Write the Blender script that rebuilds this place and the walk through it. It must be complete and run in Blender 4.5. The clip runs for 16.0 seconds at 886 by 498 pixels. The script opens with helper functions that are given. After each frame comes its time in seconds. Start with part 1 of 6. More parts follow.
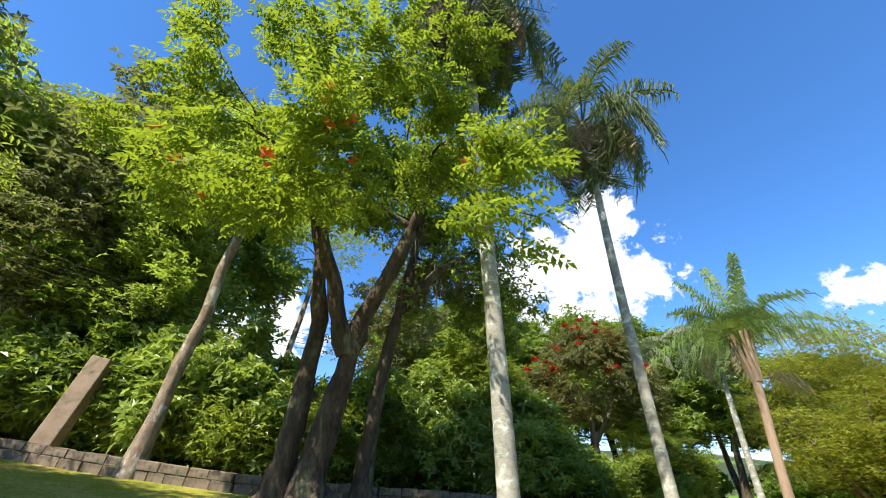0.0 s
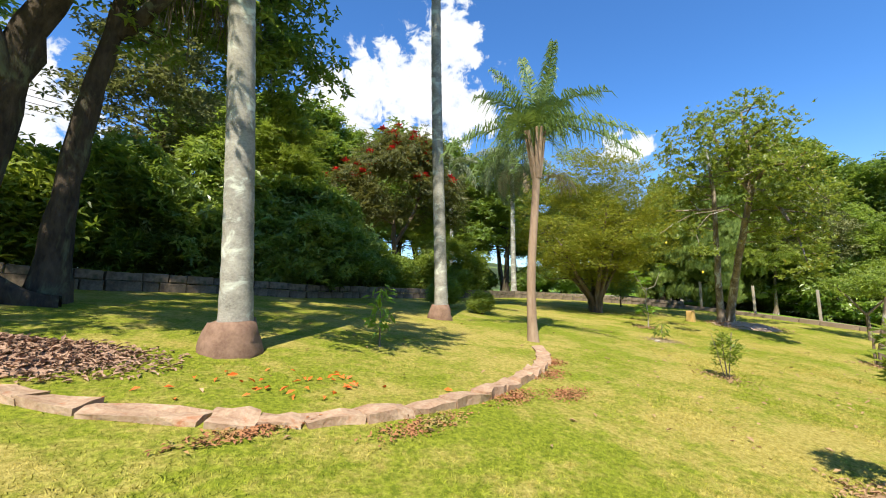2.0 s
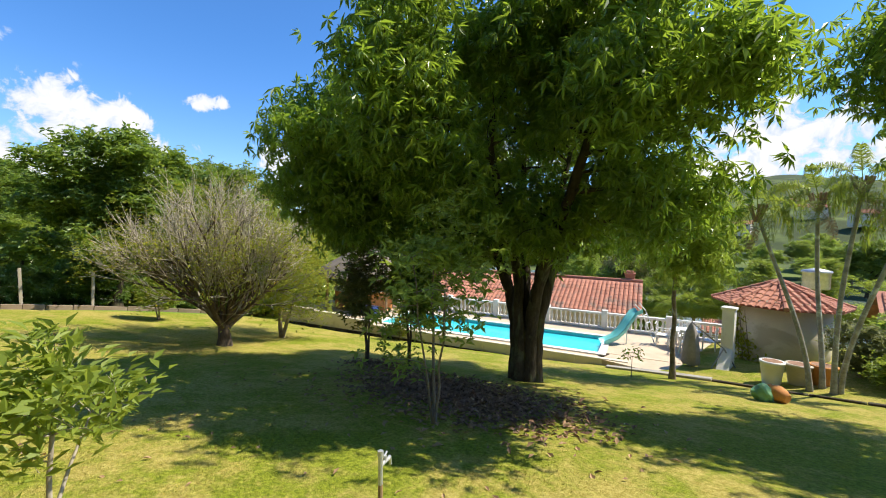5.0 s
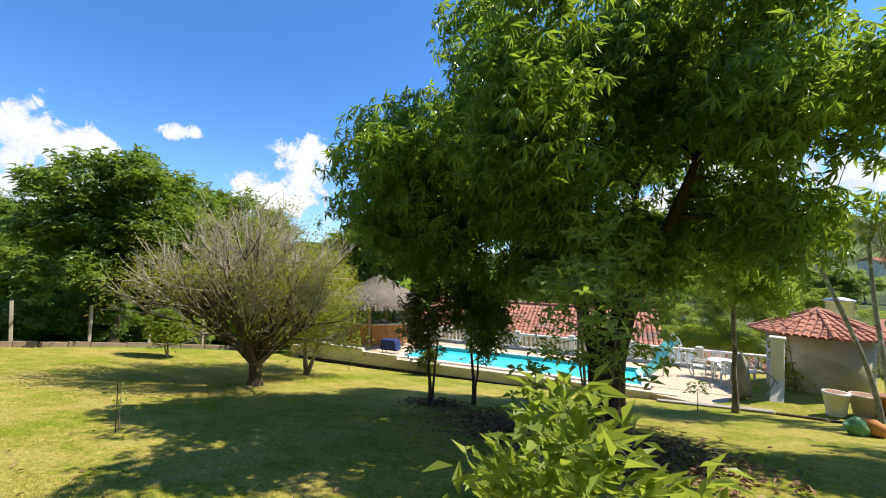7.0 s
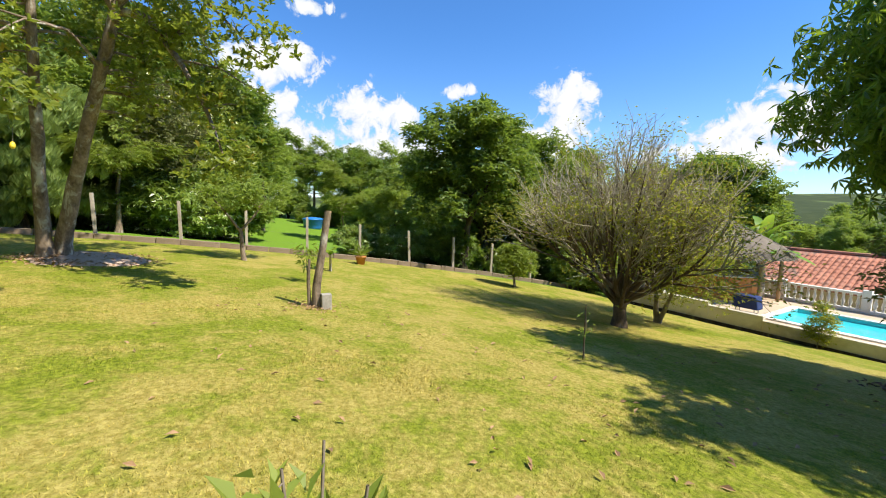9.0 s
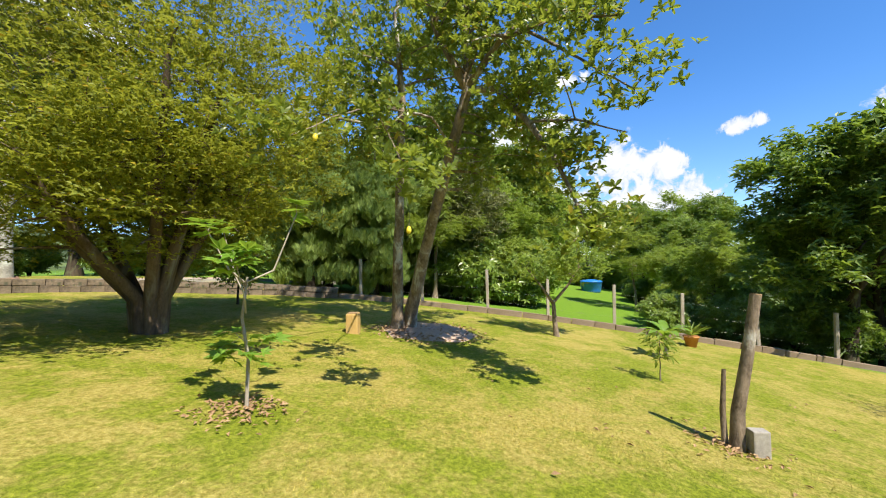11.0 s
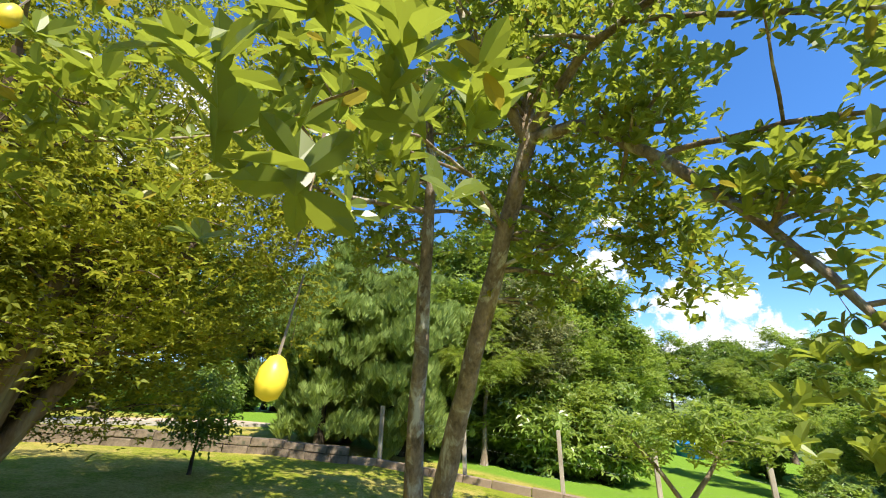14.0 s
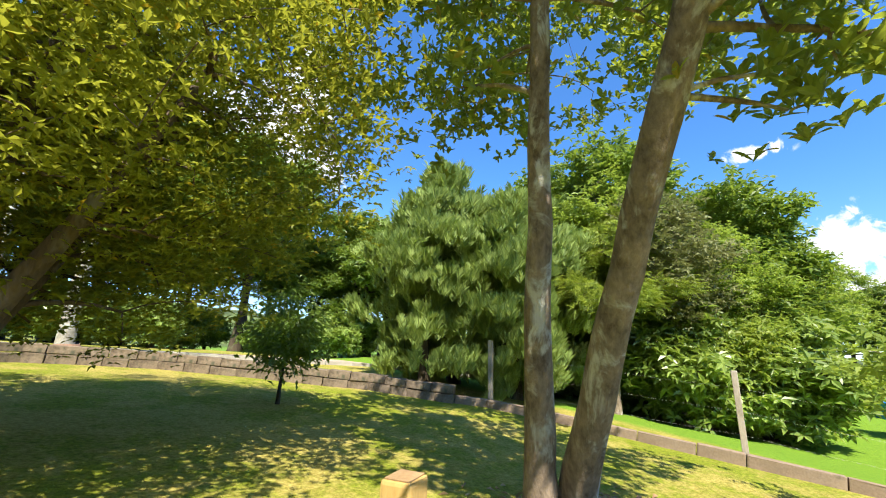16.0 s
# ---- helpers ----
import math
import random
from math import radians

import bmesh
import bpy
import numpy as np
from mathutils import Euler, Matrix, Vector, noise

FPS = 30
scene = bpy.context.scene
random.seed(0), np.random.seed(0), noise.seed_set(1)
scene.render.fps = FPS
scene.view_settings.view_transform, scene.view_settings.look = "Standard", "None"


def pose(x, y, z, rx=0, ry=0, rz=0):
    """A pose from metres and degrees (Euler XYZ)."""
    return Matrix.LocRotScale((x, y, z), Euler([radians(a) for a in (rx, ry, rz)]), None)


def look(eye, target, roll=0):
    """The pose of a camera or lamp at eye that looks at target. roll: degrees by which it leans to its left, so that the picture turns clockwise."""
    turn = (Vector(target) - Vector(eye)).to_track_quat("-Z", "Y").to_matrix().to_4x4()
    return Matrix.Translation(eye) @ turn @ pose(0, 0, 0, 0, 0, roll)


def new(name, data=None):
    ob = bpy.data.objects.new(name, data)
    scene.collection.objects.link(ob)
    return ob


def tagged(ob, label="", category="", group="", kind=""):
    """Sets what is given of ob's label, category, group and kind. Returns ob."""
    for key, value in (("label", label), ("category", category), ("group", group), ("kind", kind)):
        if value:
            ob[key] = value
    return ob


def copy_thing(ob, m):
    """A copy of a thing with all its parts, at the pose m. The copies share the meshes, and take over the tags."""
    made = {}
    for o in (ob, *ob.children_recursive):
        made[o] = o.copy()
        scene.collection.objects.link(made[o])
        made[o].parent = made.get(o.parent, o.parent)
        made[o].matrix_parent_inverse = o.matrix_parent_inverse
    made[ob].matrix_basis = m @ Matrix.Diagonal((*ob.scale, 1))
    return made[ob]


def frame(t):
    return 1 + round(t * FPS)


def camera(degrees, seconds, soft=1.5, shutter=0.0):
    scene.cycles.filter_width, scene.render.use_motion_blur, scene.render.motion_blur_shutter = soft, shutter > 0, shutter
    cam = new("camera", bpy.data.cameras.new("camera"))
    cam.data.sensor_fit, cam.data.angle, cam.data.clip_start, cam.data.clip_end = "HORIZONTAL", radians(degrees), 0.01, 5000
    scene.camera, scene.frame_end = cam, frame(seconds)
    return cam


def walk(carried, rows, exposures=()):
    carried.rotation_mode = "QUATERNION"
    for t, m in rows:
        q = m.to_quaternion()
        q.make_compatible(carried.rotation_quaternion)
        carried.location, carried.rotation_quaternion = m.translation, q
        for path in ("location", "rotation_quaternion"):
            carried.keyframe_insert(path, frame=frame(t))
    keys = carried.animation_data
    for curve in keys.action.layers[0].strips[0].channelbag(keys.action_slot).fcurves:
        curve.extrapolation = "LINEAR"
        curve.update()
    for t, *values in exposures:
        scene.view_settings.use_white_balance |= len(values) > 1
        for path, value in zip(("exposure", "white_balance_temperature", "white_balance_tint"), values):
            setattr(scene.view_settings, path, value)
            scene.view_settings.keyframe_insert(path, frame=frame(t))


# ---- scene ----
cam = camera(94.4, 16.0, 1.1)
METRES, EYE, TILT, LEAN, TURN = 19.0, 1.6, 0.0, 0.0, 0.0
ROWS = [
    (0.0, 0.0, 0.0, 0.0, 0.19, 30.29, 0.33),
    (0.5, 0.0166, 0.0216, -0.0029, -1.15, 27.73, 0.52),
    (1.0, 0.0354, 0.0487, -0.0091, -5.37, 22.01, 0.92),
    (1.5, 0.0517, 0.0755, -0.0162, -12.9, 14.21, 1.22),
    (2.0, 0.0694, 0.0966, -0.0197, -23.45, 5.18, 0.83),
    (2.5, 0.0883, 0.11, -0.0218, -41.05, -1.29, 0.45),
    (3.0, 0.1062, 0.1191, -0.0232, -65.95, -5.68, 0.29),
    (3.5, 0.1257, 0.1326, -0.0227, -91.1, -8.9, -0.21),
    (4.0, 0.1426, 0.1479, -0.0204, -110.75, -10.13, -0.77),
    (4.5, 0.1603, 0.1612, -0.0159, -124.47, -7.66, -1.23),
    (5.0, 0.1753, 0.1743, -0.0084, -135.09, -2.2, -1.5),
    (7.5, 0.3142, 0.2563, -0.0193, -138.45, 2.54, -1.67),
    (8.0, 0.3455, 0.2821, -0.025, -127.38, -1.21, -1.81),
    (8.5, 0.3743, 0.3097, -0.0291, -115.23, -4.42, -1.76),
    (9.0, 0.4034, 0.3366, -0.0308, -103.34, -6.57, -1.42),
    (9.5, 0.4288, 0.3642, -0.0288, -92.26, -7.21, -1.04),
    (10.0, 0.4531, 0.3908, -0.0264, -82.28, -6.35, -0.69),
    (12.5, 0.5956, 0.4697, -0.0069, -57.39, 10.41, -1.15),
    (13.0, 0.6237, 0.4777, -0.0039, -58.52, 14.13, -1.22),
    (13.5, 0.6494, 0.4866, -0.0029, -60.26, 17.47, -1.28),
    (14.0, 0.6795, 0.4967, -0.005, -61.77, 20.05, -1.31),
    (14.5, 0.712, 0.5081, -0.0083, -62.18, 21.4, -1.29),
    (15.0, 0.7395, 0.5243, -0.0115, -60.85, 21.08, -1.47),
    (15.5, 0.7653, 0.5432, -0.0203, -56.47, 18.59, -1.74),
    (16.0, 0.7857, 0.5679, -0.0306, -47.06, 13.74, -1.88),
]
walk(cam, [(t, pose(0, 0, EYE, TILT, LEAN, TURN) @ pose(METRES * x, METRES * y, METRES * z, 90 + pitch, roll, yaw)) for t, x, y, z, yaw, pitch, roll in ROWS],
     [(0.0, 1.18), (1.5, 1.0), (3.0, 0.85), (9.5, 0.82), (12.5, 0.98), (16.0, 1.32)])

# ---- light ----
SUN_AZ, SUN_EL = 215.0, 54.0          # degrees: compass angle from +y towards +x, height
sun_way = Vector((math.sin(radians(SUN_AZ)) * math.cos(radians(SUN_EL)), math.cos(radians(SUN_AZ)) * math.cos(radians(SUN_EL)), math.sin(radians(SUN_EL))))
sun = new("sun", bpy.data.lights.new("sun", "SUN"))
sun.data.energy, sun.data.angle, sun.data.color = 4.6, radians(0.53), (1.0, 0.92, 0.775)
sun.matrix_world = look(sun_way * 100, (0, 0, 0))

world = bpy.data.worlds.new("world")
scene.world = world
world.use_nodes = True


class Nodes:
    """A short way to write node trees."""

    def __init__(self, tree):
        self.tree = tree
        tree.nodes.clear()

    def add(self, kind, inputs=None, **props):
        n = self.tree.nodes.new(kind)
        for key, value in props.items():
            setattr(n, key, value)
        for key, value in (inputs or {}).items():
            if isinstance(value, bpy.types.NodeSocket):
                self.tree.links.new(value, n.inputs[key])
            else:
                n.inputs[key].default_value = value
        return n

    def math(self, op, a, b=0.0, c=0.0, clamp=False):
        return self.add("ShaderNodeMath", {0: a, 1: b, 2: c}, operation=op, use_clamp=clamp).outputs[0]

    def mix(self, fac, a, b, blend="MIX"):
        n = self.add("ShaderNodeMix", {0: fac, 6: a, 7: b}, data_type="RGBA", blend_type=blend)
        return n.outputs[2]

    def noise(self, vector, scale, detail=3.0, rough=0.55, distort=0.0):
        return self.add("ShaderNodeTexNoise", {"Vector": vector, "Scale": scale, "Detail": detail, "Roughness": rough, "Distortion": distort}).outputs["Fac"]

    def ramp(self, fac, *stops):
        n = self.add("ShaderNodeValToRGB", {"Fac": fac})
        el = n.color_ramp.elements
        while len(el) < len(stops):
            el.new(0.5)
        for e, (p, col) in zip(el, stops):
            e.position, e.color = p, (*col, 1) if len(col) == 3 else col
        return n.outputs["Color"]

    def step(self, value, lo, hi):
        return self.add("ShaderNodeMapRange", {"Value": value, "From Min": lo, "From Max": hi}, interpolation_type="SMOOTHSTEP").outputs["Result"]


def build_sky():
    k = Nodes(world.node_tree)
    sky = k.add("ShaderNodeTexSky", sky_type="NISHITA", sun_disc=False, sun_elevation=radians(SUN_EL), sun_rotation=radians(SUN_AZ), altitude=700.0, air_density=1.0, dust_density=0.35, ozone_density=2.2)
    way = k.add("ShaderNodeTexCoord").outputs["Generated"]
    sep = k.add("ShaderNodeSeparateXYZ", {0: way})
    az = k.math("MULTIPLY", k.math("ARCTAN2", sep.outputs[0], sep.outputs[1]), 57.2958)
    el = k.math("MULTIPLY", k.math("ARCSINE", sep.outputs[2]), 57.2958)
    # cumulus heads: compass angle, height, half width, half height (degrees)
    heads = [(20, 26, 10, 6), (25.5, 31, 4.5, 5), (12, 25, 6, 5), (26, 23, 7, 3.5), (18, 20, 11, 3), (-24, 18, 9, 5), (-37, 19, 9, 6), (48, 17, 3.2, 1.8), (80, 16, 4.5, 2.6), (84, 16.8, 3.4, 2.6),
             (81, 11.2, 4, 2.6), (85, 6.5, 8, 4), (92, 11.8, 3.4, 3), (97, 11, 3, 2.2), (96, 6.5, 9, 3.5), (86, 22.5, 2.6, 1), (105, 14.6, 2, 0.9), (119.5, 12, 3.6, 4), (117, 8, 6, 3),
             (143, 9, 6.5, 3.6), (137, 6.5, 8, 3), (174, 11, 6.5, 4.5), (181, 10, 6, 3), (168, 8, 9, 2.5), (7, 25, 5, 5), (85, 17, 1.6, 1.1), (-70, 16, 12, 6), (-120, 14, 14, 5)]
    bulge = None
    for a, e, w, h in heads:
        da = k.math("SUBTRACT", az, a)
        if a > 160:
            da = k.math("WRAP", da, 180.0, -180.0)
        dx = k.math("DIVIDE", da, w)
        dy = k.math("DIVIDE", k.math("SUBTRACT", el, e), h)
        r = k.math("SUBTRACT", 1.0, k.math("SQRT", k.math("ADD", k.math("MULTIPLY", dx, dx), k.math("MULTIPLY", dy, dy))))
        bulge = r if bulge is None else k.math("SMOOTH_MAX", bulge, r, 0.25)
    big = k.noise(way, 9.0, 6.0, 0.6)
    fine = k.noise(way, 26.0, 7.0, 0.62, 0.4)
    body = k.math("ADD", k.math("ADD", bulge, k.math("MULTIPLY", k.math("SUBTRACT", big, 0.5), 1.9)), k.math("MULTIPLY", k.math("SUBTRACT", fine, 0.5), 3.4))
    mask = k.math("MULTIPLY", k.step(body, -0.10, 0.32), k.step(bulge, -0.85, 0.0))
    shade = k.step(k.math("ADD", k.math("MULTIPLY", fine, 0.5), k.math("MULTIPLY", body, 0.5)), 0.05, 0.75)
    cloud = k.mix(shade, (2.7, 3.2, 4.0, 1), (4.7, 4.7, 4.7, 1))
    tint = k.mix(1.0, sky.outputs[0], k.mix(k.step(el, -2.0, 24.0), (0.62, 0.76, 0.95, 1), (0.385, 0.70, 1.01, 1)), "MULTIPLY")
    col = k.mix(mask, tint, cloud)
    bg = k.add("ShaderNodeBackground", {"Color": col, "Strength": 0.13})
    k.add("ShaderNodeOutputWorld", {0: bg.outputs[0]})


build_sky()

# ---- materials ----
MATS = {}


def material(name, rough=0.7, metal=0.0, spec=0.3):
    m = bpy.data.materials.new(name)
    m.use_nodes = True
    k = Nodes(m.node_tree)
    b = k.add("ShaderNodeBsdfPrincipled", {"Roughness": rough, "Metallic": metal, "Specular IOR Level": spec})
    k.add("ShaderNodeOutputMaterial", {0: b.outputs[0]})
    MATS[name] = m
    return m, k, b


def where(k, scale=(1, 1, 1)):
    co = k.add("ShaderNodeTexCoord").outputs["Object"]
    return k.add("ShaderNodeMapping", {"Vector": co, "Scale": scale}).outputs[0]


def bump(k, b, height, strength=0.4, distance=0.02):
    n = k.add("ShaderNodeBump", {"Height": height, "Strength": strength, "Distance": distance})
    k.tree.links.new(n.outputs[0], b.inputs["Normal"])


def link(k, out, b, name="Base Color"):
    k.tree.links.new(out, b.inputs[name])


def mottled(name, dark, light, scale=3.0, fine=40.0, rough=0.8, relief=0.3, stretch=(1, 1, 1), metal=0.0, spec=0.3, stain=None, distance=0.01):
    """Two colours mixed at two scales, with fine relief; stain adds a third colour in blotches."""
    m, k, b = material(name, rough, metal, spec)
    v = where(k, stretch)
    n1, n2 = k.noise(v, scale, 4.0), k.noise(v, fine, 4.0, 0.65)
    f = k.math("ADD", k.math("MULTIPLY", n1, 0.6), k.math("MULTIPLY", n2, 0.4))
    col = k.ramp(f, (0.32, dark), (0.68, light))
    if stain:
        col = k.mix(k.step(k.noise(v, scale * 0.6, 5.0, 0.65, 0.6), 0.52, 0.66), col, (*stain, 1))
    link(k, col, b)
    bump(k, b, f, relief, distance)
    return m


def leafy(name, dark, light, through_light, rough=0.5, share=0.35, spec=0.35, odd=None):
    """Leaves: each its own tone between dark and light, with light passing through; odd: a colour for a few of them."""
    m, k, b = material(name, rough, 0.0, spec)
    r = k.add("ShaderNodeNewGeometry").outputs["Random Per Island"]
    patch = k.noise(where(k), 0.55, 2.0)
    f = k.math("ADD", k.math("MULTIPLY", r, 0.6), k.math("MULTIPLY", k.step(patch, 0.3, 0.7), 0.4))
    col = k.mix(f, (*dark, 1), (*light, 1))
    thr = k.mix(f, (*[c * 0.75 for c in through_light], 1), (*through_light, 1))
    if odd:
        o = k.math("GREATER_THAN", k.math("FRACT", k.math("MULTIPLY", r, 37.3)), 1.0 - odd[1])
        col, thr = k.mix(o, col, (*odd[0], 1)), k.mix(o, thr, (*odd[0], 1))
    link(k, col, b)
    t = k.add("ShaderNodeBsdfTranslucent", {"Color": thr})
    mx = k.add("ShaderNodeMixShader", {0: share, 1: b.outputs[0], 2: t.outputs[0]})
    out = [n for n in k.tree.nodes if n.type == "OUTPUT_MATERIAL"][0]
    k.tree.links.new(mx.outputs[0], out.inputs[0])
    return m


def lawn_colour(k):
    """Green turf with straw-yellow patches and a little bare soil."""
    v = where(k)
    big = k.noise(v, 0.32, 4.0, 0.6, 0.4)
    mid = k.noise(v, 1.3, 5.0, 0.65, 0.3)
    fine = k.step(k.noise(v, 22.0, 5.0, 0.75), 0.3, 0.7)
    clump = k.noise(v, 6.5, 4.0, 0.7, 0.5)
    dry = k.math("ADD", k.math("ADD", k.math("MULTIPLY", big, 0.34), k.math("MULTIPLY", mid, 0.36)), k.math("MULTIPLY", clump, 0.3))
    green = k.mix(fine, (0.10, 0.135, 0.010, 1), (0.295, 0.33, 0.030, 1))
    straw = k.mix(fine, (0.25, 0.205, 0.038, 1), (0.50, 0.415, 0.125, 1))
    col = k.mix(k.step(dry, 0.43, 0.58), green, straw)
    soil = k.step(k.noise(v, 2.6, 5.0, 0.7, 0.8), 0.64, 0.74)
    return k.mix(k.math("MULTIPLY", soil, 0.5), col, (0.30, 0.17, 0.08, 1)), fine


def lawn_material():
    m, k, b = material("lawn", 0.9, 0.0, 0.1)
    col, fine = lawn_colour(k)
    blade = k.noise(where(k, (1, 1, 0.2)), 110.0, 2.0, 0.6)
    col = k.mix(k.math("MULTIPLY", k.step(blade, 0.5, 0.3), 0.35), col, (0.08, 0.10, 0.018, 1))
    # meadow beyond the fence, woods on the far slopes
    co = k.add("ShaderNodeSeparateXYZ", {0: where(k)})
    x, y = co.outputs[0], co.outputs[1]
    meadow = k.math("MULTIPLY", k.step(x, 25.2, 26.0), k.step(y, -14.0, -8.0))
    fresh = k.mix(fine, (0.09, 0.18, 0.015, 1), (0.20, 0.33, 0.035, 1))
    col = k.mix(meadow, col, fresh)
    r = k.math("SQRT", k.math("ADD", k.math("MULTIPLY", x, x), k.math("MULTIPLY", y, y)))
    wood = k.mix(k.noise(where(k), 0.09, 5.0, 0.65), (0.02, 0.035, 0.014, 1), (0.075, 0.095, 0.035, 1))
    patchy = k.mix(k.step(k.noise(where(k), 0.02, 4.0, 0.6), 0.5, 0.62), wood, (0.13, 0.17, 0.05, 1))
    col = k.mix(k.step(r, 60.0, 140.0), col, patchy)
    link(k, col, b)
    bump(k, b, k.math("ADD", k.math("MULTIPLY", fine, 0.6), k.math("MULTIPLY", blade, 0.4)), 0.6, 0.03)
    # single blades take the same tones
    m, k, b = material("grass_blade", 0.75, 0.0, 0.15)
    col, fine = lawn_colour(k)
    r = k.add("ShaderNodeNewGeometry").outputs["Random Per Island"]
    col = k.mix(1.0, col, k.ramp(r, (0.0, (0.9, 0.97, 0.85)), (0.6, (1.15, 1.15, 1.0)), (1.0, (1.35, 1.28, 1.1))), "MULTIPLY")
    link(k, col, b)


lawn_material()
mottled("bark_grey", (0.07, 0.05, 0.034), (0.36, 0.28, 0.20), 6.0, 30.0, 0.9, 1.0, (1, 1, 0.5), stain=(0.50, 0.48, 0.42), distance=0.035)
mottled("bark_brown", (0.055, 0.038, 0.026), (0.20, 0.145, 0.10), 3.5, 30.0, 0.9, 0.8, (1, 1, 0.3), stain=(0.24, 0.22, 0.18), distance=0.03)
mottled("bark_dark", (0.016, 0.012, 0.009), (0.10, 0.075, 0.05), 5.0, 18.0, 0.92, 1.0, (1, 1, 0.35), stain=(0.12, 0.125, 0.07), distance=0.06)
mottled("bark_pale", (0.25, 0.21, 0.16), (0.52, 0.46, 0.37), 4.0, 40.0, 0.9, 0.5, (1, 1, 0.4))
mottled("palm_trunk", (0.15, 0.14, 0.115), (0.46, 0.44, 0.37), 3.4, 30.0, 0.85, 0.6, (1, 1, 1.4), stain=(0.62, 0.66, 0.55), distance=0.02)
mottled("palm_sheath", (0.20, 0.125, 0.08), (0.43, 0.32, 0.22), 2.0, 18.0, 0.85, 0.6, (1, 1, 0.25))
mottled("palm_root", (0.13, 0.075, 0.05), (0.30, 0.19, 0.13), 5.0, 30.0, 0.95, 0.8)
mottled("twig", (0.13, 0.105, 0.08), (0.30, 0.25, 0.19), 6.0, 40.0, 0.9, 0.3)
mottled("twig_grey", (0.27, 0.23, 0.17), (0.62, 0.55, 0.43), 6.0, 40.0, 0.9, 0.3)
mottled("mulch", (0.12, 0.065, 0.04), (0.36, 0.22, 0.145), 5.0, 40.0, 0.95, 0.8)
mottled("stone_wall", (0.06, 0.045, 0.032), (0.27, 0.21, 0.15), 3.5, 24.0, 0.92, 1.0, stain=(0.075, 0.08, 0.05))
mottled("edging_stone", (0.26, 0.14, 0.08), (0.56, 0.42, 0.29), 5.0, 30.0, 0.9, 0.9, stain=(0.38, 0.16, 0.075), distance=0.03)
mottled("bark_chip", (0.19, 0.11, 0.07), (0.48, 0.32, 0.22), 5.0, 40.0, 0.95, 0.8)
mottled("red_soil", (0.25, 0.10, 0.045), (0.46, 0.23, 0.11), 4.0, 30.0, 0.95, 0.8, stain=(0.30, 0.26, 0.08))
mottled("concrete", (0.24, 0.22, 0.19), (0.46, 0.43, 0.38), 2.5, 30.0, 0.9, 0.5, stain=(0.15, 0.13, 0.10))
mottled("concrete_brown", (0.17, 0.12, 0.08), (0.34, 0.26, 0.19), 2.5, 30.0, 0.9, 0.5, stain=(0.10, 0.09, 0.06))
mottled("dirt_road", (0.36, 0.24, 0.17), (0.56, 0.42, 0.32), 1.2, 20.0, 0.95, 0.4)
mottled("white_paint", (0.66, 0.64, 0.58), (0.80, 0.78, 0.73), 1.5, 30.0, 0.7, 0.2, stain=(0.52, 0.48, 0.41))
mottled("cream_wall", (0.50, 0.45, 0.35), (0.66, 0.60, 0.48), 1.0, 30.0, 0.85, 0.2, stain=(0.44, 0.38, 0.28))
mottled("roof_tile", (0.32, 0.12, 0.075), (0.56, 0.26, 0.17), 1.6, 20.0, 0.85, 0.3, stain=(0.24, 0.16, 0.12))
mottled("thatch", (0.10, 0.085, 0.065), (0.24, 0.20, 0.155), 2.0, 60.0, 0.95, 0.9, (1, 1, 0.2))
mottled("deck", (0.44, 0.34, 0.24), (0.60, 0.48, 0.35), 1.5, 30.0, 0.8, 0.2)
mottled("pool_shell", (0.10, 0.50, 0.55), (0.16, 0.62, 0.66), 1.0, 30.0, 0.4, 0.05)
mottled("slide_paint", (0.16, 0.56, 0.56), (0.24, 0.66, 0.65), 2.0, 20.0, 0.35, 0.05)
mottled("wood_plain", (0.24, 0.15, 0.075), (0.46, 0.31, 0.16), 4.0, 40.0, 0.75, 0.4, (1, 1, 0.15))
mottled("wood_ochre", (0.42, 0.26, 0.08), (0.62, 0.42, 0.16), 3.0, 30.0, 0.8, 0.4, (1, 1, 0.3))
mottled("galvanised", (0.42, 0.43, 0.43), (0.66, 0.67, 0.66), 8.0, 60.0, 0.45, 0.1, metal=0.6)
mottled("wire", (0.22, 0.21, 0.20), (0.34, 0.33, 0.31), 8.0, 60.0, 0.5, 0.1, metal=0.7)
mottled("blue_plastic", (0.015, 0.14, 0.50), (0.03, 0.22, 0.62), 3.0, 30.0, 0.4, 0.05)
mottled("navy_cloth", (0.015, 0.025, 0.09), (0.03, 0.05, 0.15), 6.0, 60.0, 0.85, 0.2)
mottled("white_plastic", (0.72, 0.72, 0.70), (0.82, 0.82, 0.80), 3.0, 40.0, 0.45, 0.05)
mottled("grey_cloth", (0.22, 0.20, 0.19), (0.36, 0.34, 0.32), 5.0, 50.0, 0.85, 0.2)
mottled("terracotta", (0.42, 0.17, 0.05), (0.62, 0.28, 0.09), 4.0, 30.0, 0.8, 0.2)
mottled("green_plastic", (0.10, 0.26, 0.11), (0.18, 0.36, 0.18), 4.0, 30.0, 0.5, 0.1)
mottled("far_wood", (0.035, 0.055, 0.022), (0.10, 0.125, 0.045), 0.09, 0.6, 0.95, 1.0, distance=1.5)
mottled("far_hill", (0.055, 0.085, 0.075), (0.085, 0.12, 0.09), 0.012, 0.12, 0.95, 1.0, distance=3.0)
mottled("brown_leaf", (0.22, 0.13, 0.065), (0.50, 0.33, 0.18), 1.2, 30.0, 0.85, 0.2)
mottled("flower_orange", (0.75, 0.10, 0.02), (0.85, 0.20, 0.03), 4.0, 30.0, 0.6, 0.1)
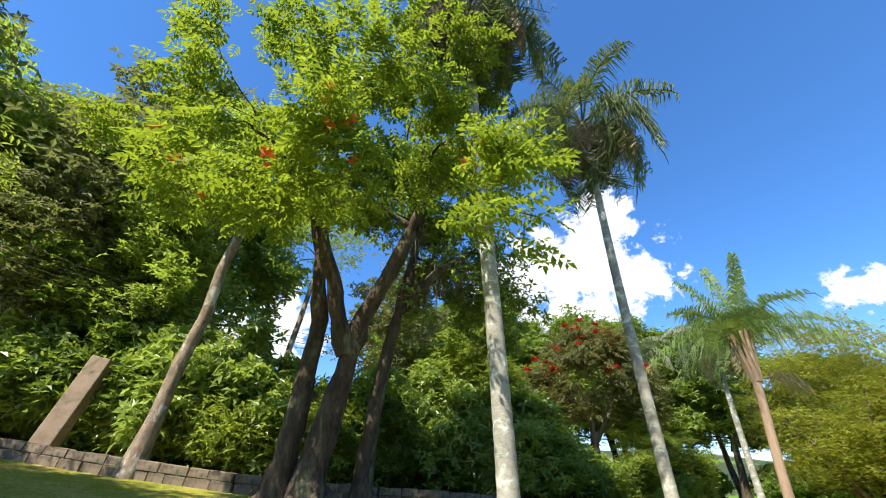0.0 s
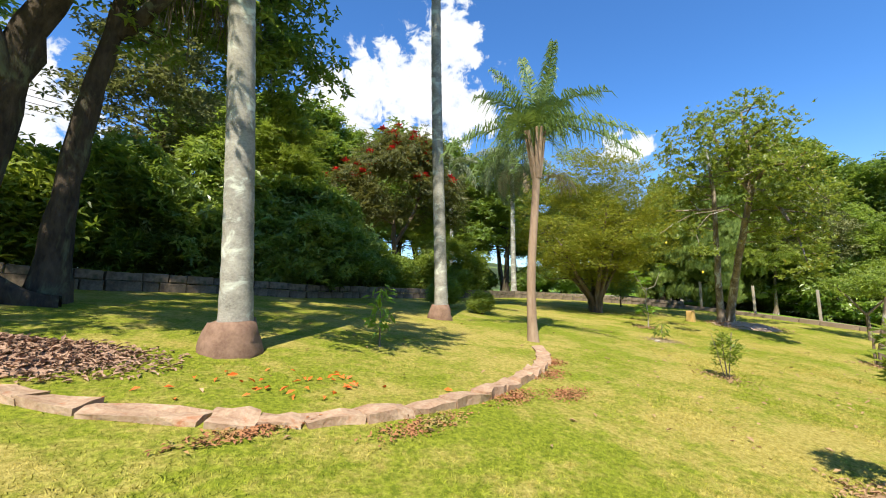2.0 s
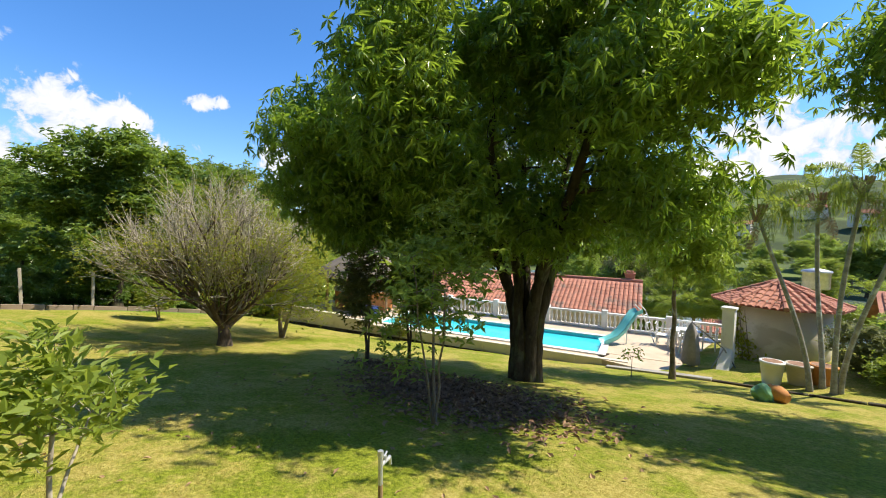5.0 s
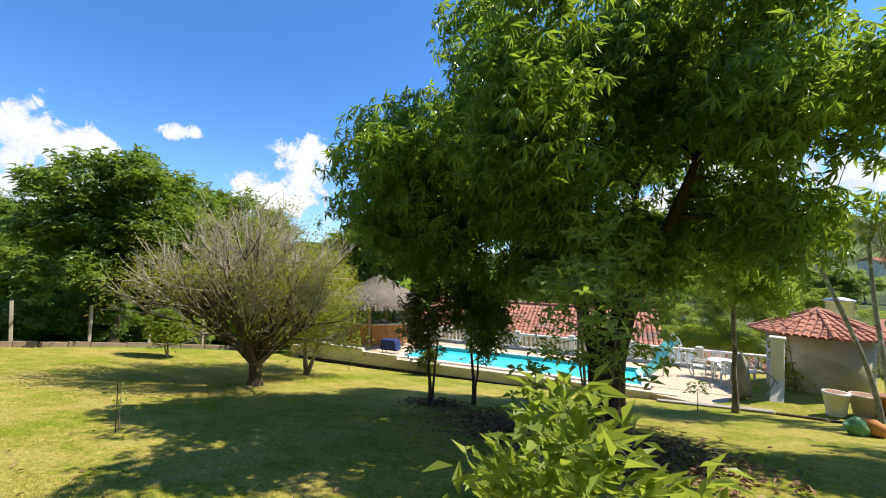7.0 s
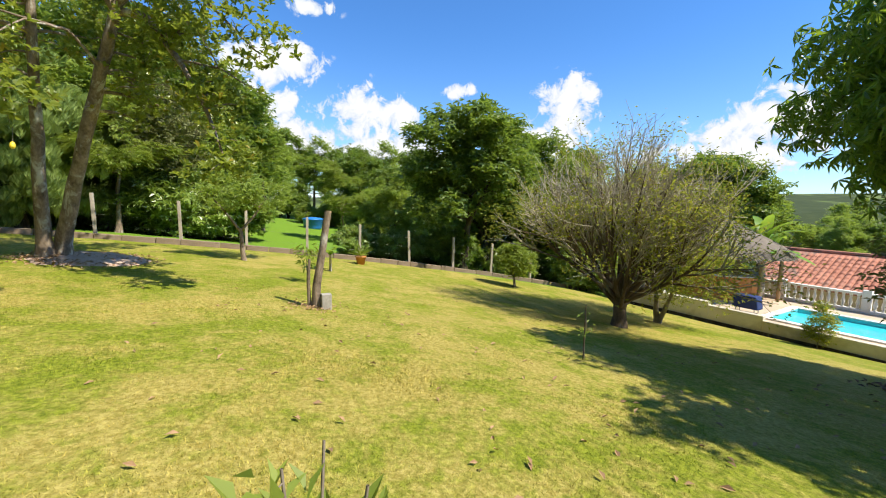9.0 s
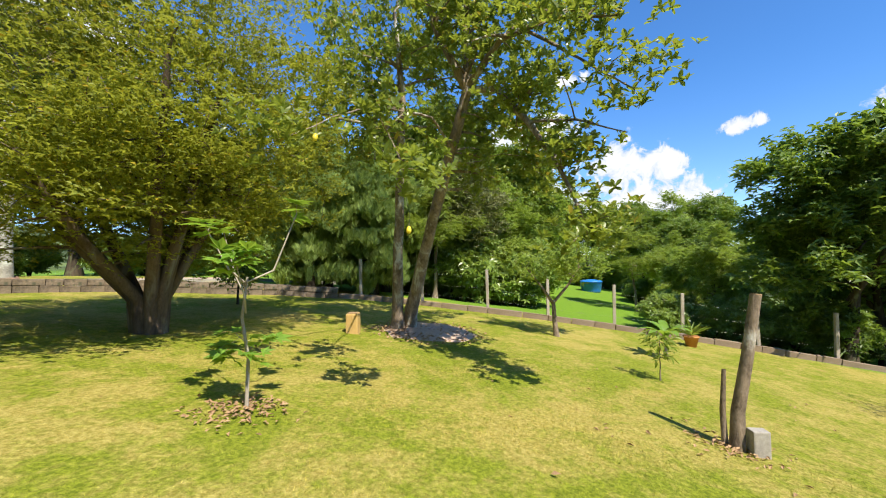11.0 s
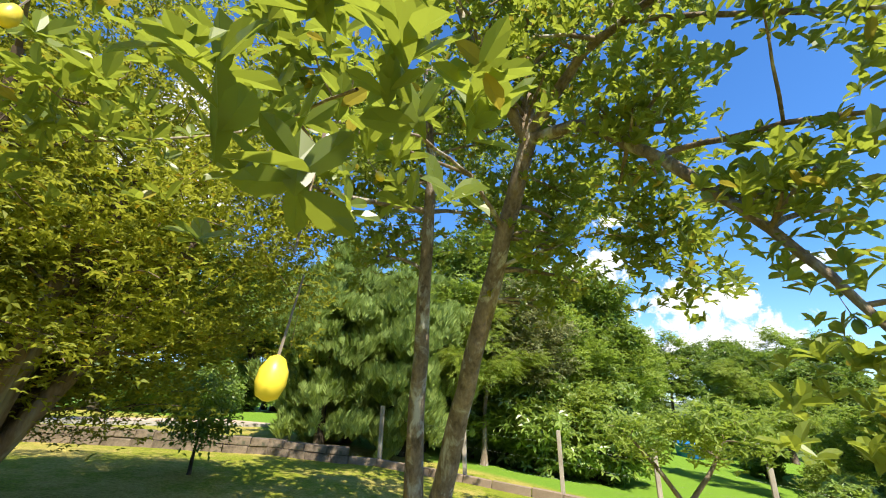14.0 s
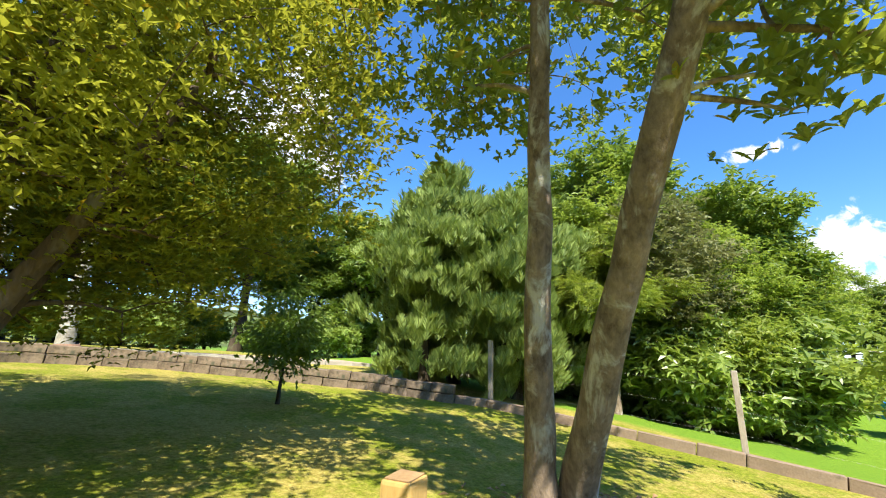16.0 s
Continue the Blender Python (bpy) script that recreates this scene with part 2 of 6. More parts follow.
mottled("flower_red", (0.55, 0.02, 0.02), (0.72, 0.06, 0.03), 4.0, 30.0, 0.6, 0.1)
mottled("fruit_yellow", (0.72, 0.50, 0.03), (0.82, 0.66, 0.06), 5.0, 50.0, 0.4, 0.05, spec=0.5)
mottled("fruit_green", (0.16, 0.26, 0.05), (0.24, 0.34, 0.08), 5.0, 50.0, 0.45, 0.05, spec=0.5)
leafy("leaf_mango", (0.058, 0.112, 0.02), (0.19, 0.29, 0.04), (0.46, 0.64, 0.055), 0.32, 0.40, 0.6)
leafy("leaf_tulip", (0.06, 0.11, 0.012), (0.20, 0.28, 0.025), (0.44, 0.56, 0.04), 0.5, 0.40)
leafy("leaf_deep", (0.062, 0.108, 0.022), (0.20, 0.28, 0.05), (0.38, 0.52, 0.055), 0.42, 0.36, 0.45)
leafy("leaf_hedge", (0.13, 0.20, 0.04), (0.34, 0.43, 0.11), (0.52, 0.66, 0.10), 0.34, 0.38, 0.6)
leafy("leaf_mid", (0.128, 0.185, 0.038), (0.32, 0.40, 0.075), (0.483, 0.621, 0.081), 0.5, 0.42)
leafy("leaf_light", (0.12, 0.18, 0.026), (0.28, 0.34, 0.055), (0.48, 0.58, 0.07), 0.5, 0.42)
leafy("leaf_olive", (0.125, 0.155, 0.020), (0.31, 0.335, 0.042), (0.53, 0.55, 0.06), 0.55, 0.44, 0.3, ((0.46, 0.35, 0.03), 0.03))
leafy("leaf_grey", (0.11, 0.125, 0.045), (0.25, 0.255, 0.10), (0.33, 0.36, 0.11), 0.6, 0.3)
leafy("leaf_glossy", (0.09, 0.125, 0.02), (0.22, 0.27, 0.04), (0.46, 0.54, 0.06), 0.35, 0.42, 0.5, ((0.36, 0.30, 0.04), 0.04))
leafy("leaf_fig", (0.12, 0.24, 0.03), (0.22, 0.38, 0.05), (0.45, 0.62, 0.06), 0.5, 0.42)
leafy("leaf_conifer", (0.13, 0.20, 0.05), (0.34, 0.43, 0.11), (0.42, 0.55, 0.11), 0.6, 0.32)
leafy("leaf_redtip", (0.055, 0.075, 0.025), (0.16, 0.165, 0.05), (0.32, 0.30, 0.06), 0.5, 0.36)
leafy("leaf_dry", (0.26, 0.19, 0.10), (0.44, 0.35, 0.21), (0.45, 0.36, 0.2), 0.7, 0.25)
leafy("leaf_palm", (0.06, 0.09, 0.035), (0.17, 0.21, 0.09), (0.26, 0.34, 0.09), 0.42, 0.32, 0.45)
leafy("leaf_palm_young", (0.095, 0.162, 0.054), (0.270, 0.365, 0.108), (0.400, 0.541, 0.106), 0.42, 0.34, 0.45)
leafy("meadow_blade", (0.10, 0.19, 0.02), (0.20, 0.32, 0.04), (0.30, 0.46, 0.05), 0.7, 0.3, 0.15)


def water_material(name, col, rough):
    m, k, b = material(name, rough, 0.0, 0.5)
    b.inputs["Base Color"].default_value = (*col, 1)
    bump(k, b, k.noise(where(k), 2.2, 3.0), 0.25, 0.03)


water_material("pool_water", (0.05, 0.55, 0.60), 0.06)
water_material("lake_water", (0.12, 0.15, 0.15), 0.12)

# ---- tools for building ----


def mesh_of(name, bm, mat):
    me = bpy.data.meshes.new(name)
    bm.normal_update()
    bm.to_mesh(me)
    bm.free()
    me.materials.append(MATS[mat])
    return me


def raw_mesh(name, verts, faces, mat, smooth=False):
    """verts: N x 3 array; faces: M x k array of equal faces."""
    me = bpy.data.meshes.new(name)
    verts, faces = np.asarray(verts, dtype=np.float32), np.asarray(faces, dtype=np.int32)
    n, side = faces.shape
    me.vertices.add(len(verts))
    me.vertices.foreach_set("co", verts.ravel())
    me.loops.add(n * side)
    me.loops.foreach_set("vertex_index", faces.ravel())
    me.polygons.add(n)
    me.polygons.foreach_set("loop_start", np.arange(0, n * side, side, dtype=np.int32))
    me.polygons.foreach_set("use_smooth", np.full(n, smooth))
    me.update(calc_edges=True)
    me.validate()
    me.materials.append(MATS[mat])
    return me


def attach(name, me, parent, label=""):
    ob = new(name, me)
    ob.parent = parent
    return tagged(ob, label)


def part(name, bm, mat, parent, label=""):
    return attach(name, mesh_of(name, bm, mat), parent, label)


def base(name, place, label, category, group="", turn=0.0):
    e = new(name)
    e.empty_display_size = 0.2
    e.matrix_basis = pose(*place, 0, 0, turn)
    return tagged(e, label, category, group)


def box(bm, size, m=None, bevel=0.0):
    """A box of that size about the origin, moved by m, its edges rounded by bevel."""
    made = bmesh.ops.create_cube(bm, size=1.0, matrix=(m or Matrix()) @ Matrix.Diagonal((*size, 1)))
    if bevel:
        edges = {e for v in made["verts"] for e in v.link_edges}
        bmesh.ops.bevel(bm, geom=list(edges), offset=bevel, segments=2, affect="EDGES", profile=0.6)
    return bm


def rod(bm, a, b, r0, r1=None, sides=8):
    a, b = Vector(a), Vector(b)
    m = Matrix.Translation((a + b) / 2) @ (b - a).to_track_quat("Z", "Y").to_matrix().to_4x4()
    bmesh.ops.create_cone(bm, cap_ends=True, segments=sides, radius1=r0, radius2=r0 if r1 is None else r1, depth=(b - a).length, matrix=m)
    return bm


def turned(bm, profile, sides=16, m=None):
    """A body of revolution about z: profile is (radius, height) from the bottom up."""
    rings = []
    for r, z in profile:
        rings.append([bm.verts.new((m or Matrix()) @ Vector((r * math.cos(2 * math.pi * i / sides), r * math.sin(2 * math.pi * i / sides), z))) for i in range(sides)])
    for lo, hi in zip(rings, rings[1:]):
        for i in range(sides):
            f = bm.faces.new((lo[i], lo[(i + 1) % sides], hi[(i + 1) % sides], hi[i]))
            f.smooth = True
    bm.faces.new(list(reversed(rings[0])))
    bm.faces.new(rings[-1])
    return bm


def tubes(paths, sides=7):
    """Round limbs along (points, radii) paths: vertices and quads."""
    verts, faces, at = [], [], 0
    ang = np.linspace(0, 2 * np.pi, sides, endpoint=False)
    ca, sa = np.cos(ang), np.sin(ang)
    for pts, rad in paths:
        pts = np.asarray(pts, dtype=float)
        n = len(pts)
        d = np.gradient(pts, axis=0)
        d /= np.linalg.norm(d, axis=1)[:, None] + 1e-9
        ref = np.array([1.0, 0, 0]) if abs(d[0][2]) > 0.7 else np.array([0, 0, 1.0])
        u = np.cross(d, ref)
        u /= np.linalg.norm(u, axis=1)[:, None] + 1e-9
        v = np.cross(d, u)
        ring = pts[:, None, :] + np.asarray(rad)[:, None, None] * (ca[None, :, None] * u[:, None, :] + sa[None, :, None] * v[:, None, :])
        verts.append(ring.reshape(-1, 3))
        i = np.arange(n - 1)[:, None] * sides
        j = np.arange(sides)[None, :]
        jn = (j + 1) % sides
        f = np.stack([i + j, i + jn, i + sides + jn, i + sides + j], axis=-1).reshape(-1, 4) + at
        faces.append(f)
        at += n * sides
    return np.concatenate(verts), np.concatenate(faces)


# leaf patterns: vertices with y along the leaf, and triangles
def leaf_one(length, width, fold=0.25):
    v = np.array([[0, 0, 0], [-width / 2, length * 0.45, fold * width], [0, length, -0.1 * length], [width / 2, length * 0.45, fold * width]])
    return v, np.array([[0, 2, 1], [0, 3, 2]])


def leaf_oval(length, width):
    """A rounded leaf blade, folded a little along its middle."""
    w, l = width / 2, length
    v = np.array([[0, 0, 0], [-0.62 * w, 0.24 * l, 0.14 * w], [-w, 0.58 * l, 0.2 * w], [-0.66 * w, 0.86 * l, 0.05 * w], [0, l, -0.09 * l], [0.66 * w, 0.86 * l, 0.05 * w], [w, 0.58 * l, 0.2 * w], [0.62 * w, 0.24 * l, 0.14 * w], [0, 0.55 * l, -0.1 * w]])
    return v, np.array([[8, (i + 1) % 8, i] for i in range(8)])


def leaf_many(single, placements):
    v, f = single
    vs, fs = [], []
    for i, (place, yaw, pitch, size) in enumerate(placements):
        m = np.array(Euler((radians(pitch), 0, radians(yaw))).to_matrix())
        vs.append((v * size) @ m.T + np.array(place))
        fs.append(f + i * len(v))
    return np.concatenate(vs), np.concatenate(fs)


def leaf_pinnate(length, pairs, leaflet, width):
    rows_ = []
    for i in range(pairs):
        y = length * (0.25 + 0.7 * i / (pairs - 1))
        s = 1.0 - 0.35 * abs(2 * i / (pairs - 1) - 0.8)
        for side in (-1, 1):
            rows_.append(((0, y, -0.12 * y * y / length), side * -62, -12, s))
    rows_.append(((0, length * 0.97, -0.1 * length), 0, -10, 0.9))
    return leaf_many(leaf_one(leaflet, width), rows_)


def leaf_rosette(n, length, width, lift=25):
    return leaf_many(leaf_one(length, width), [((0, 0, 0), 360 * i / n + 23 * (i % 2), lift - 18 * (i % 3), 1 - 0.12 * (i % 3)) for i in range(n)])


def scatter(pattern, places, rng, aim=None, droop=0.0, spread=1.0, size=(0.75, 1.2)):
    """Lays the pattern at every place, turned at random about z and tilted; aim: outward directions that leaves follow."""
    v, f = pattern
    n = len(places)
    yaw = rng.uniform(0, 2 * np.pi, n)
    if aim is not None:
        yaw = np.arctan2(-aim[:, 0], aim[:, 1]) + rng.normal(0, 0.9 * spread, n)
    pitch = rng.normal(-droop, 0.45 * spread, n)
    roll = rng.normal(0, 0.5 * spread, n)
    s = rng.uniform(size[0], size[1], n)
    cy, sy, cp, sp, cr, sr = np.cos(yaw), np.sin(yaw), np.cos(pitch), np.sin(pitch), np.cos(roll), np.sin(roll)
    one, zero = np.ones(n), np.zeros(n)
    rz = np.stack([np.stack([cy, -sy, zero], -1), np.stack([sy, cy, zero], -1), np.stack([zero, zero, one], -1)], 1)
    rx = np.stack([np.stack([one, zero, zero], -1), np.stack([zero, cp, -sp], -1), np.stack([zero, sp, cp], -1)], 1)
    ry = np.stack([np.stack([cr, zero, sr], -1), np.stack([zero, one, zero], -1), np.stack([-sr, zero, cr], -1)], 1)
    m = rz @ rx @ ry
    out = np.einsum("nij,kj->nki", m, v) * s[:, None, None] + np.asarray(places)[:, None, :]
    faces = (f[None] + (np.arange(n) * len(v))[:, None, None]).reshape(-1, 3)
    return out.reshape(-1, 3), faces


def clumps_in(blobs, n, rng, hollow=0.45, gap=0.0, seed=0.0):
    """Points in the outer part of ellipsoids (x, y, z, rx, ry, rz), with uneven gaps."""
    vol = np.array([b[3] * b[4] * b[5] for b in blobs]) ** 0.8
    pick = rng.choice(len(blobs), n * 3, p=vol / vol.sum())
    d = rng.normal(size=(n * 3, 3))
    d /= np.linalg.norm(d, axis=1)[:, None]
    r = hollow + (1 - hollow) * rng.uniform(0, 1, n * 3) ** 0.6
    b = np.array(blobs)[pick]
    p = b[:, :3] + d * r[:, None] * b[:, 3:6]
    keep = []
    for q in p:
        if gap <= 0 or noise.noise(Vector(q * 0.9) + Vector((seed, 0, 0))) > gap - 0.5:
            keep.append(q)
        if len(keep) >= n:
            break
    return np.array(keep)


def puffs_in(blobs, n, rng, hollow, gap, seed, puff):
    """Clumps gathered on the upper shells of rounded puffs that fill the blobs; puff: how many, their radius."""
    centres = clumps_in(blobs, puff[0], rng, max(hollow, 0.55), gap, seed)
    c = centres[rng.integers(0, len(centres), n)]
    d = rng.normal(size=(n, 3))
    d /= np.linalg.norm(d, axis=1)[:, None]
    d[:, 2] = np.where(rng.uniform(0, 1, n) < 0.8, np.abs(d[:, 2]), d[:, 2])
    r = puff[1] * rng.uniform(0.55, 1.05, n)
    return c + d * r[:, None] * np.array([1.0, 1.0, 0.85])


def limbs(trunks, clumps, rng, twig=0.012, thick=1.0, sag=0.12, stiff=0.25):
    """Joins every clump to the nearest limb that leads to it. trunks: (points, radii) lists. Returns the tube paths."""
    pts, rad, paths = [], [], []
    for p, r in trunks:
        p, r = np.asarray(p, float), np.asarray(r, float)
        t = np.linspace(0, len(p) - 1, 4 * len(p))
        q = np.stack([np.interp(t, np.arange(len(p)), p[:, i]) for i in range(3)], -1)
        qr = np.interp(t, np.arange(len(p)), r)
        paths.append((q, qr))
        half = len(q) // 3
        pts += list(q[half:])
        rad += list(qr[half:])
    hub = np.mean([np.asarray(p)[-1] for p, _ in trunks], axis=0) - np.array([0, 0, 0.5])
    reach = float(np.percentile(np.linalg.norm(clumps - hub, axis=1), 60))
    order = np.argsort(np.linalg.norm(clumps - hub, axis=1))
    for i in order:
        c = clumps[i]
        a = np.array(pts)
        d = np.linalg.norm(a - c, axis=1) + 0.7 * np.maximum(0, a[:, 2] - c[2]) + stiff * reach / (np.array(rad) / twig + 1.0)
        j = int(np.argmin(d))
        s, r0 = a[j], rad[j]
        length = np.linalg.norm(c - s)
        if length < 0.05:
            continue
        k = 5
        t = np.linspace(0, 1, k)[:, None]
        mid = (s + c) / 2 + rng.normal(0, 0.08 * length, 3) + np.array([0, 0, sag * length])
        q = (1 - t) ** 2 * s + 2 * t * (1 - t) * mid + t * t * c
        r1 = min(r0 * 0.7, twig * thick * (1 + length * 1.6))
        rr = np.linspace(r1, max(twig * 0.35, r1 * 0.4), k)
        paths.append((q, rr))
        pts += list(q[1:])
        rad += list(rr[1:])
    return paths


def foliage(clumps, per, radius, pattern, rng, hub, droop=0.3, spread=1.0, flat=0.7, size=(0.75, 1.2)):
    c = np.repeat(clumps, per, axis=0)
    off = rng.normal(0, 1, c.shape) * np.array([radius, radius, radius * flat]) * 0.6
    p = c + off
    aim = p - np.asarray(hub)
    return scatter(pattern, p, rng, aim, droop, spread, size)


def plant(name, place, label, category, trunks, blobs, n, per, radius, pattern, bark, leaf, seed, group="", droop=0.3, spread=1.0, hollow=0.45, gap=0.0, twig=0.012,
          thick=1.0, sides=7, flat=0.7, size=(0.75, 1.2), kindname="crown", sag=0.12, turn=0.0, stiff=0.25, more=(), gnarl=0.0, puff=None):
    """A tree or bush: trunk with limbs, and a crown of single leaves in clumps. Heights count from the foot."""
    rng = np.random.default_rng(seed)
    e = base(name, place, label, category, group, turn)
    cl = puffs_in(blobs, n, rng, hollow, gap, seed * 1.7, puff) if puff else clumps_in(blobs, n, rng, hollow, gap, seed * 1.7)
    for extra, count in more:
        cl = np.concatenate([cl, clumps_in([extra], count, rng, 0.1)])
    v, f = tubes(limbs(trunks, cl, rng, twig, thick, sag, stiff), sides)
    if gnarl:
        v = np.array([np.array(p) + gnarl * np.array(noise.noise_vector(Vector(p) * 2.2)) + 0.4 * gnarl * np.array(noise.noise_vector(Vector(p) * 7.0)) for p in v])
    attach("trunk", raw_mesh("trunk", v, f, bark, True), e)
    hub = np.mean(np.array(blobs)[:, :3], axis=0) - np.array([0, 0, 0.3])
    v, f = foliage(cl, per, radius, pattern, rng, hub, droop, spread, flat, size)
    attach(kindname, raw_mesh(kindname, v, f, leaf), e)
    return e, cl


def stem(height, r0, r1, lean=(0, 0), bend=0.0, foot=1.6, start=(0, 0), n=7, seed=0):
    """A trunk path from the ground up with a flared foot."""
    rng = np.random.default_rng(seed)
    pts, rad = [], []
    for i in range(n):
        t = i / (n - 1)
        pts.append((start[0] + lean[0] * t + bend * math.sin(3 * t) + rng.normal(0, 0.012 * height) * (t > 0) * 0.5, start[1] + lean[1] * t + rng.normal(0, 0.012 * height) * (t > 0) * 0.5, -0.15 + (height + 0.15) * t))
        rad.append((r0 + (r1 - r0) * t) * (1 + (foot - 1) * math.exp(-t * height / 0.25)))
    return pts, rad

# ---- the lie of the land ----
POOL_AT, POOL_TURN = Vector((9.7, -11.3, 0)), 19.0
AX, AY = math.cos(radians(POOL_TURN)), math.sin(radians(POOL_TURN))
DECK = -2.8


def pool_uw(x, y):
    """Along the pool, and away from the lawn."""
    dx, dy = x - POOL_AT.x, y - POOL_AT.y
    return dx * AX + dy * AY, dx * AY - dy * AX


def pool_xy(u, w):
    return POOL_AT.x + u * AX + w * AY, POOL_AT.y + u * AY - w * AX


def smooth(a, b, v):
    t = min(max((v - a) / (b - a), 0.0), 1.0)
    return t * t * (3 - 2 * t)


def lawn(x, y):
    """Height of the lawn: a slope that falls towards the pool."""
    cx, cy = min(max(x, -20.0), 36.0), min(max(y, -10.5), 30.0)
    h = -0.27813 - 0.12553 * cx + 0.13141 * cy + 0.00166 * cx * cx + 0.00098 * cx * cy - 0.00207 * cy * cy
    return h - 0.2 * math.exp(-((x - 17.3) ** 2 + (y + 1.0) ** 2) / 14.0)


def land(x, y):
    u, w = pool_uw(x, y)
    h = lawn(x, y)
    if x > 24.5:
        h -= 0.35 * smooth(25.5, 31, x) * smooth(-12, -4, y)
    # the terrace is cut into the slope, the valley lies beyond it
    terrace = smooth(-0.62, -0.52, w) * smooth(7.2, 7.4, x) * smooth(26.0, 24.0, x) if w < 40 else 0.0
    h = h * (1 - terrace) + -3.9 * terrace
    south = smooth(5.2, 9.0, w) if x > 7.3 else smooth(-17.0, -22.0, y)
    if x > 24:
        south = max(south * smooth(26, 22, x), smooth(4, 40, w))
    h = h * (1 - south) + (-5.6 - 5.5 * smooth(5, 48, w)) * south
    # far hills round the valley
    r = math.hypot(x - 10, y)
    far = smooth(170, 620, r)
    ang = math.degrees(math.atan2(x, y)) % 360
    top = 26 + 10 * math.sin(radians(ang * 3 + 40)) + 6 * math.sin(radians(ang * 7)) + 62 * smooth(150, 176, ang) * smooth(250, 215, ang)
    return h + far * top + (r > 120) * 9.0 * smooth(120, 260, r) * noise.noise(Vector((x / 70, y / 70, 0)))


def foot(x, y):
    return (x, y, land(x, y))


def build_ground():
    def axis(lo, hi, fine):
        mid = list(np.arange(lo, hi + 1e-6, fine))
        out, step, p = [], fine, hi
        while p < 1500:
            step *= 1.22
            p += step
            out.append(p)
        left, step, p = [], fine, lo
        while p > -1500:
            step *= 1.22
            p -= step
            left.append(p)
        return np.array(left[::-1] + mid + out)

    xs, ys = axis(-14, 34, 0.4), axis(-19, 27, 0.4)
    v = np.array([(x, y, land(x, y) + 0.018 * noise.noise(Vector((x * 0.8, y * 0.8, 3)))) for y in ys for x in xs])
    nx, ny = len(xs), len(ys)
    i = np.arange(nx - 1)[None, :] + nx * np.arange(ny - 1)[:, None]
    f = np.stack([i, i + 1, i + nx + 1, i + nx], -1).reshape(-1, 4)
    return tagged(new("ground", raw_mesh("ground", v, f, "lawn", True)), "sloping mown lawn, green with dry straw-yellow patches", "ground", kind="structure")


build_ground()

# ---- boundary: stone wall, kerb, dirt road, fence ----


def strip_wall(name, line, height, thick, mat, label, sink=0.25, category="wall", stone=0.9, courses=1):
    """A low wall of blocks that follows the ground along a line of corners."""
    e = tagged(new(name), label, category, kind="structure")
    for (x0, y0), (x1, y1) in zip(line, line[1:]):
        d = Vector((x1 - x0, y1 - y0, 0))
        for c in range(courses):
            n = max(1, round(d.length / (stone * random.uniform(0.85, 1.15))))
            cuts = [0.0] + sorted((i + random.uniform(-0.22, 0.22)) / n for i in range(1, n)) + [1.0]
            for s, t in zip(cuts, cuts[1:]):
                a, b = Vector((x0, y0, 0)) + d * s, Vector((x0, y0, 0)) + d * t
                za, zb = land(a.x, a.y), land(b.x, b.y)
                h = height / courses
                low = -sink if c == 0 else c * h
                top = (c + 1) * h - 0.012 + random.uniform(-0.012, 0.012)
                l = (b - a).length
                bm = box(bmesh.new(), (l - 0.014, thick * random.uniform(0.9, 1.08), top - low), None, 0.018)
                for v in bm.verts:
                    v.co += Vector((random.uniform(-1, 1), random.uniform(-1, 1), random.uniform(-1, 1))) * 0.009
                ob = part("block", bm, mat, e)
                ob.matrix_basis = pose((a.x + b.x) / 2, (a.y + b.y) / 2, (za + zb) / 2 + (low + top) / 2, 0, -math.degrees(math.atan2(zb - za, l)), math.degrees(math.atan2(d.y, d.x)))
    return e


WALL_LINE = [(-13, 10.9), (-8.5, 10.9), (-5.0, 11.2), (-1.8, 12.6), (0.5, 14.2), (2.4, 14.7), (5.1, 16.9), (10.5, 20.6), (15.4, 23.4), (17.8, 22.9), (19.6, 21.4), (21.6, 19.5), (22.7, 17.6)]
strip_wall("stone_wall", WALL_LINE, 0.40, 0.28, "stone_wall", "low weathered grey-brown stone wall at the lawn's edge", stone=0.55, courses=2)
FENCE_Y = [17.0, 14.6, 12.2, 10.1, 7.9, 5.8, 3.6, 1.5, -0.5, -2.6, -4.7]
FENCE = [(23.2 + 0.5 * i if i < 3 else 24.3 + 0.32 * min(i - 2, 6), y) for i, y in enumerate(FENCE_Y)]
strip_wall("fence_kerb", [(22.7, 17.6)] + FENCE + [(26.8, -6.5)], 0.20, 0.14, "concrete_brown", "low brown concrete kerb under the wire fence")


def build_fence():
    e = tagged(new("wire_fence"), "wire fence on pale weathered concrete posts", "fence")
    e.matrix_basis = pose(0, 0, 0)
    bm = box(bmesh.new(), (0.10, 0.10, 1.75), pose(0, 0, 0.675), 0.012)
    me = mesh_of("post", bm, "bark_pale")
    tops = []
    for x, y in FENCE:
        h = random.uniform(-0.05, 0.05)
        p = attach("post", me, e)
        p.matrix_basis = pose(x + 0.13, y, land(x, y) + h, random.uniform(-2, 2), random.uniform(-2, 2), random.uniform(0, 20))
        tops.append(Vector((x + 0.13, y, land(x, y) + h)))
    for z in (0.45, 0.85, 1.25):
        bm = bmesh.new()
        for a, b in zip(tops, tops[1:]):
            mid = (a + b) / 2 + Vector((0, 0, z - 0.02))
            rod(bm, a + Vector((0, 0, z)), mid, 0.0009, sides=4)
            rod(bm, mid, b + Vector((0, 0, z)), 0.0009, sides=4)
        part("wire", bm, "wire", e)


build_fence()


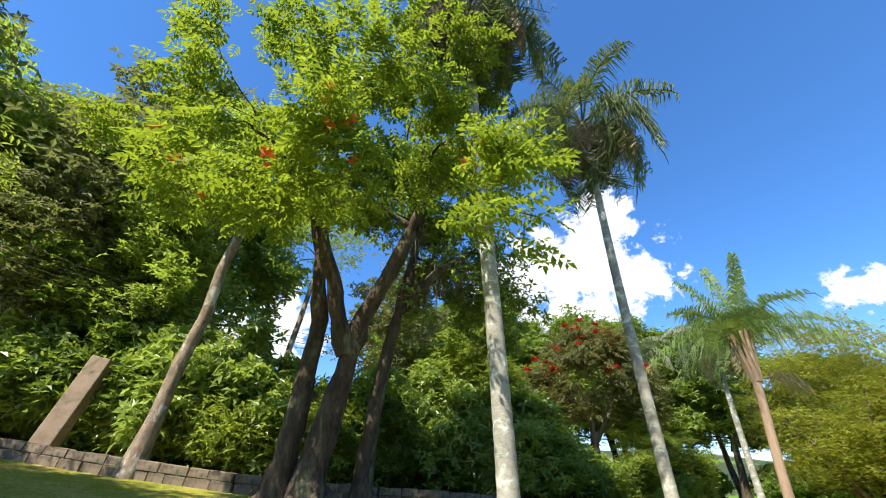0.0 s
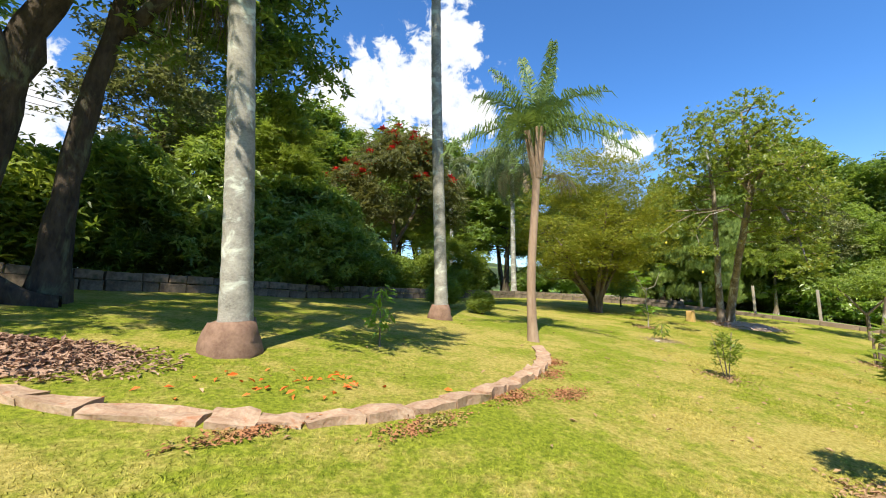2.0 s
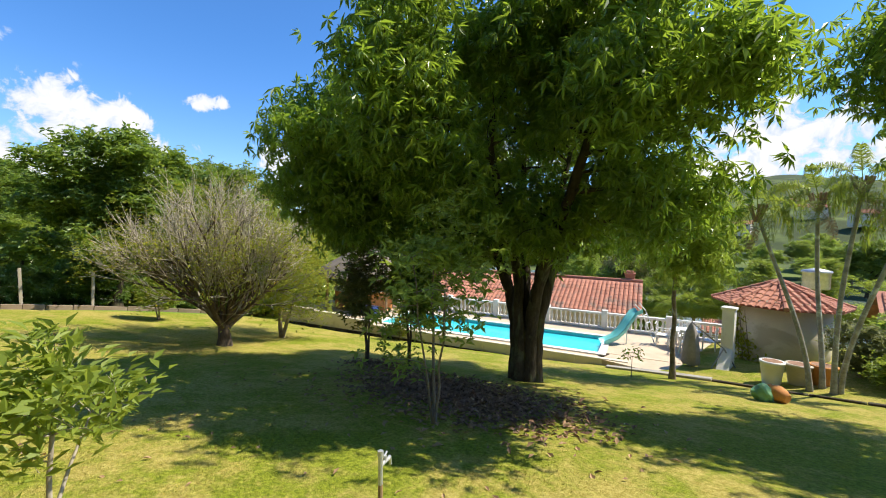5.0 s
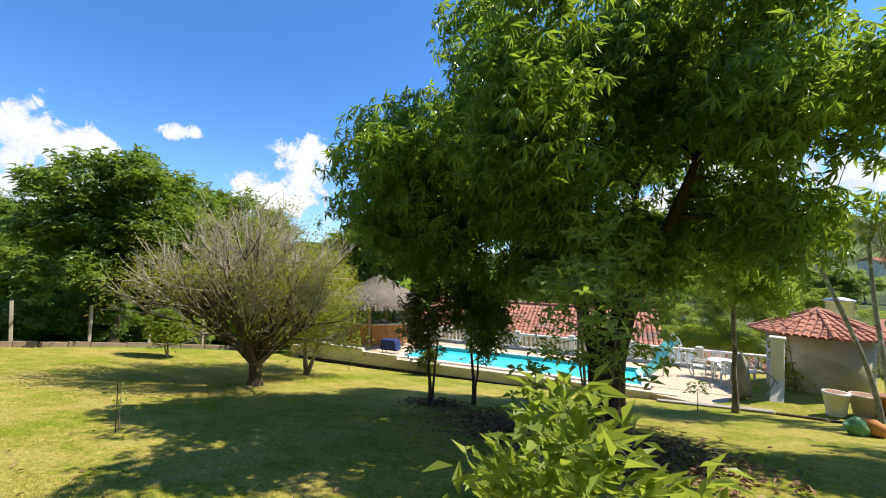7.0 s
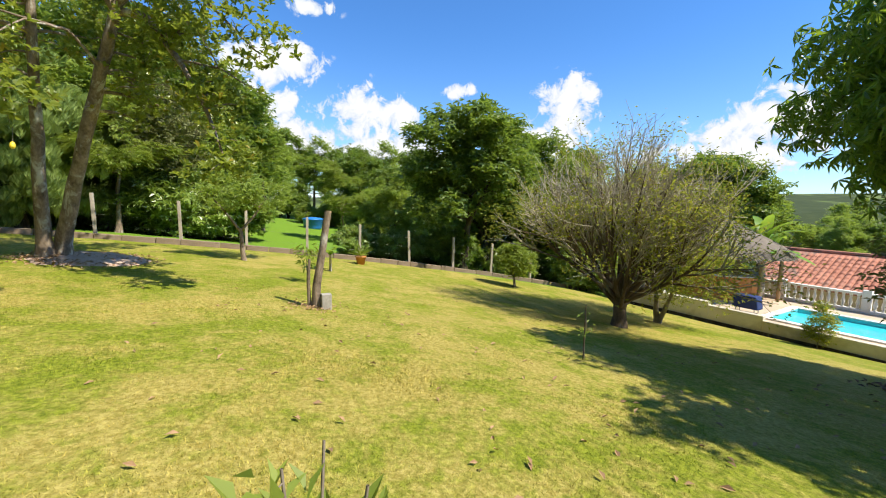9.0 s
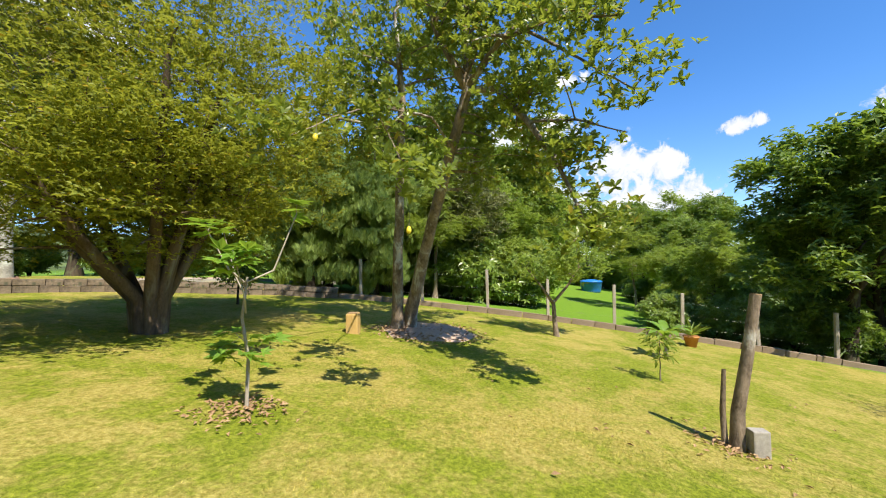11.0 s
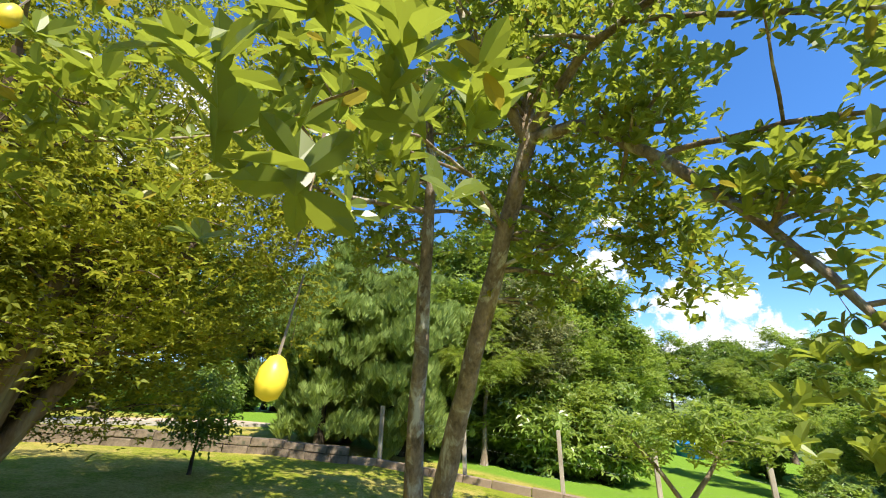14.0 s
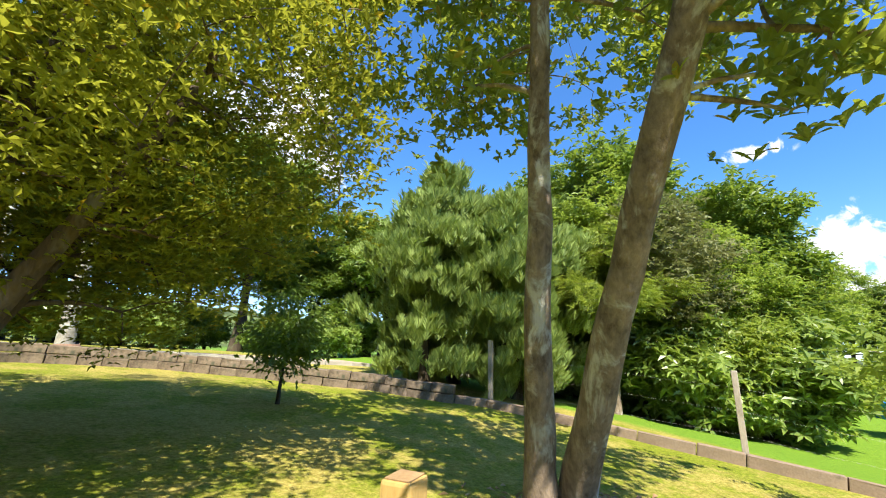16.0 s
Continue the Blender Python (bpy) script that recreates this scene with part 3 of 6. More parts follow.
def build_road():
    """The dirt road and its kerb behind the wall."""
    def band(name, line, width, lift, mat, label, cat):
        vs, fs = [], []
        pts = []
        for (x0, y0), (x1, y1) in zip(line, line[1:]):
            for i in range(8):
                pts.append((x0 + (x1 - x0) * i / 8, y0 + (y1 - y0) * i / 8))
        pts.append(line[-1])
        for i, (x, y) in enumerate(pts):
            xa, ya = pts[max(i - 1, 0)]
            xb, yb = pts[min(i + 1, len(pts) - 1)]
            d = Vector((xb - xa, yb - ya, 0)).normalized()
            for s in (-0.5, -0.25, 0, 0.25, 0.5):
                px, py = x - d.y * s * width, y + d.x * s * width
                vs.append((px, py, land(px, py) + lift))
        for i in range(len(pts) - 1):
            for j in range(4):
                fs.append((i * 5 + j, i * 5 + j + 1, i * 5 + 6 + j, i * 5 + 5 + j))
        tagged(new(name, raw_mesh(name, vs, fs, mat, True)), label, cat, kind="structure")

    band("road", [(4.5, 25), (12, 28.5), (18, 29.5), (26, 27), (38, 24), (60, 20)], 2.6, 0.035, "dirt_road", "pinkish dirt road beyond the garden wall", "road")
    strip_wall("kerb", [(10, 25.6), (15, 27.6), (19, 27.6), (26, 25.0), (33, 23)], 0.16, 0.16, "concrete", "pale concrete kerb beside the dirt road", 0.2, "kerb")


build_road()

# ---- pool terrace ----


def on_deck(u, w, z=DECK, turn=0.0):
    x, y = pool_xy(u, w)
    return pose(x, y, z, 0, 0, POOL_TURN + turn)


POOL_L, POOL_W = 9.6, 2.75


def slab(bm, u0, u1, w0, w1, z0, z1, bevel=0.0):
    # in the terrace's own frame: u along, -w across
    return box(bm, (u1 - u0, w1 - w0, z1 - z0), pose((u0 + u1) / 2, -(w0 + w1) / 2, (z0 + z1) / 2), bevel)


def build_terrace():
    e = tagged(new("pool_deck"), "sand-coloured paved deck round the swimming pool", "deck", kind="structure")
    e.matrix_basis = on_deck(0, 0, DECK)
    bm = bmesh.new()
    slab(bm, 0, POOL_L, -0.45, 0.0, -1.2, 0.0)
    slab(bm, 0, POOL_L, POOL_W, 5.0, -1.2, 0.0)
    slab(bm, POOL_L, 15.5, -0.45, 5.0, -1.2, 0.0)
    slab(bm, -5.4, 0, 0.2, 5.0, -1.2, 0.0)
    part("paving", bm, "deck", e)
    bm = bmesh.new()
    for u0, u1, w0, w1 in ((-0.25, POOL_L + 0.25, -0.25, 0.02), (-0.25, POOL_L + 0.25, POOL_W - 0.02, POOL_W + 0.25), (-0.25, 0.02, 0.02, POOL_W - 0.02), (POOL_L - 0.02, POOL_L + 0.25, 0.02, POOL_W - 0.02)):
        slab(bm, u0, u1, w0, w1, 0.004, 0.05, 0.012)
    part("coping", bm, "white_paint", e, "pale stone coping")
    p = tagged(new("swimming_pool"), "rectangular swimming pool with turquoise water", "pool")
    p.matrix_basis = on_deck(0, 0, DECK)
    bm = bmesh.new()
    slab(bm, 0.01, POOL_L - 0.01, 0.01, POOL_W - 0.01, -1.3, -1.2)
    for u0, u1, w0, w1 in ((0.01, POOL_L - 0.01, 0.01, 0.03), (0.01, POOL_L - 0.01, POOL_W - 0.03, POOL_W - 0.01), (0.01, 0.03, 0.03, POOL_W - 0.03), (POOL_L - 0.03, POOL_L - 0.01, 0.03, POOL_W - 0.03)):
        slab(bm, u0, u1, w0, w1, -1.2, 0.0)
    part("shell", bm, "pool_shell", p)
    bm = bmesh.new()
    slab(bm, 0.03, POOL_L - 0.03, 0.03, POOL_W - 0.03, -0.2, -0.12)
    part("water", bm, "pool_water", p)
    # retaining wall towards the lawn
    wl = tagged(new("terrace_wall"), "cream rendered retaining wall with a dark foot", "wall", kind="structure")
    wl.matrix_basis = on_deck(0, -0.58, DECK)
    for i in range(9):
        u0 = -1.0 + i * 1.75
        top = 0.02 if u0 < 8 else 0.12 + 0.25 * smooth(8, 13, u0)
        bm = slab(bmesh.new(), u0, u0 + 1.75, -0.11, 0.11, -0.9, top, 0.015)
        part("wall_length", bm, "cream_wall", wl)
    # plain dark strip along the lower part of the wall
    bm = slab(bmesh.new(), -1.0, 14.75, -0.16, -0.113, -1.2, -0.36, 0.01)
    part("plinth", bm, "bark_dark", wl, "dark plinth")


build_terrace()


def build_balustrade():
    e = tagged(new("balustrade"), "white cast balustrade along the pool deck", "balustrade")
    e.matrix_basis = on_deck(0, 4.4, DECK)
    for z, h, w in ((0.06, 0.12, 0.24), (0.72, 0.10, 0.22)):
        part("rail", slab(bmesh.new(), -5.3, 14.5, -w / 2, w / 2, z - h / 2 + 0.002, z + h / 2, 0.02), "white_paint", e)
    prof = [(0.055, 0.12), (0.055, 0.16), (0.03, 0.18), (0.045, 0.24), (0.068, 0.33), (0.055, 0.43), (0.032, 0.53), (0.045, 0.57), (0.032, 0.60), (0.055, 0.62), (0.055, 0.67)]
    me = mesh_of("baluster", turned(bmesh.new(), prof, 10), "white_paint")
    post = mesh_of("pier", slab(bmesh.new(), -0.13, 0.13, -0.13, 0.13, 0.0, 0.88, 0.015), "white_paint")
    u, i = -5.1, 0
    while u < 14.4:
        ob = attach("pier" if i % 12 == 0 else "baluster", post if i % 12 == 0 else me, e)
        ob.matrix_basis = pose(u, 0, 0.0)
        u += 0.215 if i % 12 not in (11, 0) else 0.24
        i += 1


build_balustrade()


def tiled_slope(parent, origin, along, up_slope, length, rise, tile=0.24, course=0.38, name="tile_field"):
    """A slope of half-round tiles in one mesh: rolls along the fall, stepped at each course."""
    a, s = Vector(along).normalized(), Vector(up_slope).normalized()
    n = a.cross(s).normalized()
    if n.z < 0:
        n = -n
    o = Vector(origin)
    vs, fs = [], []
    across, rows_n = int(length / tile), int(rise / course)
    for r in range(rows_n):
        for c in range(across):
            k = len(vs)
            lift = random.uniform(-0.006, 0.01)
            for d, extra in ((0, 0.045), (1.06, 0.012)):
                for j in range(5):
                    th = math.pi * j / 4
                    p = o + a * (c * tile + tile / 2 - 0.5 * tile * 0.92 * math.cos(th)) + s * ((r + d) * course) + n * (0.075 * math.sin(th) + extra + lift)
                    vs.append(p)
            for j in range(4):
                fs.append((k + j, k + j + 1, k + 6 + j, k + 5 + j))
    ob = attach(name, raw_mesh(name, [tuple(v) for v in vs], fs, "roof_tile"), parent)
    return tagged(ob, kind="stuff")


def build_house():
    e = tagged(new("pool_house"), "low house with a red clay-tile roof below the balustrade", "house")
    e.matrix_basis = on_deck(0, 0, 0)
    u0, u1 = -1.4, 13.0
    part("wall", slab(bmesh.new(), u0 + 0.5, u1 - 0.5, 7.5, 13.6, -6.4, -2.45), "cream_wall", e)
    bm = bmesh.new()
    for w0, z0, w1, z1 in ((7.0, -2.5, 10.5, -1.08), (14.0, -2.5, 10.5, -1.08)):
        vs = [bm.verts.new((u, -w, z)) for u, w, z in ((u0, w0, z0), (u1, w0, z0), (u1, w1, z1), (u0, w1, z1), (u0, w0, z0 - 0.08), (u1, w0, z0 - 0.08), (u1, w1, z1 - 0.08), (u0, w1, z1 - 0.08))]
        for q in ((0, 1, 2, 3), (7, 6, 5, 4), (0, 4, 5, 1), (1, 5, 6, 2), (2, 6, 7, 3), (3, 7, 4, 0)):
            bm.faces.new([vs[i] for i in q])
    for u in (u0 + 0.5, u1 - 0.5):
        vs = [bm.verts.new((u, -w, z)) for w, z in ((7.2, -2.45), (13.8, -2.45), (10.5, -1.14))]
        bm.faces.new(vs)
    part("roof", bm, "roof_tile", e)
    tiled_slope(e, (u0, -7.0, -2.5), (1, 0, 0), (0, -3.5, 1.42), u1 - u0, 3.78)
    bm = bmesh.new()
    for i in range(36):
        u = u0 + 0.4 * i
        rod(bm, (u, -10.5, -1.06), (u + 0.42, -10.5, -1.05), 0.11, 0.095, 8)
    part("ridge", bm, "roof_tile", e)
    bm = slab(bmesh.new(), -0.95, -0.45, 10.6, 11.1, -1.6, -0.72, 0.01)
    slab(bm, -1.0, -0.4, 10.55, 11.15, -0.72, -0.62, 0.01)
    slab(bm, -0.9, -0.5, 10.65, 11.05, -0.62, -0.5, 0.01)
    part("chimney", bm, "roof_tile", e, "brick chimney with a cap")


build_house()


def build_rotunda():
    cx, cy = 5.05, -15.1
    e = base("round_pavilion", (cx, cy, DECK), "cream round pavilion with a clay-tile cone roof", "pavilion")
    part("wall", turned(bmesh.new(), [(1.42, -0.9), (1.42, 2.3)], 40), "cream_wall", e)
    sides, r, z0, z1 = 8, 1.95, 2.08, 2.86
    bm = bmesh.new()
    top, low = bm.verts.new((0, 0, z1)), [bm.verts.new((r * math.cos(2 * math.pi * i / sides + 0.2), r * math.sin(2 * math.pi * i / sides + 0.2), z0)) for i in range(sides)]
    for i in range(sides):
        bm.faces.new((low[i], low[(i + 1) % sides], top))
    bm.faces.new(low[::-1])
    part("roof", bm, "roof_tile", e)
    vs, fs = [], []
    for i in range(sides):
        a, b = Vector((r * math.cos(2 * math.pi * i / sides + 0.2), r * math.sin(2 * math.pi * i / sides + 0.2), z0)), Vector((r * math.cos(2 * math.pi * (i + 1) / sides + 0.2), r * math.sin(2 * math.pi * (i + 1) / sides + 0.2), z0))
        t = Vector((0, 0, z1))
        mid = (a + b) / 2
        s, al = (t - mid), (b - a)
        n = al.cross(s).normalized()
        for c in range(7):
            p0 = (c + 0.5) / 7 - 0.5
            run = 1 - abs(p0) * 1.9
            for st in range(5):
                f0, f1 = st / 5 * run, ((st + 1) / 5) * run + 0.015
                k = len(vs)
                for fr, ex in ((f0, 0.035), (f1, 0.008)):
                    for j in range(4):
                        th = math.pi * j / 3
                        vs.append(tuple(mid + al * (p0 - 0.065 * math.cos(th)) + s * fr + n * (0.06 * math.sin(th) + ex)))
                for j in range(3):
                    fs.append((k + j, k + j + 1, k + 5 + j, k + 4 + j))
    tagged(attach("tile_field", raw_mesh("tile_field", vs, fs, "roof_tile"), e), kind="stuff")
    for i in range(sides):
        th = 2 * math.pi * i / sides + 0.2
        bm = bmesh.new()
        for j in range(5):
            p, q = j / 5, (j + 1) / 5 + 0.02
            rod(bm, (r * (1 - p) * math.cos(th), r * (1 - p) * math.sin(th), z0 + (z1 - z0) * p + 0.06), (r * (1 - q) * math.cos(th), r * (1 - q) * math.sin(th), z0 + (z1 - z0) * q + 0.05), 0.085, 0.07, 8)
        part("hip", bm, "roof_tile", e)
    # white pier beside it, with a sloping buttress
    g = base("white_pier", (6.05, -12.75, DECK), "white painted gate pier with a sloping foot", "pier")
    part("shaft", box(bmesh.new(), (0.34, 0.34, 2.45), pose(0, 0, 0.78), 0.015), "white_paint", g)
    part("cap", box(bmesh.new(), (0.42, 0.42, 0.08), pose(0, 0, 2.04), 0.015), "white_paint", g)
    bm = bmesh.new()
    vs = [bm.verts.new(p) for p in ((-0.17, 0.17, -0.3), (-0.17, 1.1, -0.3), (-0.17, 0.17, 0.75), (0.17, 0.17, -0.3), (0.17, 1.1, -0.3), (0.17, 0.17, 0.75))]
    for q in ((0, 1, 2), (5, 4, 3), (0, 3, 4, 1), (1, 4, 5, 2), (2, 5, 3, 0)):
        bm.faces.new([vs[i] for i in q])
    bmesh.ops.recalc_face_normals(bm, faces=bm.faces)
    part("buttress", bm, "white_paint", g)


build_rotunda()


def build_hut():
    u, w = 12.7, 3.0
    x, y = pool_xy(u, w)
    e = base("thatched_hut", (x, y, DECK), "open poolside hut with a grey thatched cone roof on timber posts", "hut", "", POOL_TURN)
    rng = random.Random(4)
    prof = [(2.75, 1.85), (2.8, 1.95), (2.2, 2.35), (1.3, 2.85), (0.5, 3.22), (0.12, 3.4), (0.03, 3.5)]
    bm = turned(bmesh.new(), prof, 36)
    part("roof", bm, "thatch", e)
    vs, fs = [], []
    for i in range(2600):
        th, t = rng.uniform(0, 2 * math.pi), rng.uniform(0, 1) ** 0.6
        r = 2.85 * t + 0.05
        z = 3.5 - 1.62 * t + 0.02
        k = len(vs)
        l, wd = rng.uniform(0.25, 0.5), rng.uniform(0.01, 0.03)
        c, s = math.cos(th), math.sin(th)
        for dr, dz, dt in ((0, 0, -wd), (0, 0, wd), (l * 0.85, -l * 0.5 + 0.03, rng.uniform(-0.05, 0.05))):
            vs.append(((r + dr) * c - dt * s, (r + dr) * s + dt * c, z + dz + 0.02))
        fs.append((k, k + 1, k + 2))
    tagged(attach("straw", raw_mesh("straw", vs, fs, "thatch"), e), kind="stuff")
    for i in range(8):
        th = 2 * math.pi * i / 8 + 0.35
        part("post", rod(bmesh.new(), (2.25 * math.cos(th), 2.25 * math.sin(th), 0), (2.25 * math.cos(th), 2.25 * math.sin(th), 2.1), 0.075, 0.065, 10), "wood_plain", e)
    c = base("bar_counter", (x, y, DECK), "curved brick-fronted bar counter with a pale top under the thatch", "counter", "", POOL_TURN)
    bt = bmesh.new()
    for i in range(10):
        th = radians(20 + 26 * i)
        m = pose(1.55 * math.cos(th), 1.55 * math.sin(th), 0.5, 0, 0, math.degrees(th))
        part("front_panel", box(bmesh.new(), (0.16, 0.72, 1.0), m), "terracotta", c)
        box(bt, (0.42, 0.76, 0.06), pose(1.55 * math.cos(th), 1.55 * math.sin(th), 1.034 + 0.002 * (i % 2), 0, 0, math.degrees(th)), 0.01)
    part("top", bt, "white_paint", c)


build_hut()

# ---- palms ----


def frond_mesh(name, length, pairs, leaflet, mat, arch=0.9, plume=0.5, seed=0, start=0.22, hang=0.0):
    """A feather frond along +y that arches down, its leaflets hanging in a loose plume."""
    rng = np.random.default_rng(seed)
    t = np.linspace(0, 1, 14)
    y, z = length * (t - 0.18 * arch * t ** 2.2), length * (0.30 * t - 0.72 * arch * t ** 2.3)
    spine = np.stack([np.zeros_like(t), y, z], -1)
    v, f = tubes([(spine, np.linspace(0.035, 0.006, 14) * length / 3)], 5)
    vs, fs, at = [v], [np.concatenate([f[:, [0, 1, 2]], f[:, [0, 2, 3]]])], len(v)
    for i in range(pairs):
        s = start + (1 - start) * i / (pairs - 1)
        p = np.array([np.interp(s, t, spine[:, c]) for c in range(3)])
        size = leaflet * (0.55 + 0.6 * math.sin(math.pi * min(1, 0.15 + s * 0.85)))
        for side in (-1, 1):
            out = np.array([side * (0.7 + rng.normal(0, 0.15)), 0.5 + rng.normal(0, 0.2), rng.normal(0.15, 0.65 * plume)])
            out /= np.linalg.norm(out)
            a = p + out * size * 0.5
            fall = 0.8 + rng.uniform(0, 0.6) * plume
            b = a + (out * 0.45 + np.array([0, 0.05 - fall * math.sin(radians(hang)), -fall * math.cos(radians(hang))])) * size * 0.62
            w = 0.016 * length / 3
            wv = np.array([0, w, 0])
            vs.append(np.array([p - wv, p + wv, a + wv * 1.3, a - wv * 1.3, b]))
            fs.append(np.array([[0, 1, 2], [0, 2, 3], [3, 2, 4]]) + at)
            at += 5
    return raw_mesh(name, np.concatenate(vs), np.concatenate(fs), mat)


def palm(place, label, height, r0, r1, n_fronds, frond_len, dead, seed, mats=("palm_trunk", "leaf_palm"), rings=True, sheath=0.0, arch=1.0, lean=(0, 0), group="", root=True, droop=35, crown_low=-35, dry_lift=-62, dry_turn=40, spear=0):
    rng = random.Random(seed)
    e = base("palm_tree", place, label, "palm tree", group)
    n = max(10, int(height / 0.16)) if rings else 12
    pts, rad = [], []
    for i in range(n + 1):
        t = i / n
        pts.append((lean[0] * t ** 1.4 + 0.05 * math.sin(5 * t + seed), lean[1] * t ** 1.4, -0.2 + (height + 0.2) * t))
        r = (r0 + (r1 - r0) * t ** 0.7) * (1 + 0.45 * math.exp(-t * height / 0.35))
        rad.append(r * (1 + (0.025 if i % 2 else -0.012)))
    v, f = tubes([(pts, rad)], 18)
    attach("trunk", raw_mesh("trunk", v, f, mats[0], True), e)
    top = Vector(pts[-1])
    if root:
        bm = turned(bmesh.new(), [(r0 * 2.0, -0.25), (r0 * 1.95, -0.02), (r0 * 1.75, 0.12), (r0 * 1.62, 0.22), (r0 * 1.35, 0.36)], 20)
        for vv in bm.verts:
            vv.co *= 1 + 0.14 * noise.noise(vv.co * 5)
        part("root_boss", bm, "palm_root", e, "brown mass of roots at the foot")
    if sheath:
        for i in range(9):
            th = i * 2.4
            bm = rod(bmesh.new(), top + Vector((0.05 * math.cos(th), 0.05 * math.sin(th), -0.2)), top + Vector((0.22 * math.cos(th), 0.22 * math.sin(th), sheath)), r1 * 0.8, 0.03, 7)
            part("leaf_base", bm, "palm_sheath", e)
    young = frond_mesh("frond", frond_len, 80, frond_len * 0.27, mats[1], arch * 0.85, 0.8, seed, hang=45)
    old = frond_mesh("frond", frond_len * 0.95, 80, frond_len * 0.28, mats[1], arch * 1.25, 1.1, seed + 1, hang=max(0.0, crown_low - 10))
    upright = frond_mesh("frond", frond_len * 1.25, 90, frond_len * 0.18, mats[1], 0.35, 0.7, seed + 3, hang=75) if spear else None
    for i in range(n_fronds):
        t = i / max(1, n_fronds - 1)
        ob = attach("frond", young if t < 0.5 else old, e)
        lift = 78 - (78 - crown_low) * t ** 0.85
        if i < spear:
            ob.data, lift = upright, 96 - 9 * i
        ob.matrix_basis = Matrix.Translation(top) @ pose(0, 0, 0, 0, 0, i * 137.5 + rng.uniform(-12, 12)) @ pose(0, r1 * 0.5, sheath * 0.6, lift - 15 + rng.uniform(-8, 8), rng.uniform(-15, 15), 0)
    if dead:
        dry = frond_mesh("dry_frond", frond_len * 0.8, 56, frond_len * 0.20, "leaf_dry", 0.6, 0.8, seed + 2)
        for i in range(dead):
            ob = attach("dry_frond", dry, e, "brown withered frond")
            ob.matrix_basis = Matrix.Translation(top) @ pose(0, 0, 0, 0, 0, i * 97 + dry_turn + rng.uniform(-20, 20)) @ pose(0, r1 * 0.8, -0.15, dry_lift + rng.uniform(-12, 14), rng.uniform(-20, 20), 0)
    return e


palm(foot(0.96, 7.54), "tall palm with a pale lichen-spotted trunk in the stone-edged bed", 14.4, 0.195, 0.125, 26, 3.6, 16, 1, lean=(-0.1, 0.1), arch=1.2, crown_low=-50)
palm(foot(5.48, 11.65), "tall slender grey palm with hanging dry fronds", 13.9, 0.175, 0.11, 24, 3.5, 14, 2, lean=(0.15, 0.1), arch=1.2, crown_low=-50)
palm(foot(6.48, 9.05), "young feather palm with a ragged brown trunk by the stone edging", 3.7, 0.10, 0.08, 15, 1.8, 1, 3, ("palm_sheath", "leaf_palm_young"), False, 0.9, 1.4, lean=(0.22, 0.05), root=False, crown_low=58, dry_lift=2, dry_turn=-70, spear=4)
palm(foot(16.2, 24.5), "slender grey palm beyond the garden wall", 8.8, 0.19, 0.12, 18, 2.8, 5, 4)
palm(foot(14.5, 30.5), "slender grey palm trunk beyond the garden wall", 9.5, 0.15, 0.11, 14, 2.6, 3, 5)
# cluster by the pavilion
for i, (x, y, h, lx, ly) in enumerate([(3.95, -10.9, 4.6, 1.3, -0.5), (3.75, -11.3, 4.9, 0.3, -0.8), (3.5, -10.9, 5.2, -0.25, -0.7), (3.35, -11.0, 4.4, -0.9, -0.3)]):
    palm(foot(x, y), "slim clustered palm with a ringed grey stem and yellowing fronds", h, 0.065, 0.045, 9, 1.2, 1, 10 + i, ("palm_trunk", "leaf_light"), True, 0.3, 0.9, (lx, ly), "palm cluster by the pavilion", False, crown_low=-20)

# ---- trees in the garden ----
MANGO_LEAF = leaf_rosette(7, 0.215, 0.05, -25)
TULIP_LEAF = leaf_pinnate(0.46, 4, 0.20, 0.095)
BROAD = leaf_one(0.13, 0.06)
BROAD3 = leaf_rosette(4, 0.13, 0.055, 15)
SMALL3 = leaf_rosette(4, 0.075, 0.035, 10)
BIG5 = leaf_many(leaf_oval(0.15, 0.066), [((0, 0.01 * i, 0.012 * i), 137.5 * i, 48 - 9 * i, 1 - 0.07 * i) for i in range(6)])

MID_DARK = leaf_rosette(5, 0.2, 0.08, 5)

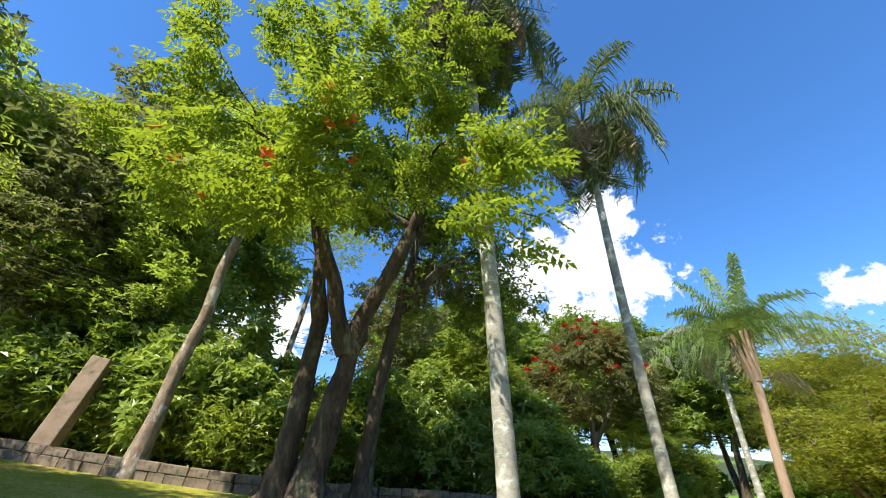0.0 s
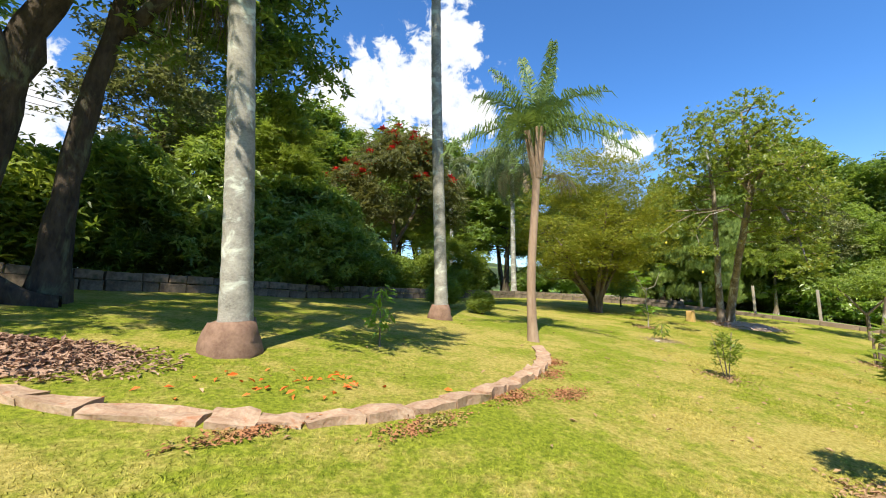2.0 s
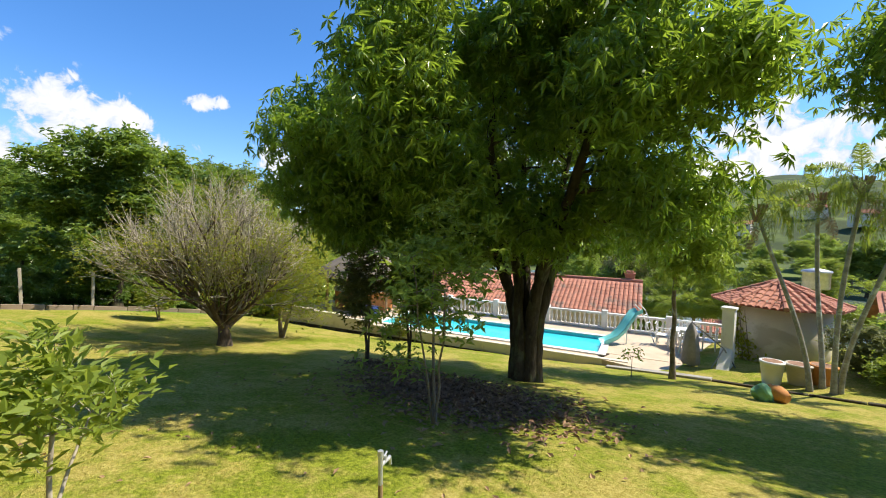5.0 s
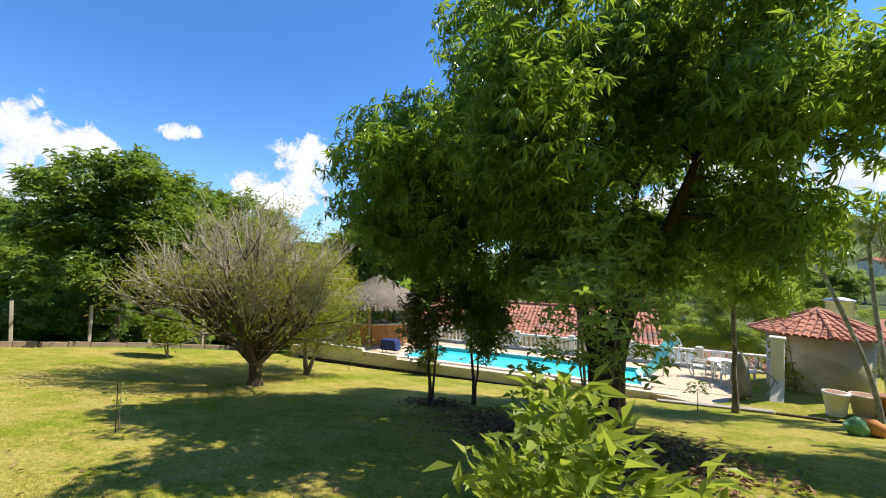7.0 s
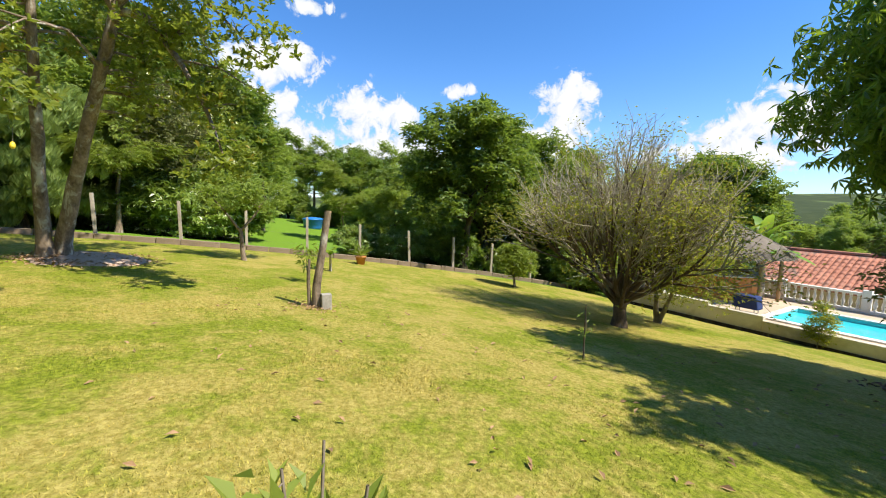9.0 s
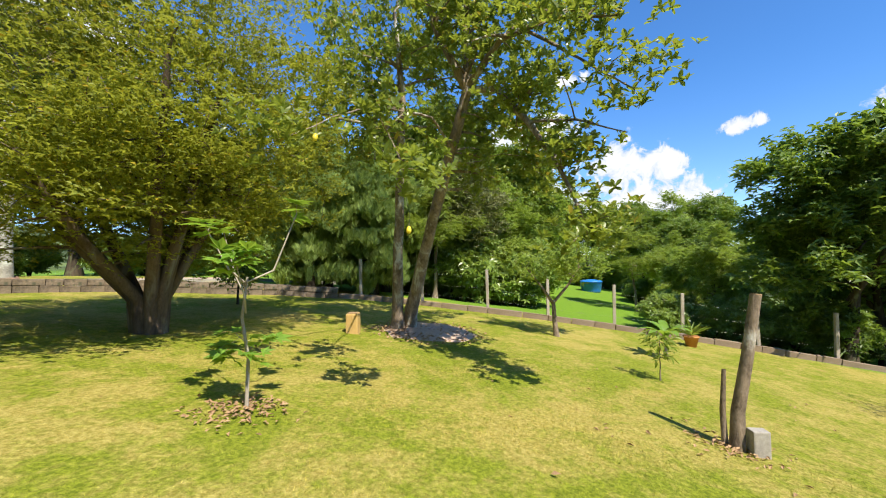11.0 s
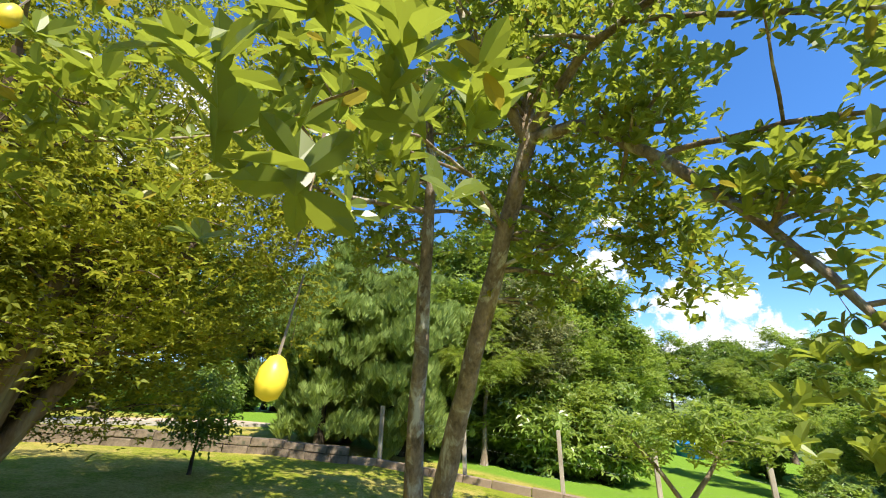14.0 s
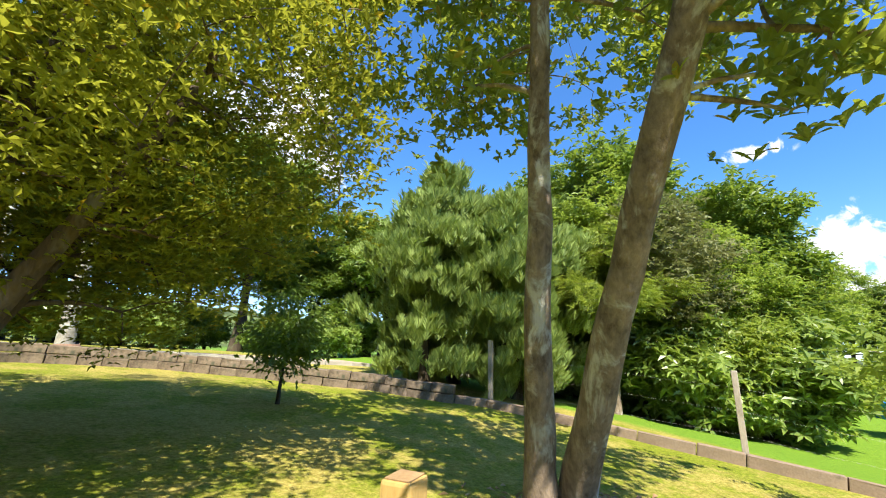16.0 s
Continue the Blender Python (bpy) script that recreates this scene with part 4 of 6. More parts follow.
# big flame tree: two joined trunks and a dark one beside it
fx, fy, fz = foot(-3.3, 9.95)
rel = lambda x, y, z, rx, ry, rz: (x - fx, y - fy, z - fz, rx, ry, rz)
tulip, tulip_cl = plant("flame_tree", (fx, fy, fz), "big flame tree with twin dark mossy trunks and bright feathery leaves", "tree",
    [([(-0.25, 0, -0.2), (-0.2, 0, 0.5), (-0.05, 0, 2), (0.15, 0, 4), (-0.1, -0.2, 6.2), (-0.5, -0.5, 8.5)], [0.50, 0.32, 0.22, 0.20, 0.17, 0.10]),
     ([(0.4, 0, -0.2), (0.45, 0, 0.5), (0.75, 0, 2), (1.2, -0.1, 4), (2.2, -0.5, 5.8), (3.0, -1.0, 7.8)], [0.54, 0.35, 0.26, 0.22, 0.18, 0.10]),
     ([(0.9, -0.1, 3.2), (0.6, -0.5, 4.6), (0.2, -1.2, 6.2), (-0.6, -2.0, 7.5)], [0.24, 0.2, 0.15, 0.08])],
    [rel(-2.62, 7.22, 8.98, 3.77, 2.62, 2.46), rel(0.00, 6.07, 6.85, 2.13, 1.31, 1.15), rel(-4.35, 6.23, 6.68, 2.30, 1.48, 1.31), rel(1.56, 5.66, 6.03, 1.39, 0.90, 0.98), rel(2.13, 5.90, 5.78, 0.74, 0.74, 0.66), rel(-5.74, 7.05, 8.65, 1.97, 1.80, 1.97), rel(-0.82, 7.63, 10.54, 2.95, 2.46, 1.97), rel(-2.05, 6.56, 7.01, 1.80, 1.31, 0.98), rel(-5.0, 7.6, 11.4, 3.0, 2.4, 2.2)],
    420, 9, 0.34, TULIP_LEAF, "bark_dark", "leaf_tulip", 11, droop=0.15, hollow=0.15, gap=0.62, flat=0.5, spread=0.75, puff=(62, 0.7), twig=0.022, thick=1.7, sides=14, gnarl=0.11)


def buttress(parent, spots, mat):
    for x, y, yaw, l, h in spots:
        bm = bmesh.new()
        n = 6
        prev = None
        for i in range(n):
            t = i / (n - 1)
            hh, ww = (h * 0.6 + 0.12) * (1 - t) ** 1.5 - 0.12, 0.16 * (1 - t) + 0.05
            ring = [bm.verts.new((dx * ww, l * t, z)) for dx, z in ((-1, -0.25), (-0.75, hh * 0.5), (0, hh), (0.75, hh * 0.5), (1, -0.25))]
            if prev:
                for j in range(4):
                    bm.faces.new((prev[j], prev[j + 1], ring[j + 1], ring[j])).smooth = True
            prev = ring
        part("root", bm, mat, parent).matrix_basis = pose(x, y, 0, 0, 0, yaw)


buttress(tulip, [(-0.4, 0, 100, 1.1, 0.8), (-0.3, -0.2, 150, 1.0, 0.9), (0.2, -0.2, 185, 1.0, 0.8), (0.6, -0.2, 210, 1.1, 0.9), (0.8, 0, 265, 1.0, 0.8), (0.5, 0.2, -20, 0.9, 0.8)], "bark_dark")


def blossoms(parent, clumps, n, mat, rng, size=0.16):
    """Flower heads at the outer clumps."""
    order = rng.permutation(len(clumps))[:n]
    me = None
    for i in order:
        if me is None:
            v, f = leaf_many(leaf_one(size, size * 0.55, 0.5), [((0, 0, 0), 40 * j, 15 + 22 * (j % 3), 1) for j in range(9)])
            me = raw_mesh("flower_head", v, f, mat)
        ob = attach("flower_head", me, parent, "orange-red flower head")
        c = clumps[i]
        ob.matrix_basis = pose(c[0] * 1.03, c[1] * 1.03, c[2] + 0.25, rng.uniform(-20, 20), 0, rng.uniform(0, 360))


low = tulip_cl[(tulip_cl[:, 2] + fz < 7.9) & (tulip_cl[:, 1] + fy < 7.0)]
blossoms(tulip, low, 16, "flower_orange", np.random.default_rng(5), 0.19)

dx, dy, dz = foot(-1.85, 10.35)
plant("forest_tree", (dx, dy, dz), "dark rough-barked tree leaning over the stone wall with hanging moss", "tree",
      [([(0, 0, -0.2), (0.05, 0, 0.6), (0.15, 0, 2.0), (0.5, 0, 4), (0.95, 0, 6), (1.3, 0.2, 8.5)], [0.36, 0.22, 0.18, 0.16, 0.14, 0.08]), ([(0.7, 0, 4.6), (1.6, -0.2, 5.6), (2.6, 0, 6.4)], [0.14, 0.11, 0.06])],
      [(1.2, 0.5, 9, 2.6, 2.2, 1.8), (2.6, 1.2, 6.4, 1.8, 1.5, 1.2), (3.6, 1.5, 5.0, 1.3, 1.2, 1.0), (1.6, 0.2, 5.4, 1.2, 1.1, 0.9)], 190, 22, 0.42, MID_DARK, "bark_dark", "leaf_deep", 12, gap=0.35, twig=0.02, gnarl=0.06, sides=10)

# slim trunks at the wall
for i, (x, y, h, lx, ly, r) in enumerate([(-7.5, 11.0, 8.5, 1.0, 0.5, 0.21), (-7.2, 17.0, 9.0, 1.2, 0.5, 0.16)]):
    plant("slim_tree", foot(x, y), "slim leaning tree with a pale grey trunk by the wall", "tree", [stem(h, r, r * 0.6, (lx, ly), 0, 1.6, seed=i)],
          [(lx, ly, h + 1.2, 2.4, 2.2, 1.8)], 70, 26, 0.55, TULIP_LEAF if i == 0 else BROAD3, "bark_grey", "leaf_mid", 20 + i, gap=0.3)

# leaning post at the wall
bm = box(bmesh.new(), (0.55, 0.40, 3.2), pose(0, 0, 1.15), 0.03)
lp = tagged(new("leaning_post", mesh_of("leaning_post", bm, "concrete_brown")), "leaning weathered concrete post by the stone wall", "post")
lp.matrix_basis = pose(-10.5, 11.7, land(-10.5, 11.7) - 0.1, -4, 13, 8)

# yellowing tree with many low limbs
yx, yy, yz = foot(14.45, 15.6)
rng0 = np.random.default_rng(3)
ylimbs = []
for i in range(11):
    th = i * 2.4
    s, hgt = rng0.uniform(1.2, 2.3), rng0.uniform(2.6, 4.2)
    ylimbs.append(([(0.12 * math.cos(th), 0.12 * math.sin(th), -0.15), (0.22 * math.cos(th), 0.22 * math.sin(th), 0.6), (0.55 * s * math.cos(th), 0.55 * s * math.sin(th), hgt * 0.55), (s * math.cos(th), s * math.sin(th), hgt)], [0.16, 0.11, 0.08, 0.04]))
plant("myrtle_tree", (yx, yy, yz), "broad many-stemmed tree with olive-yellow leaves", "tree", ylimbs,
      [(0, 0, 4.2, 3.4, 3.3, 2.6), (0, 0, 5.6, 2.3, 2.3, 1.8), (-1.6, -0.6, 3.0, 2.3, 2.2, 1.3), (1.8, 0.5, 2.9, 2.2, 2.0, 1.2), (0.8, -1.2, 3.2, 2.2, 2.0, 1.5), (0, 0, 2.1, 3.0, 2.9, 0.9), (1.5, 0.6, 1.6, 1.6, 1.5, 0.7)], 980, 44, 0.42, leaf_rosette(4, 0.072, 0.036, 10), "bark_brown", "leaf_olive", 31, droop=0.1, flat=0.45, spread=0.8, hollow=0.25, gap=0.12, twig=0.015, sides=6)

# fruit tree with two grey leaning trunks
gx, gy, gz = foot(18.5, 12.7)
GUAVA_BLOBS = [(0.6, 0.8, 6.2, 2.5, 2.2, 2.0), (0.9, 0.2, 8.2, 2.2, 2.1, 1.8), (1.6, -1.6, 5.4, 1.8, 1.5, 1.3), (-1.2, -1.4, 6.4, 2.0, 1.6, 1.2), (-0.9, 1.2, 5.0, 1.7, 1.5, 1.3)]
guava, guava_cl = plant("fruit_tree", (gx, gy, gz), "fruit tree with two grey leaning trunks in leaf litter", "tree",
      [([(-0.12, 0.1, -0.2), (-0.14, 0.1, 0.4), (-0.32, -0.02, 1.6), (-0.55, -0.2, 3.2), (-0.95, -0.5, 5.2), (-1.1, -0.4, 7.0)], [0.23, 0.145, 0.12, 0.10, 0.075, 0.035]),
       ([(0.12, -0.08, -0.2), (0.05, -0.15, 0.4), (-0.42, -0.72, 1.75), (-0.95, -1.42, 3.3), (-1.5, -2.15, 4.88), (-1.3, -2.1, 6.2), (-0.9, -1.7, 8.0)], [0.23, 0.155, 0.13, 0.115, 0.10, 0.075, 0.04]),
       ([(-1.5, -2.15, 4.88), (-1.9, -1.7, 5.9), (-2.2, -1.4, 7.2)], [0.08, 0.06, 0.03]),
       ([(-1.5, -2.15, 4.88), (-1.75, -2.75, 4.75), (-2.2, -3.4, 3.9), (-2.6, -3.95, 2.95), (-2.95, -4.3, 2.1)], [0.075, 0.062, 0.05, 0.034, 0.014]),
       ([(-1.5, -2.15, 4.95), (-1.9, -2.9, 5.5), (-2.6, -3.8, 5.3), (-3.2, -4.7, 4.8)], [0.07, 0.05, 0.035, 0.014]),
       ([(-2.2, -3.4, 5.4), (-2.7, -4.3, 4.5), (-3.0, -4.9, 3.9)], [0.03, 0.02, 0.008]),
       ([(-2.2, -3.4, 3.9), (-2.6, -4.2, 3.7), (-3.1, -4.8, 3.3)], [0.028, 0.018, 0.007]),
       ([(-1.15, -1.7, 3.9), (-1.9, -1.6, 4.3), (-3.2, -1.7, 4.0), (-4.2, -1.9, 3.4), (-4.8, -2.4, 2.8), (-5.03, -2.6, 2.25)], [0.034, 0.022, 0.014, 0.009, 0.006, 0.003]),
       ([(-1.9, -1.6, 4.3), (-3.4, -1.2, 4.1), (-4.9, -0.7, 3.2)], [0.02, 0.013, 0.006])],
      GUAVA_BLOBS, 240, 14, 0.36, BIG5, "bark_grey", "leaf_glossy", 41, droop=0.2, hollow=0.2, gap=0.5, twig=0.013, sides=10, gnarl=0.025,
      more=[((-0.6, -1.9, 4.0, 0.9, 0.75, 1.0), 20), ((-1.3, -2.6, 5.6, 1.5, 1.3, 1.0), 26), ((-1.2, -2.0, 7.0, 1.7, 1.5, 1.2), 40), ((-2.3, -3.5, 5.5, 1.0, 0.9, 0.5), 12), ((-3.0, -4.5, 4.9, 0.8, 0.8, 0.6), 7), ((-2.9, -4.6, 4.1, 0.7, 0.7, 0.5), 7), ((-2.6, -4.0, 3.3, 0.6, 0.6, 0.5), 9), ((-2.95, -4.3, 2.2, 0.45, 0.45, 0.4), 8), ((-1.1, -3.1, 3.9, 0.7, 0.7, 0.7), 11), ((-0.8, -3.3, 3.3, 0.6, 0.6, 0.5), 8), ((-1.8, -3.5, 4.6, 0.7, 0.7, 0.4), 5), ((-0.4, -2.7, 4.8, 0.8, 0.8, 0.6), 7), ((-2.1, -3.3, 4.3, 0.5, 0.5, 0.4), 7), ((-4.3, -1.8, 3.5, 0.5, 0.4, 0.25), 4), ((-5.02, -2.55, 2.62, 0.2, 0.2, 0.12), 3), ((-5.0, -0.75, 3.2, 0.4, 0.4, 0.2), 4)])
for i, (x, y, z, mat) in enumerate([(-5.05, -2.62, 2.0, "fruit_yellow"), (-5.42, -1.74, 2.97, "fruit_yellow"), (-2.77, -4.12, 2.36, "fruit_green"), (-2.95, -4.3, 1.88, "fruit_green"), (-2.2, -3.4, 3.7, "fruit_green"), (-3.9, -1.9, 3.2, "fruit_yellow")]):
    f = part("fruit", turned(bmesh.new(), [(0.005, -0.040), (0.020, -0.033), (0.028, -0.010), (0.026, 0.014), (0.015, 0.036), (0.004, 0.042)], 14), mat, guava, "hanging ripe yellow fruit" if mat == "fruit_yellow" else "hanging green fruit")
    f.matrix_basis = pose(x, y, z, 8 * i, 10, 30 * i)
    attach("stalk", mesh_of("stalk", rod(bmesh.new(), (0, 0, 0.038), (0.02, 0.02, 0.22), 0.003, 0.002, 5), "twig"), f)

# nearly bare many-stemmed tree
def bare_tree():
    rng = np.random.default_rng(8)
    e = base("bare_tree", foot(17.3, -1.0), "nearly leafless round-headed tree of many thin grey stems", "tree")
    paths, tips = [], []

    def shoot(s, d, length, r, level):
        n = 5
        side = rng.normal(0, 0.10, 3)
        pts = [s]
        for i in range(1, n):
            d = d + side * 0.25 + np.array([0, 0, 0.06])
            d = d / np.linalg.norm(d)
            pts.append(pts[-1] + d * length / (n - 1))
        paths.append((np.array(pts), np.linspace(r, r * 0.45, n)))
        if level == 3:
            tips.append(pts[-1])
            return
        for k in range((7, 5, 4)[level]):
            t = rng.uniform(0.3, 1.0)
            at = np.array([np.interp(t * (n - 1), np.arange(n), np.array(pts)[:, c]) for c in range(3)])
            nd = d + rng.normal(0, 0.40, 3) + np.array([0, 0, 0.03])
            shoot(at, nd / np.linalg.norm(nd), length * rng.uniform(0.48, 0.70), r * 0.5, level + 1)

    for i in range(26):
        th, tilt = i * 2.39996, 1.12 * ((i + 0.5) / 26) ** 0.6
        d = np.array([math.cos(th) * math.sin(tilt), math.sin(th) * math.sin(tilt), math.cos(tilt)])
        shoot(np.array([0.12 * math.cos(th), 0.12 * math.sin(th), rng.uniform(0.45, 1.0)]), d, rng.uniform(2.25, 2.7) * (1 - 0.08 * tilt), 0.062, 0)
    thick = [(np.array([(0, 0, -0.2), (0, 0, 0.3), (0.03, 0.02, 0.7), (0, 0.05, 1.1)]), np.array([0.30, 0.19, 0.17, 0.08]))]
    thick += [p for p in paths if p[1][0] > 0.03]
    v, f = tubes(thick, 6)
    attach("trunk", raw_mesh("trunk", v, f, "bark_brown", True), e, "short dark trunk with spreading stems")
    v, f = tubes([p for p in paths if p[1][0] <= 0.03], 4)
    tagged(attach("brushwood", raw_mesh("brushwood", v, f, "twig_grey", True), e, "thin bare grey twigs"), kind="stuff")
    tips = np.array(tips)
    chance = np.where(tips[:, 2] < 2.4, 0.95, np.where(tips[:, 2] < 3.4, 0.6, 0.14)) * np.where(tips[:, 0] - tips[:, 1] > 0, 1.0, 0.8)
    tips = tips[rng.uniform(0, 1, len(tips)) < chance]
    v, f = foliage(tips, 15, 0.28, leaf_one(0.09, 0.045), rng, (0, 0, 2), 0.0)
    attach("crown", raw_mesh("crown", v, f, "leaf_olive"), e, "sparse yellow-green leaves low in the crown")


bare_tree()
plant("shrub", foot(18.6, -3.4), "leafy olive shrub beside the bare tree", "shrub", [stem(1.4, 0.09, 0.05, (0.2, 0), seed=2), stem(1.5, 0.08, 0.04, (-0.4, -0.3), seed=4)],
      [(0, 0, 2.6, 1.9, 1.8, 1.5), (0.8, -0.8, 3.2, 1.4, 1.3, 1.1), (-0.6, -0.4, 1.6, 1.5, 1.4, 0.9)], 240, 30, 0.38, SMALL3, "twig", "leaf_olive", 52, gap=0.35)

# mango tree: a cluster of stems and a dense dark crown
rng2 = np.random.default_rng(9)
mango_stems = []
for t, s, r in ((0.3, 1.0, 0.17), (1.5, 0.7, 0.15), (2.6, 1.1, 0.16), (3.7, 0.9, 0.18), (4.5, 0.6, 0.14), (5.4, 1.0, 0.16)):
    c_, s_ = math.cos(t), math.sin(t)
    mango_stems.append(([(0.20 * c_, 0.20 * s_, -0.2), (0.19 * c_, 0.19 * s_, 0.5), (0.26 * c_, 0.26 * s_, 1.4), (0.55 * c_ * s, 0.55 * s_ * s, 2.5), (1.5 * c_ * s, 1.5 * s_ * s, 4.1), (2.2 * c_ * s, 2.2 * s_ * s, 5.6)], [r * 1.35, r, r * 0.9, r * 0.8, r * 0.65, 0.05]))
mango, mango_cl = plant("mango_tree", foot(8.7, -4.95), "dense dark-green mango tree with several dark trunks over leaf litter", "tree", mango_stems,
      [(0, 0, 5.6, 3.6, 3.6, 2.5), (0.6, 0.4, 7.3, 3.0, 2.9, 1.9), (2.1, 1.8, 5.2, 1.9, 1.9, 1.5), (2.85, 3.5, 5.0, 1.65, 1.65, 1.6), (-2.2, 0.6, 5.0, 2.0, 2.0, 1.5), (3.0, 0.2, 5.4, 1.9, 1.8, 1.6), (0.2, -2.4, 4.8, 2.0, 1.6, 1.4), (-2.4, -0.6, 6.6, 1.7, 1.6, 1.4), (-1.9, 2.3, 7.8, 2.1, 1.9, 1.3), (0.0, 1.0, 8.6, 2.5, 2.3, 1.5),
       (-1.6, 3.2, 5.8, 2.0, 2.0, 1.5), (-3.5, 3.1, 6.0, 1.6, 1.6, 1.3), (0.6, 3.4, 5.4, 1.6, 1.6, 1.4)],
      1050, 19, 0.38, MANGO_LEAF, "bark_dark", "leaf_mango", 61, droop=0.85, hollow=0.62, gap=0.22, twig=0.02, sides=9, gnarl=0.05, flat=0.95, puff=(72, 0.9),
      more=[((2.8, 3.45, 5.0, 1.6, 1.6, 1.6), 110), ((2.7, 3.0, 3.9, 1.2, 1.2, 0.8), 40), ((1.2, 1.4, 3.3, 1.2, 1.2, 0.6), 26), ((-0.8, 1.2, 3.4, 1.0, 1.0, 0.5), 14), ((-2.6, -0.2, 4.3, 1.5, 1.4, 1.0), 46), ((-2.0, 0.8, 6.9, 2.2, 2.0, 1.8), 60), ((3.2, 2.0, 4.3, 1.5, 1.5, 1.0), 50)])
plant("mango_tree", foot(0.6, -7.6), "mango tree with a dense dark crown above the lawn", "tree", [stem(3.2, 0.24, 0.14, (0.2, 0.1), seed=3)],
      [(0.2, 0.2, 5.8, 2.0, 2.2, 1.7), (1.5, 0.9, 6.0, 1.4, 1.3, 1.0)], 150, 34, 0.6, MANGO_LEAF, "bark_dark", "leaf_mango", 62, droop=0.75, gap=0.3, twig=0.02)

# thin tree and small trees under the mango
plant("young_tree", foot(6.85, -9.8), "thin young tree with one bare stem and drooping leaves", "tree", [stem(3.6, 0.075, 0.05, (0.05, 0), seed=5)],
      [(0, 0, 3.8, 1.5, 1.3, 0.8), (-0.3, 0.5, 4.8, 1.3, 1.2, 0.9)], 60, 26, 0.45, MANGO_LEAF, "bark_grey", "leaf_mid", 63, droop=0.7, gap=0.2)
for i, (x, y, h, r, leaf, nn) in enumerate([(12.0, -2.75, 2.9, 0.6, "leaf_redtip", 40), (11.4, -3.65, 3.2, 0.8, "leaf_deep", 120)]):
    plant("young_tree", foot(x, y), "small young tree with open leafy branches near the mango", "tree", [stem(h * 0.62, 0.05, 0.022, (0.1, 0.05), seed=i + 7), stem(h * 0.55, 0.035, 0.018, (-0.35, 0.2), seed=i + 17)],
          [(0, 0, h * 0.68, r, r, h * 0.3), (0.2, 0.1, h * 0.9, r * 0.7, r * 0.7, h * 0.2)], nn, 22, 0.3, BROAD3, "bark_brown", leaf, 70 + i, droop=0.5, gap=0.35, twig=0.008, sides=5)
plant("young_tree", foot(7.3, -0.6), "open young tree of thin shoots standing in the leaf litter", "tree", [stem(2.1, 0.028, 0.012, (0.25, -0.15), seed=31), stem(1.9, 0.022, 0.010, (-0.35, 0.2), seed=32), stem(2.3, 0.02, 0.008, (0.1, 0.4), seed=33)],
      [(0.1, 0, 2.1, 1.05, 1.0, 1.0), (0.5, -0.5, 2.5, 0.9, 0.9, 0.7), (0.1, 0.1, 1.0, 0.7, 0.7, 0.5)], 56, 9, 0.26, BROAD3, "twig", "leaf_mid", 79, droop=0.5, gap=0.3, twig=0.005, sides=5, hollow=0.2)
plant("seedling", foot(7.56, -8.6), "small leafy seedling on the lawn", "seedling", [stem(0.6, 0.012, 0.006, seed=1)], [(0, 0, 0.55, 0.2, 0.2, 0.3)], 10, 5, 0.12, leaf_one(0.13, 0.06), "twig", "leaf_mid", 80, twig=0.004, sides=4)

# flowering tree by the road
flx, fly, flz = foot(7.5, 22.4)
flame2, fl_cl = plant("flame_tree", (flx, fly, flz), "dark flame tree topped with red flowers beyond the wall", "tree", [stem(3.5, 0.2, 0.12, seed=9), ([(0, 0, 2.5), (1.0, 0, 4.0), (1.6, 0, 5.6)], [0.12, 0.09, 0.05])],
      [(0, 0, 6.0, 2.6, 2.4, 2.2), (0.8, 0, 7.6, 1.8, 1.8, 1.2), (-2.4, -0.5, 4.6, 1.8, 1.6, 1.4), (2.4, 0.3, 5.0, 1.8, 1.6, 1.5)], 200, 20, 0.5, TULIP_LEAF, "bark_brown", "leaf_redtip", 90, gap=0.25, twig=0.018)
blossoms(flame2, fl_cl[(fl_cl[:, 2] > 5.2) & (fl_cl[:, 1] < 0.8)], 60, "flower_red", np.random.default_rng(6), 0.32)

# ---- young plants on the lawn ----
sap_s = [stem(1.0, 0.018, 0.010, (0.02, 0.01), seed=21), ([(0.01, 0, 0.62), (0.08, -0.06, 0.8), (0.2, -0.15, 1.0)], [0.010, 0.008, 0.005])]
plant("sapling", foot(5.88, 3.25), "young fruit sapling with a thin pale stem in a mulch ring", "sapling", sap_s, [(-0.03, 0.03, 1.15, 0.28, 0.28, 0.30), (0.22, -0.20, 1.05, 0.24, 0.22, 0.2), (0, 0, 1.38, 0.16, 0.16, 0.16)],
      80, 9, 0.09, leaf_one(0.095, 0.036), "bark_pale", "leaf_light", 101, droop=-0.4, twig=0.0035, sides=5, hollow=0.2)
plant("bush", foot(8.55, 6.45), "small leafy bush of upright shoots on a bare patch", "bush", [stem(0.78, 0.008, 0.004, (0.10 * (i - 2), 0.10 * (1 - i % 3)), seed=i) for i in range(5)], [(0, 0, 0.45, 0.21, 0.21, 0.26), (0.08, 0.08, 0.74, 0.08, 0.08, 0.12), (-0.1, -0.05, 0.70, 0.07, 0.07, 0.12)], 60, 6, 0.06, leaf_one(0.085, 0.036), "twig", "leaf_light", 102, droop=-0.5, hollow=0.2, twig=0.004, sides=4)
plant("seedling", foot(2.95, 8.1), "small bright seedling planted in the palm bed", "seedling", [stem(0.75, 0.014, 0.008, (0.05, 0), seed=3)], [(0, 0, 0.4, 0.11, 0.11, 0.24), (0.05, 0, 0.8, 0.1, 0.1, 0.16)], 16, 4, 0.08, leaf_one(0.18, 0.06), "twig", "leaf_fig", 103, droop=0.4, twig=0.004, sides=4)
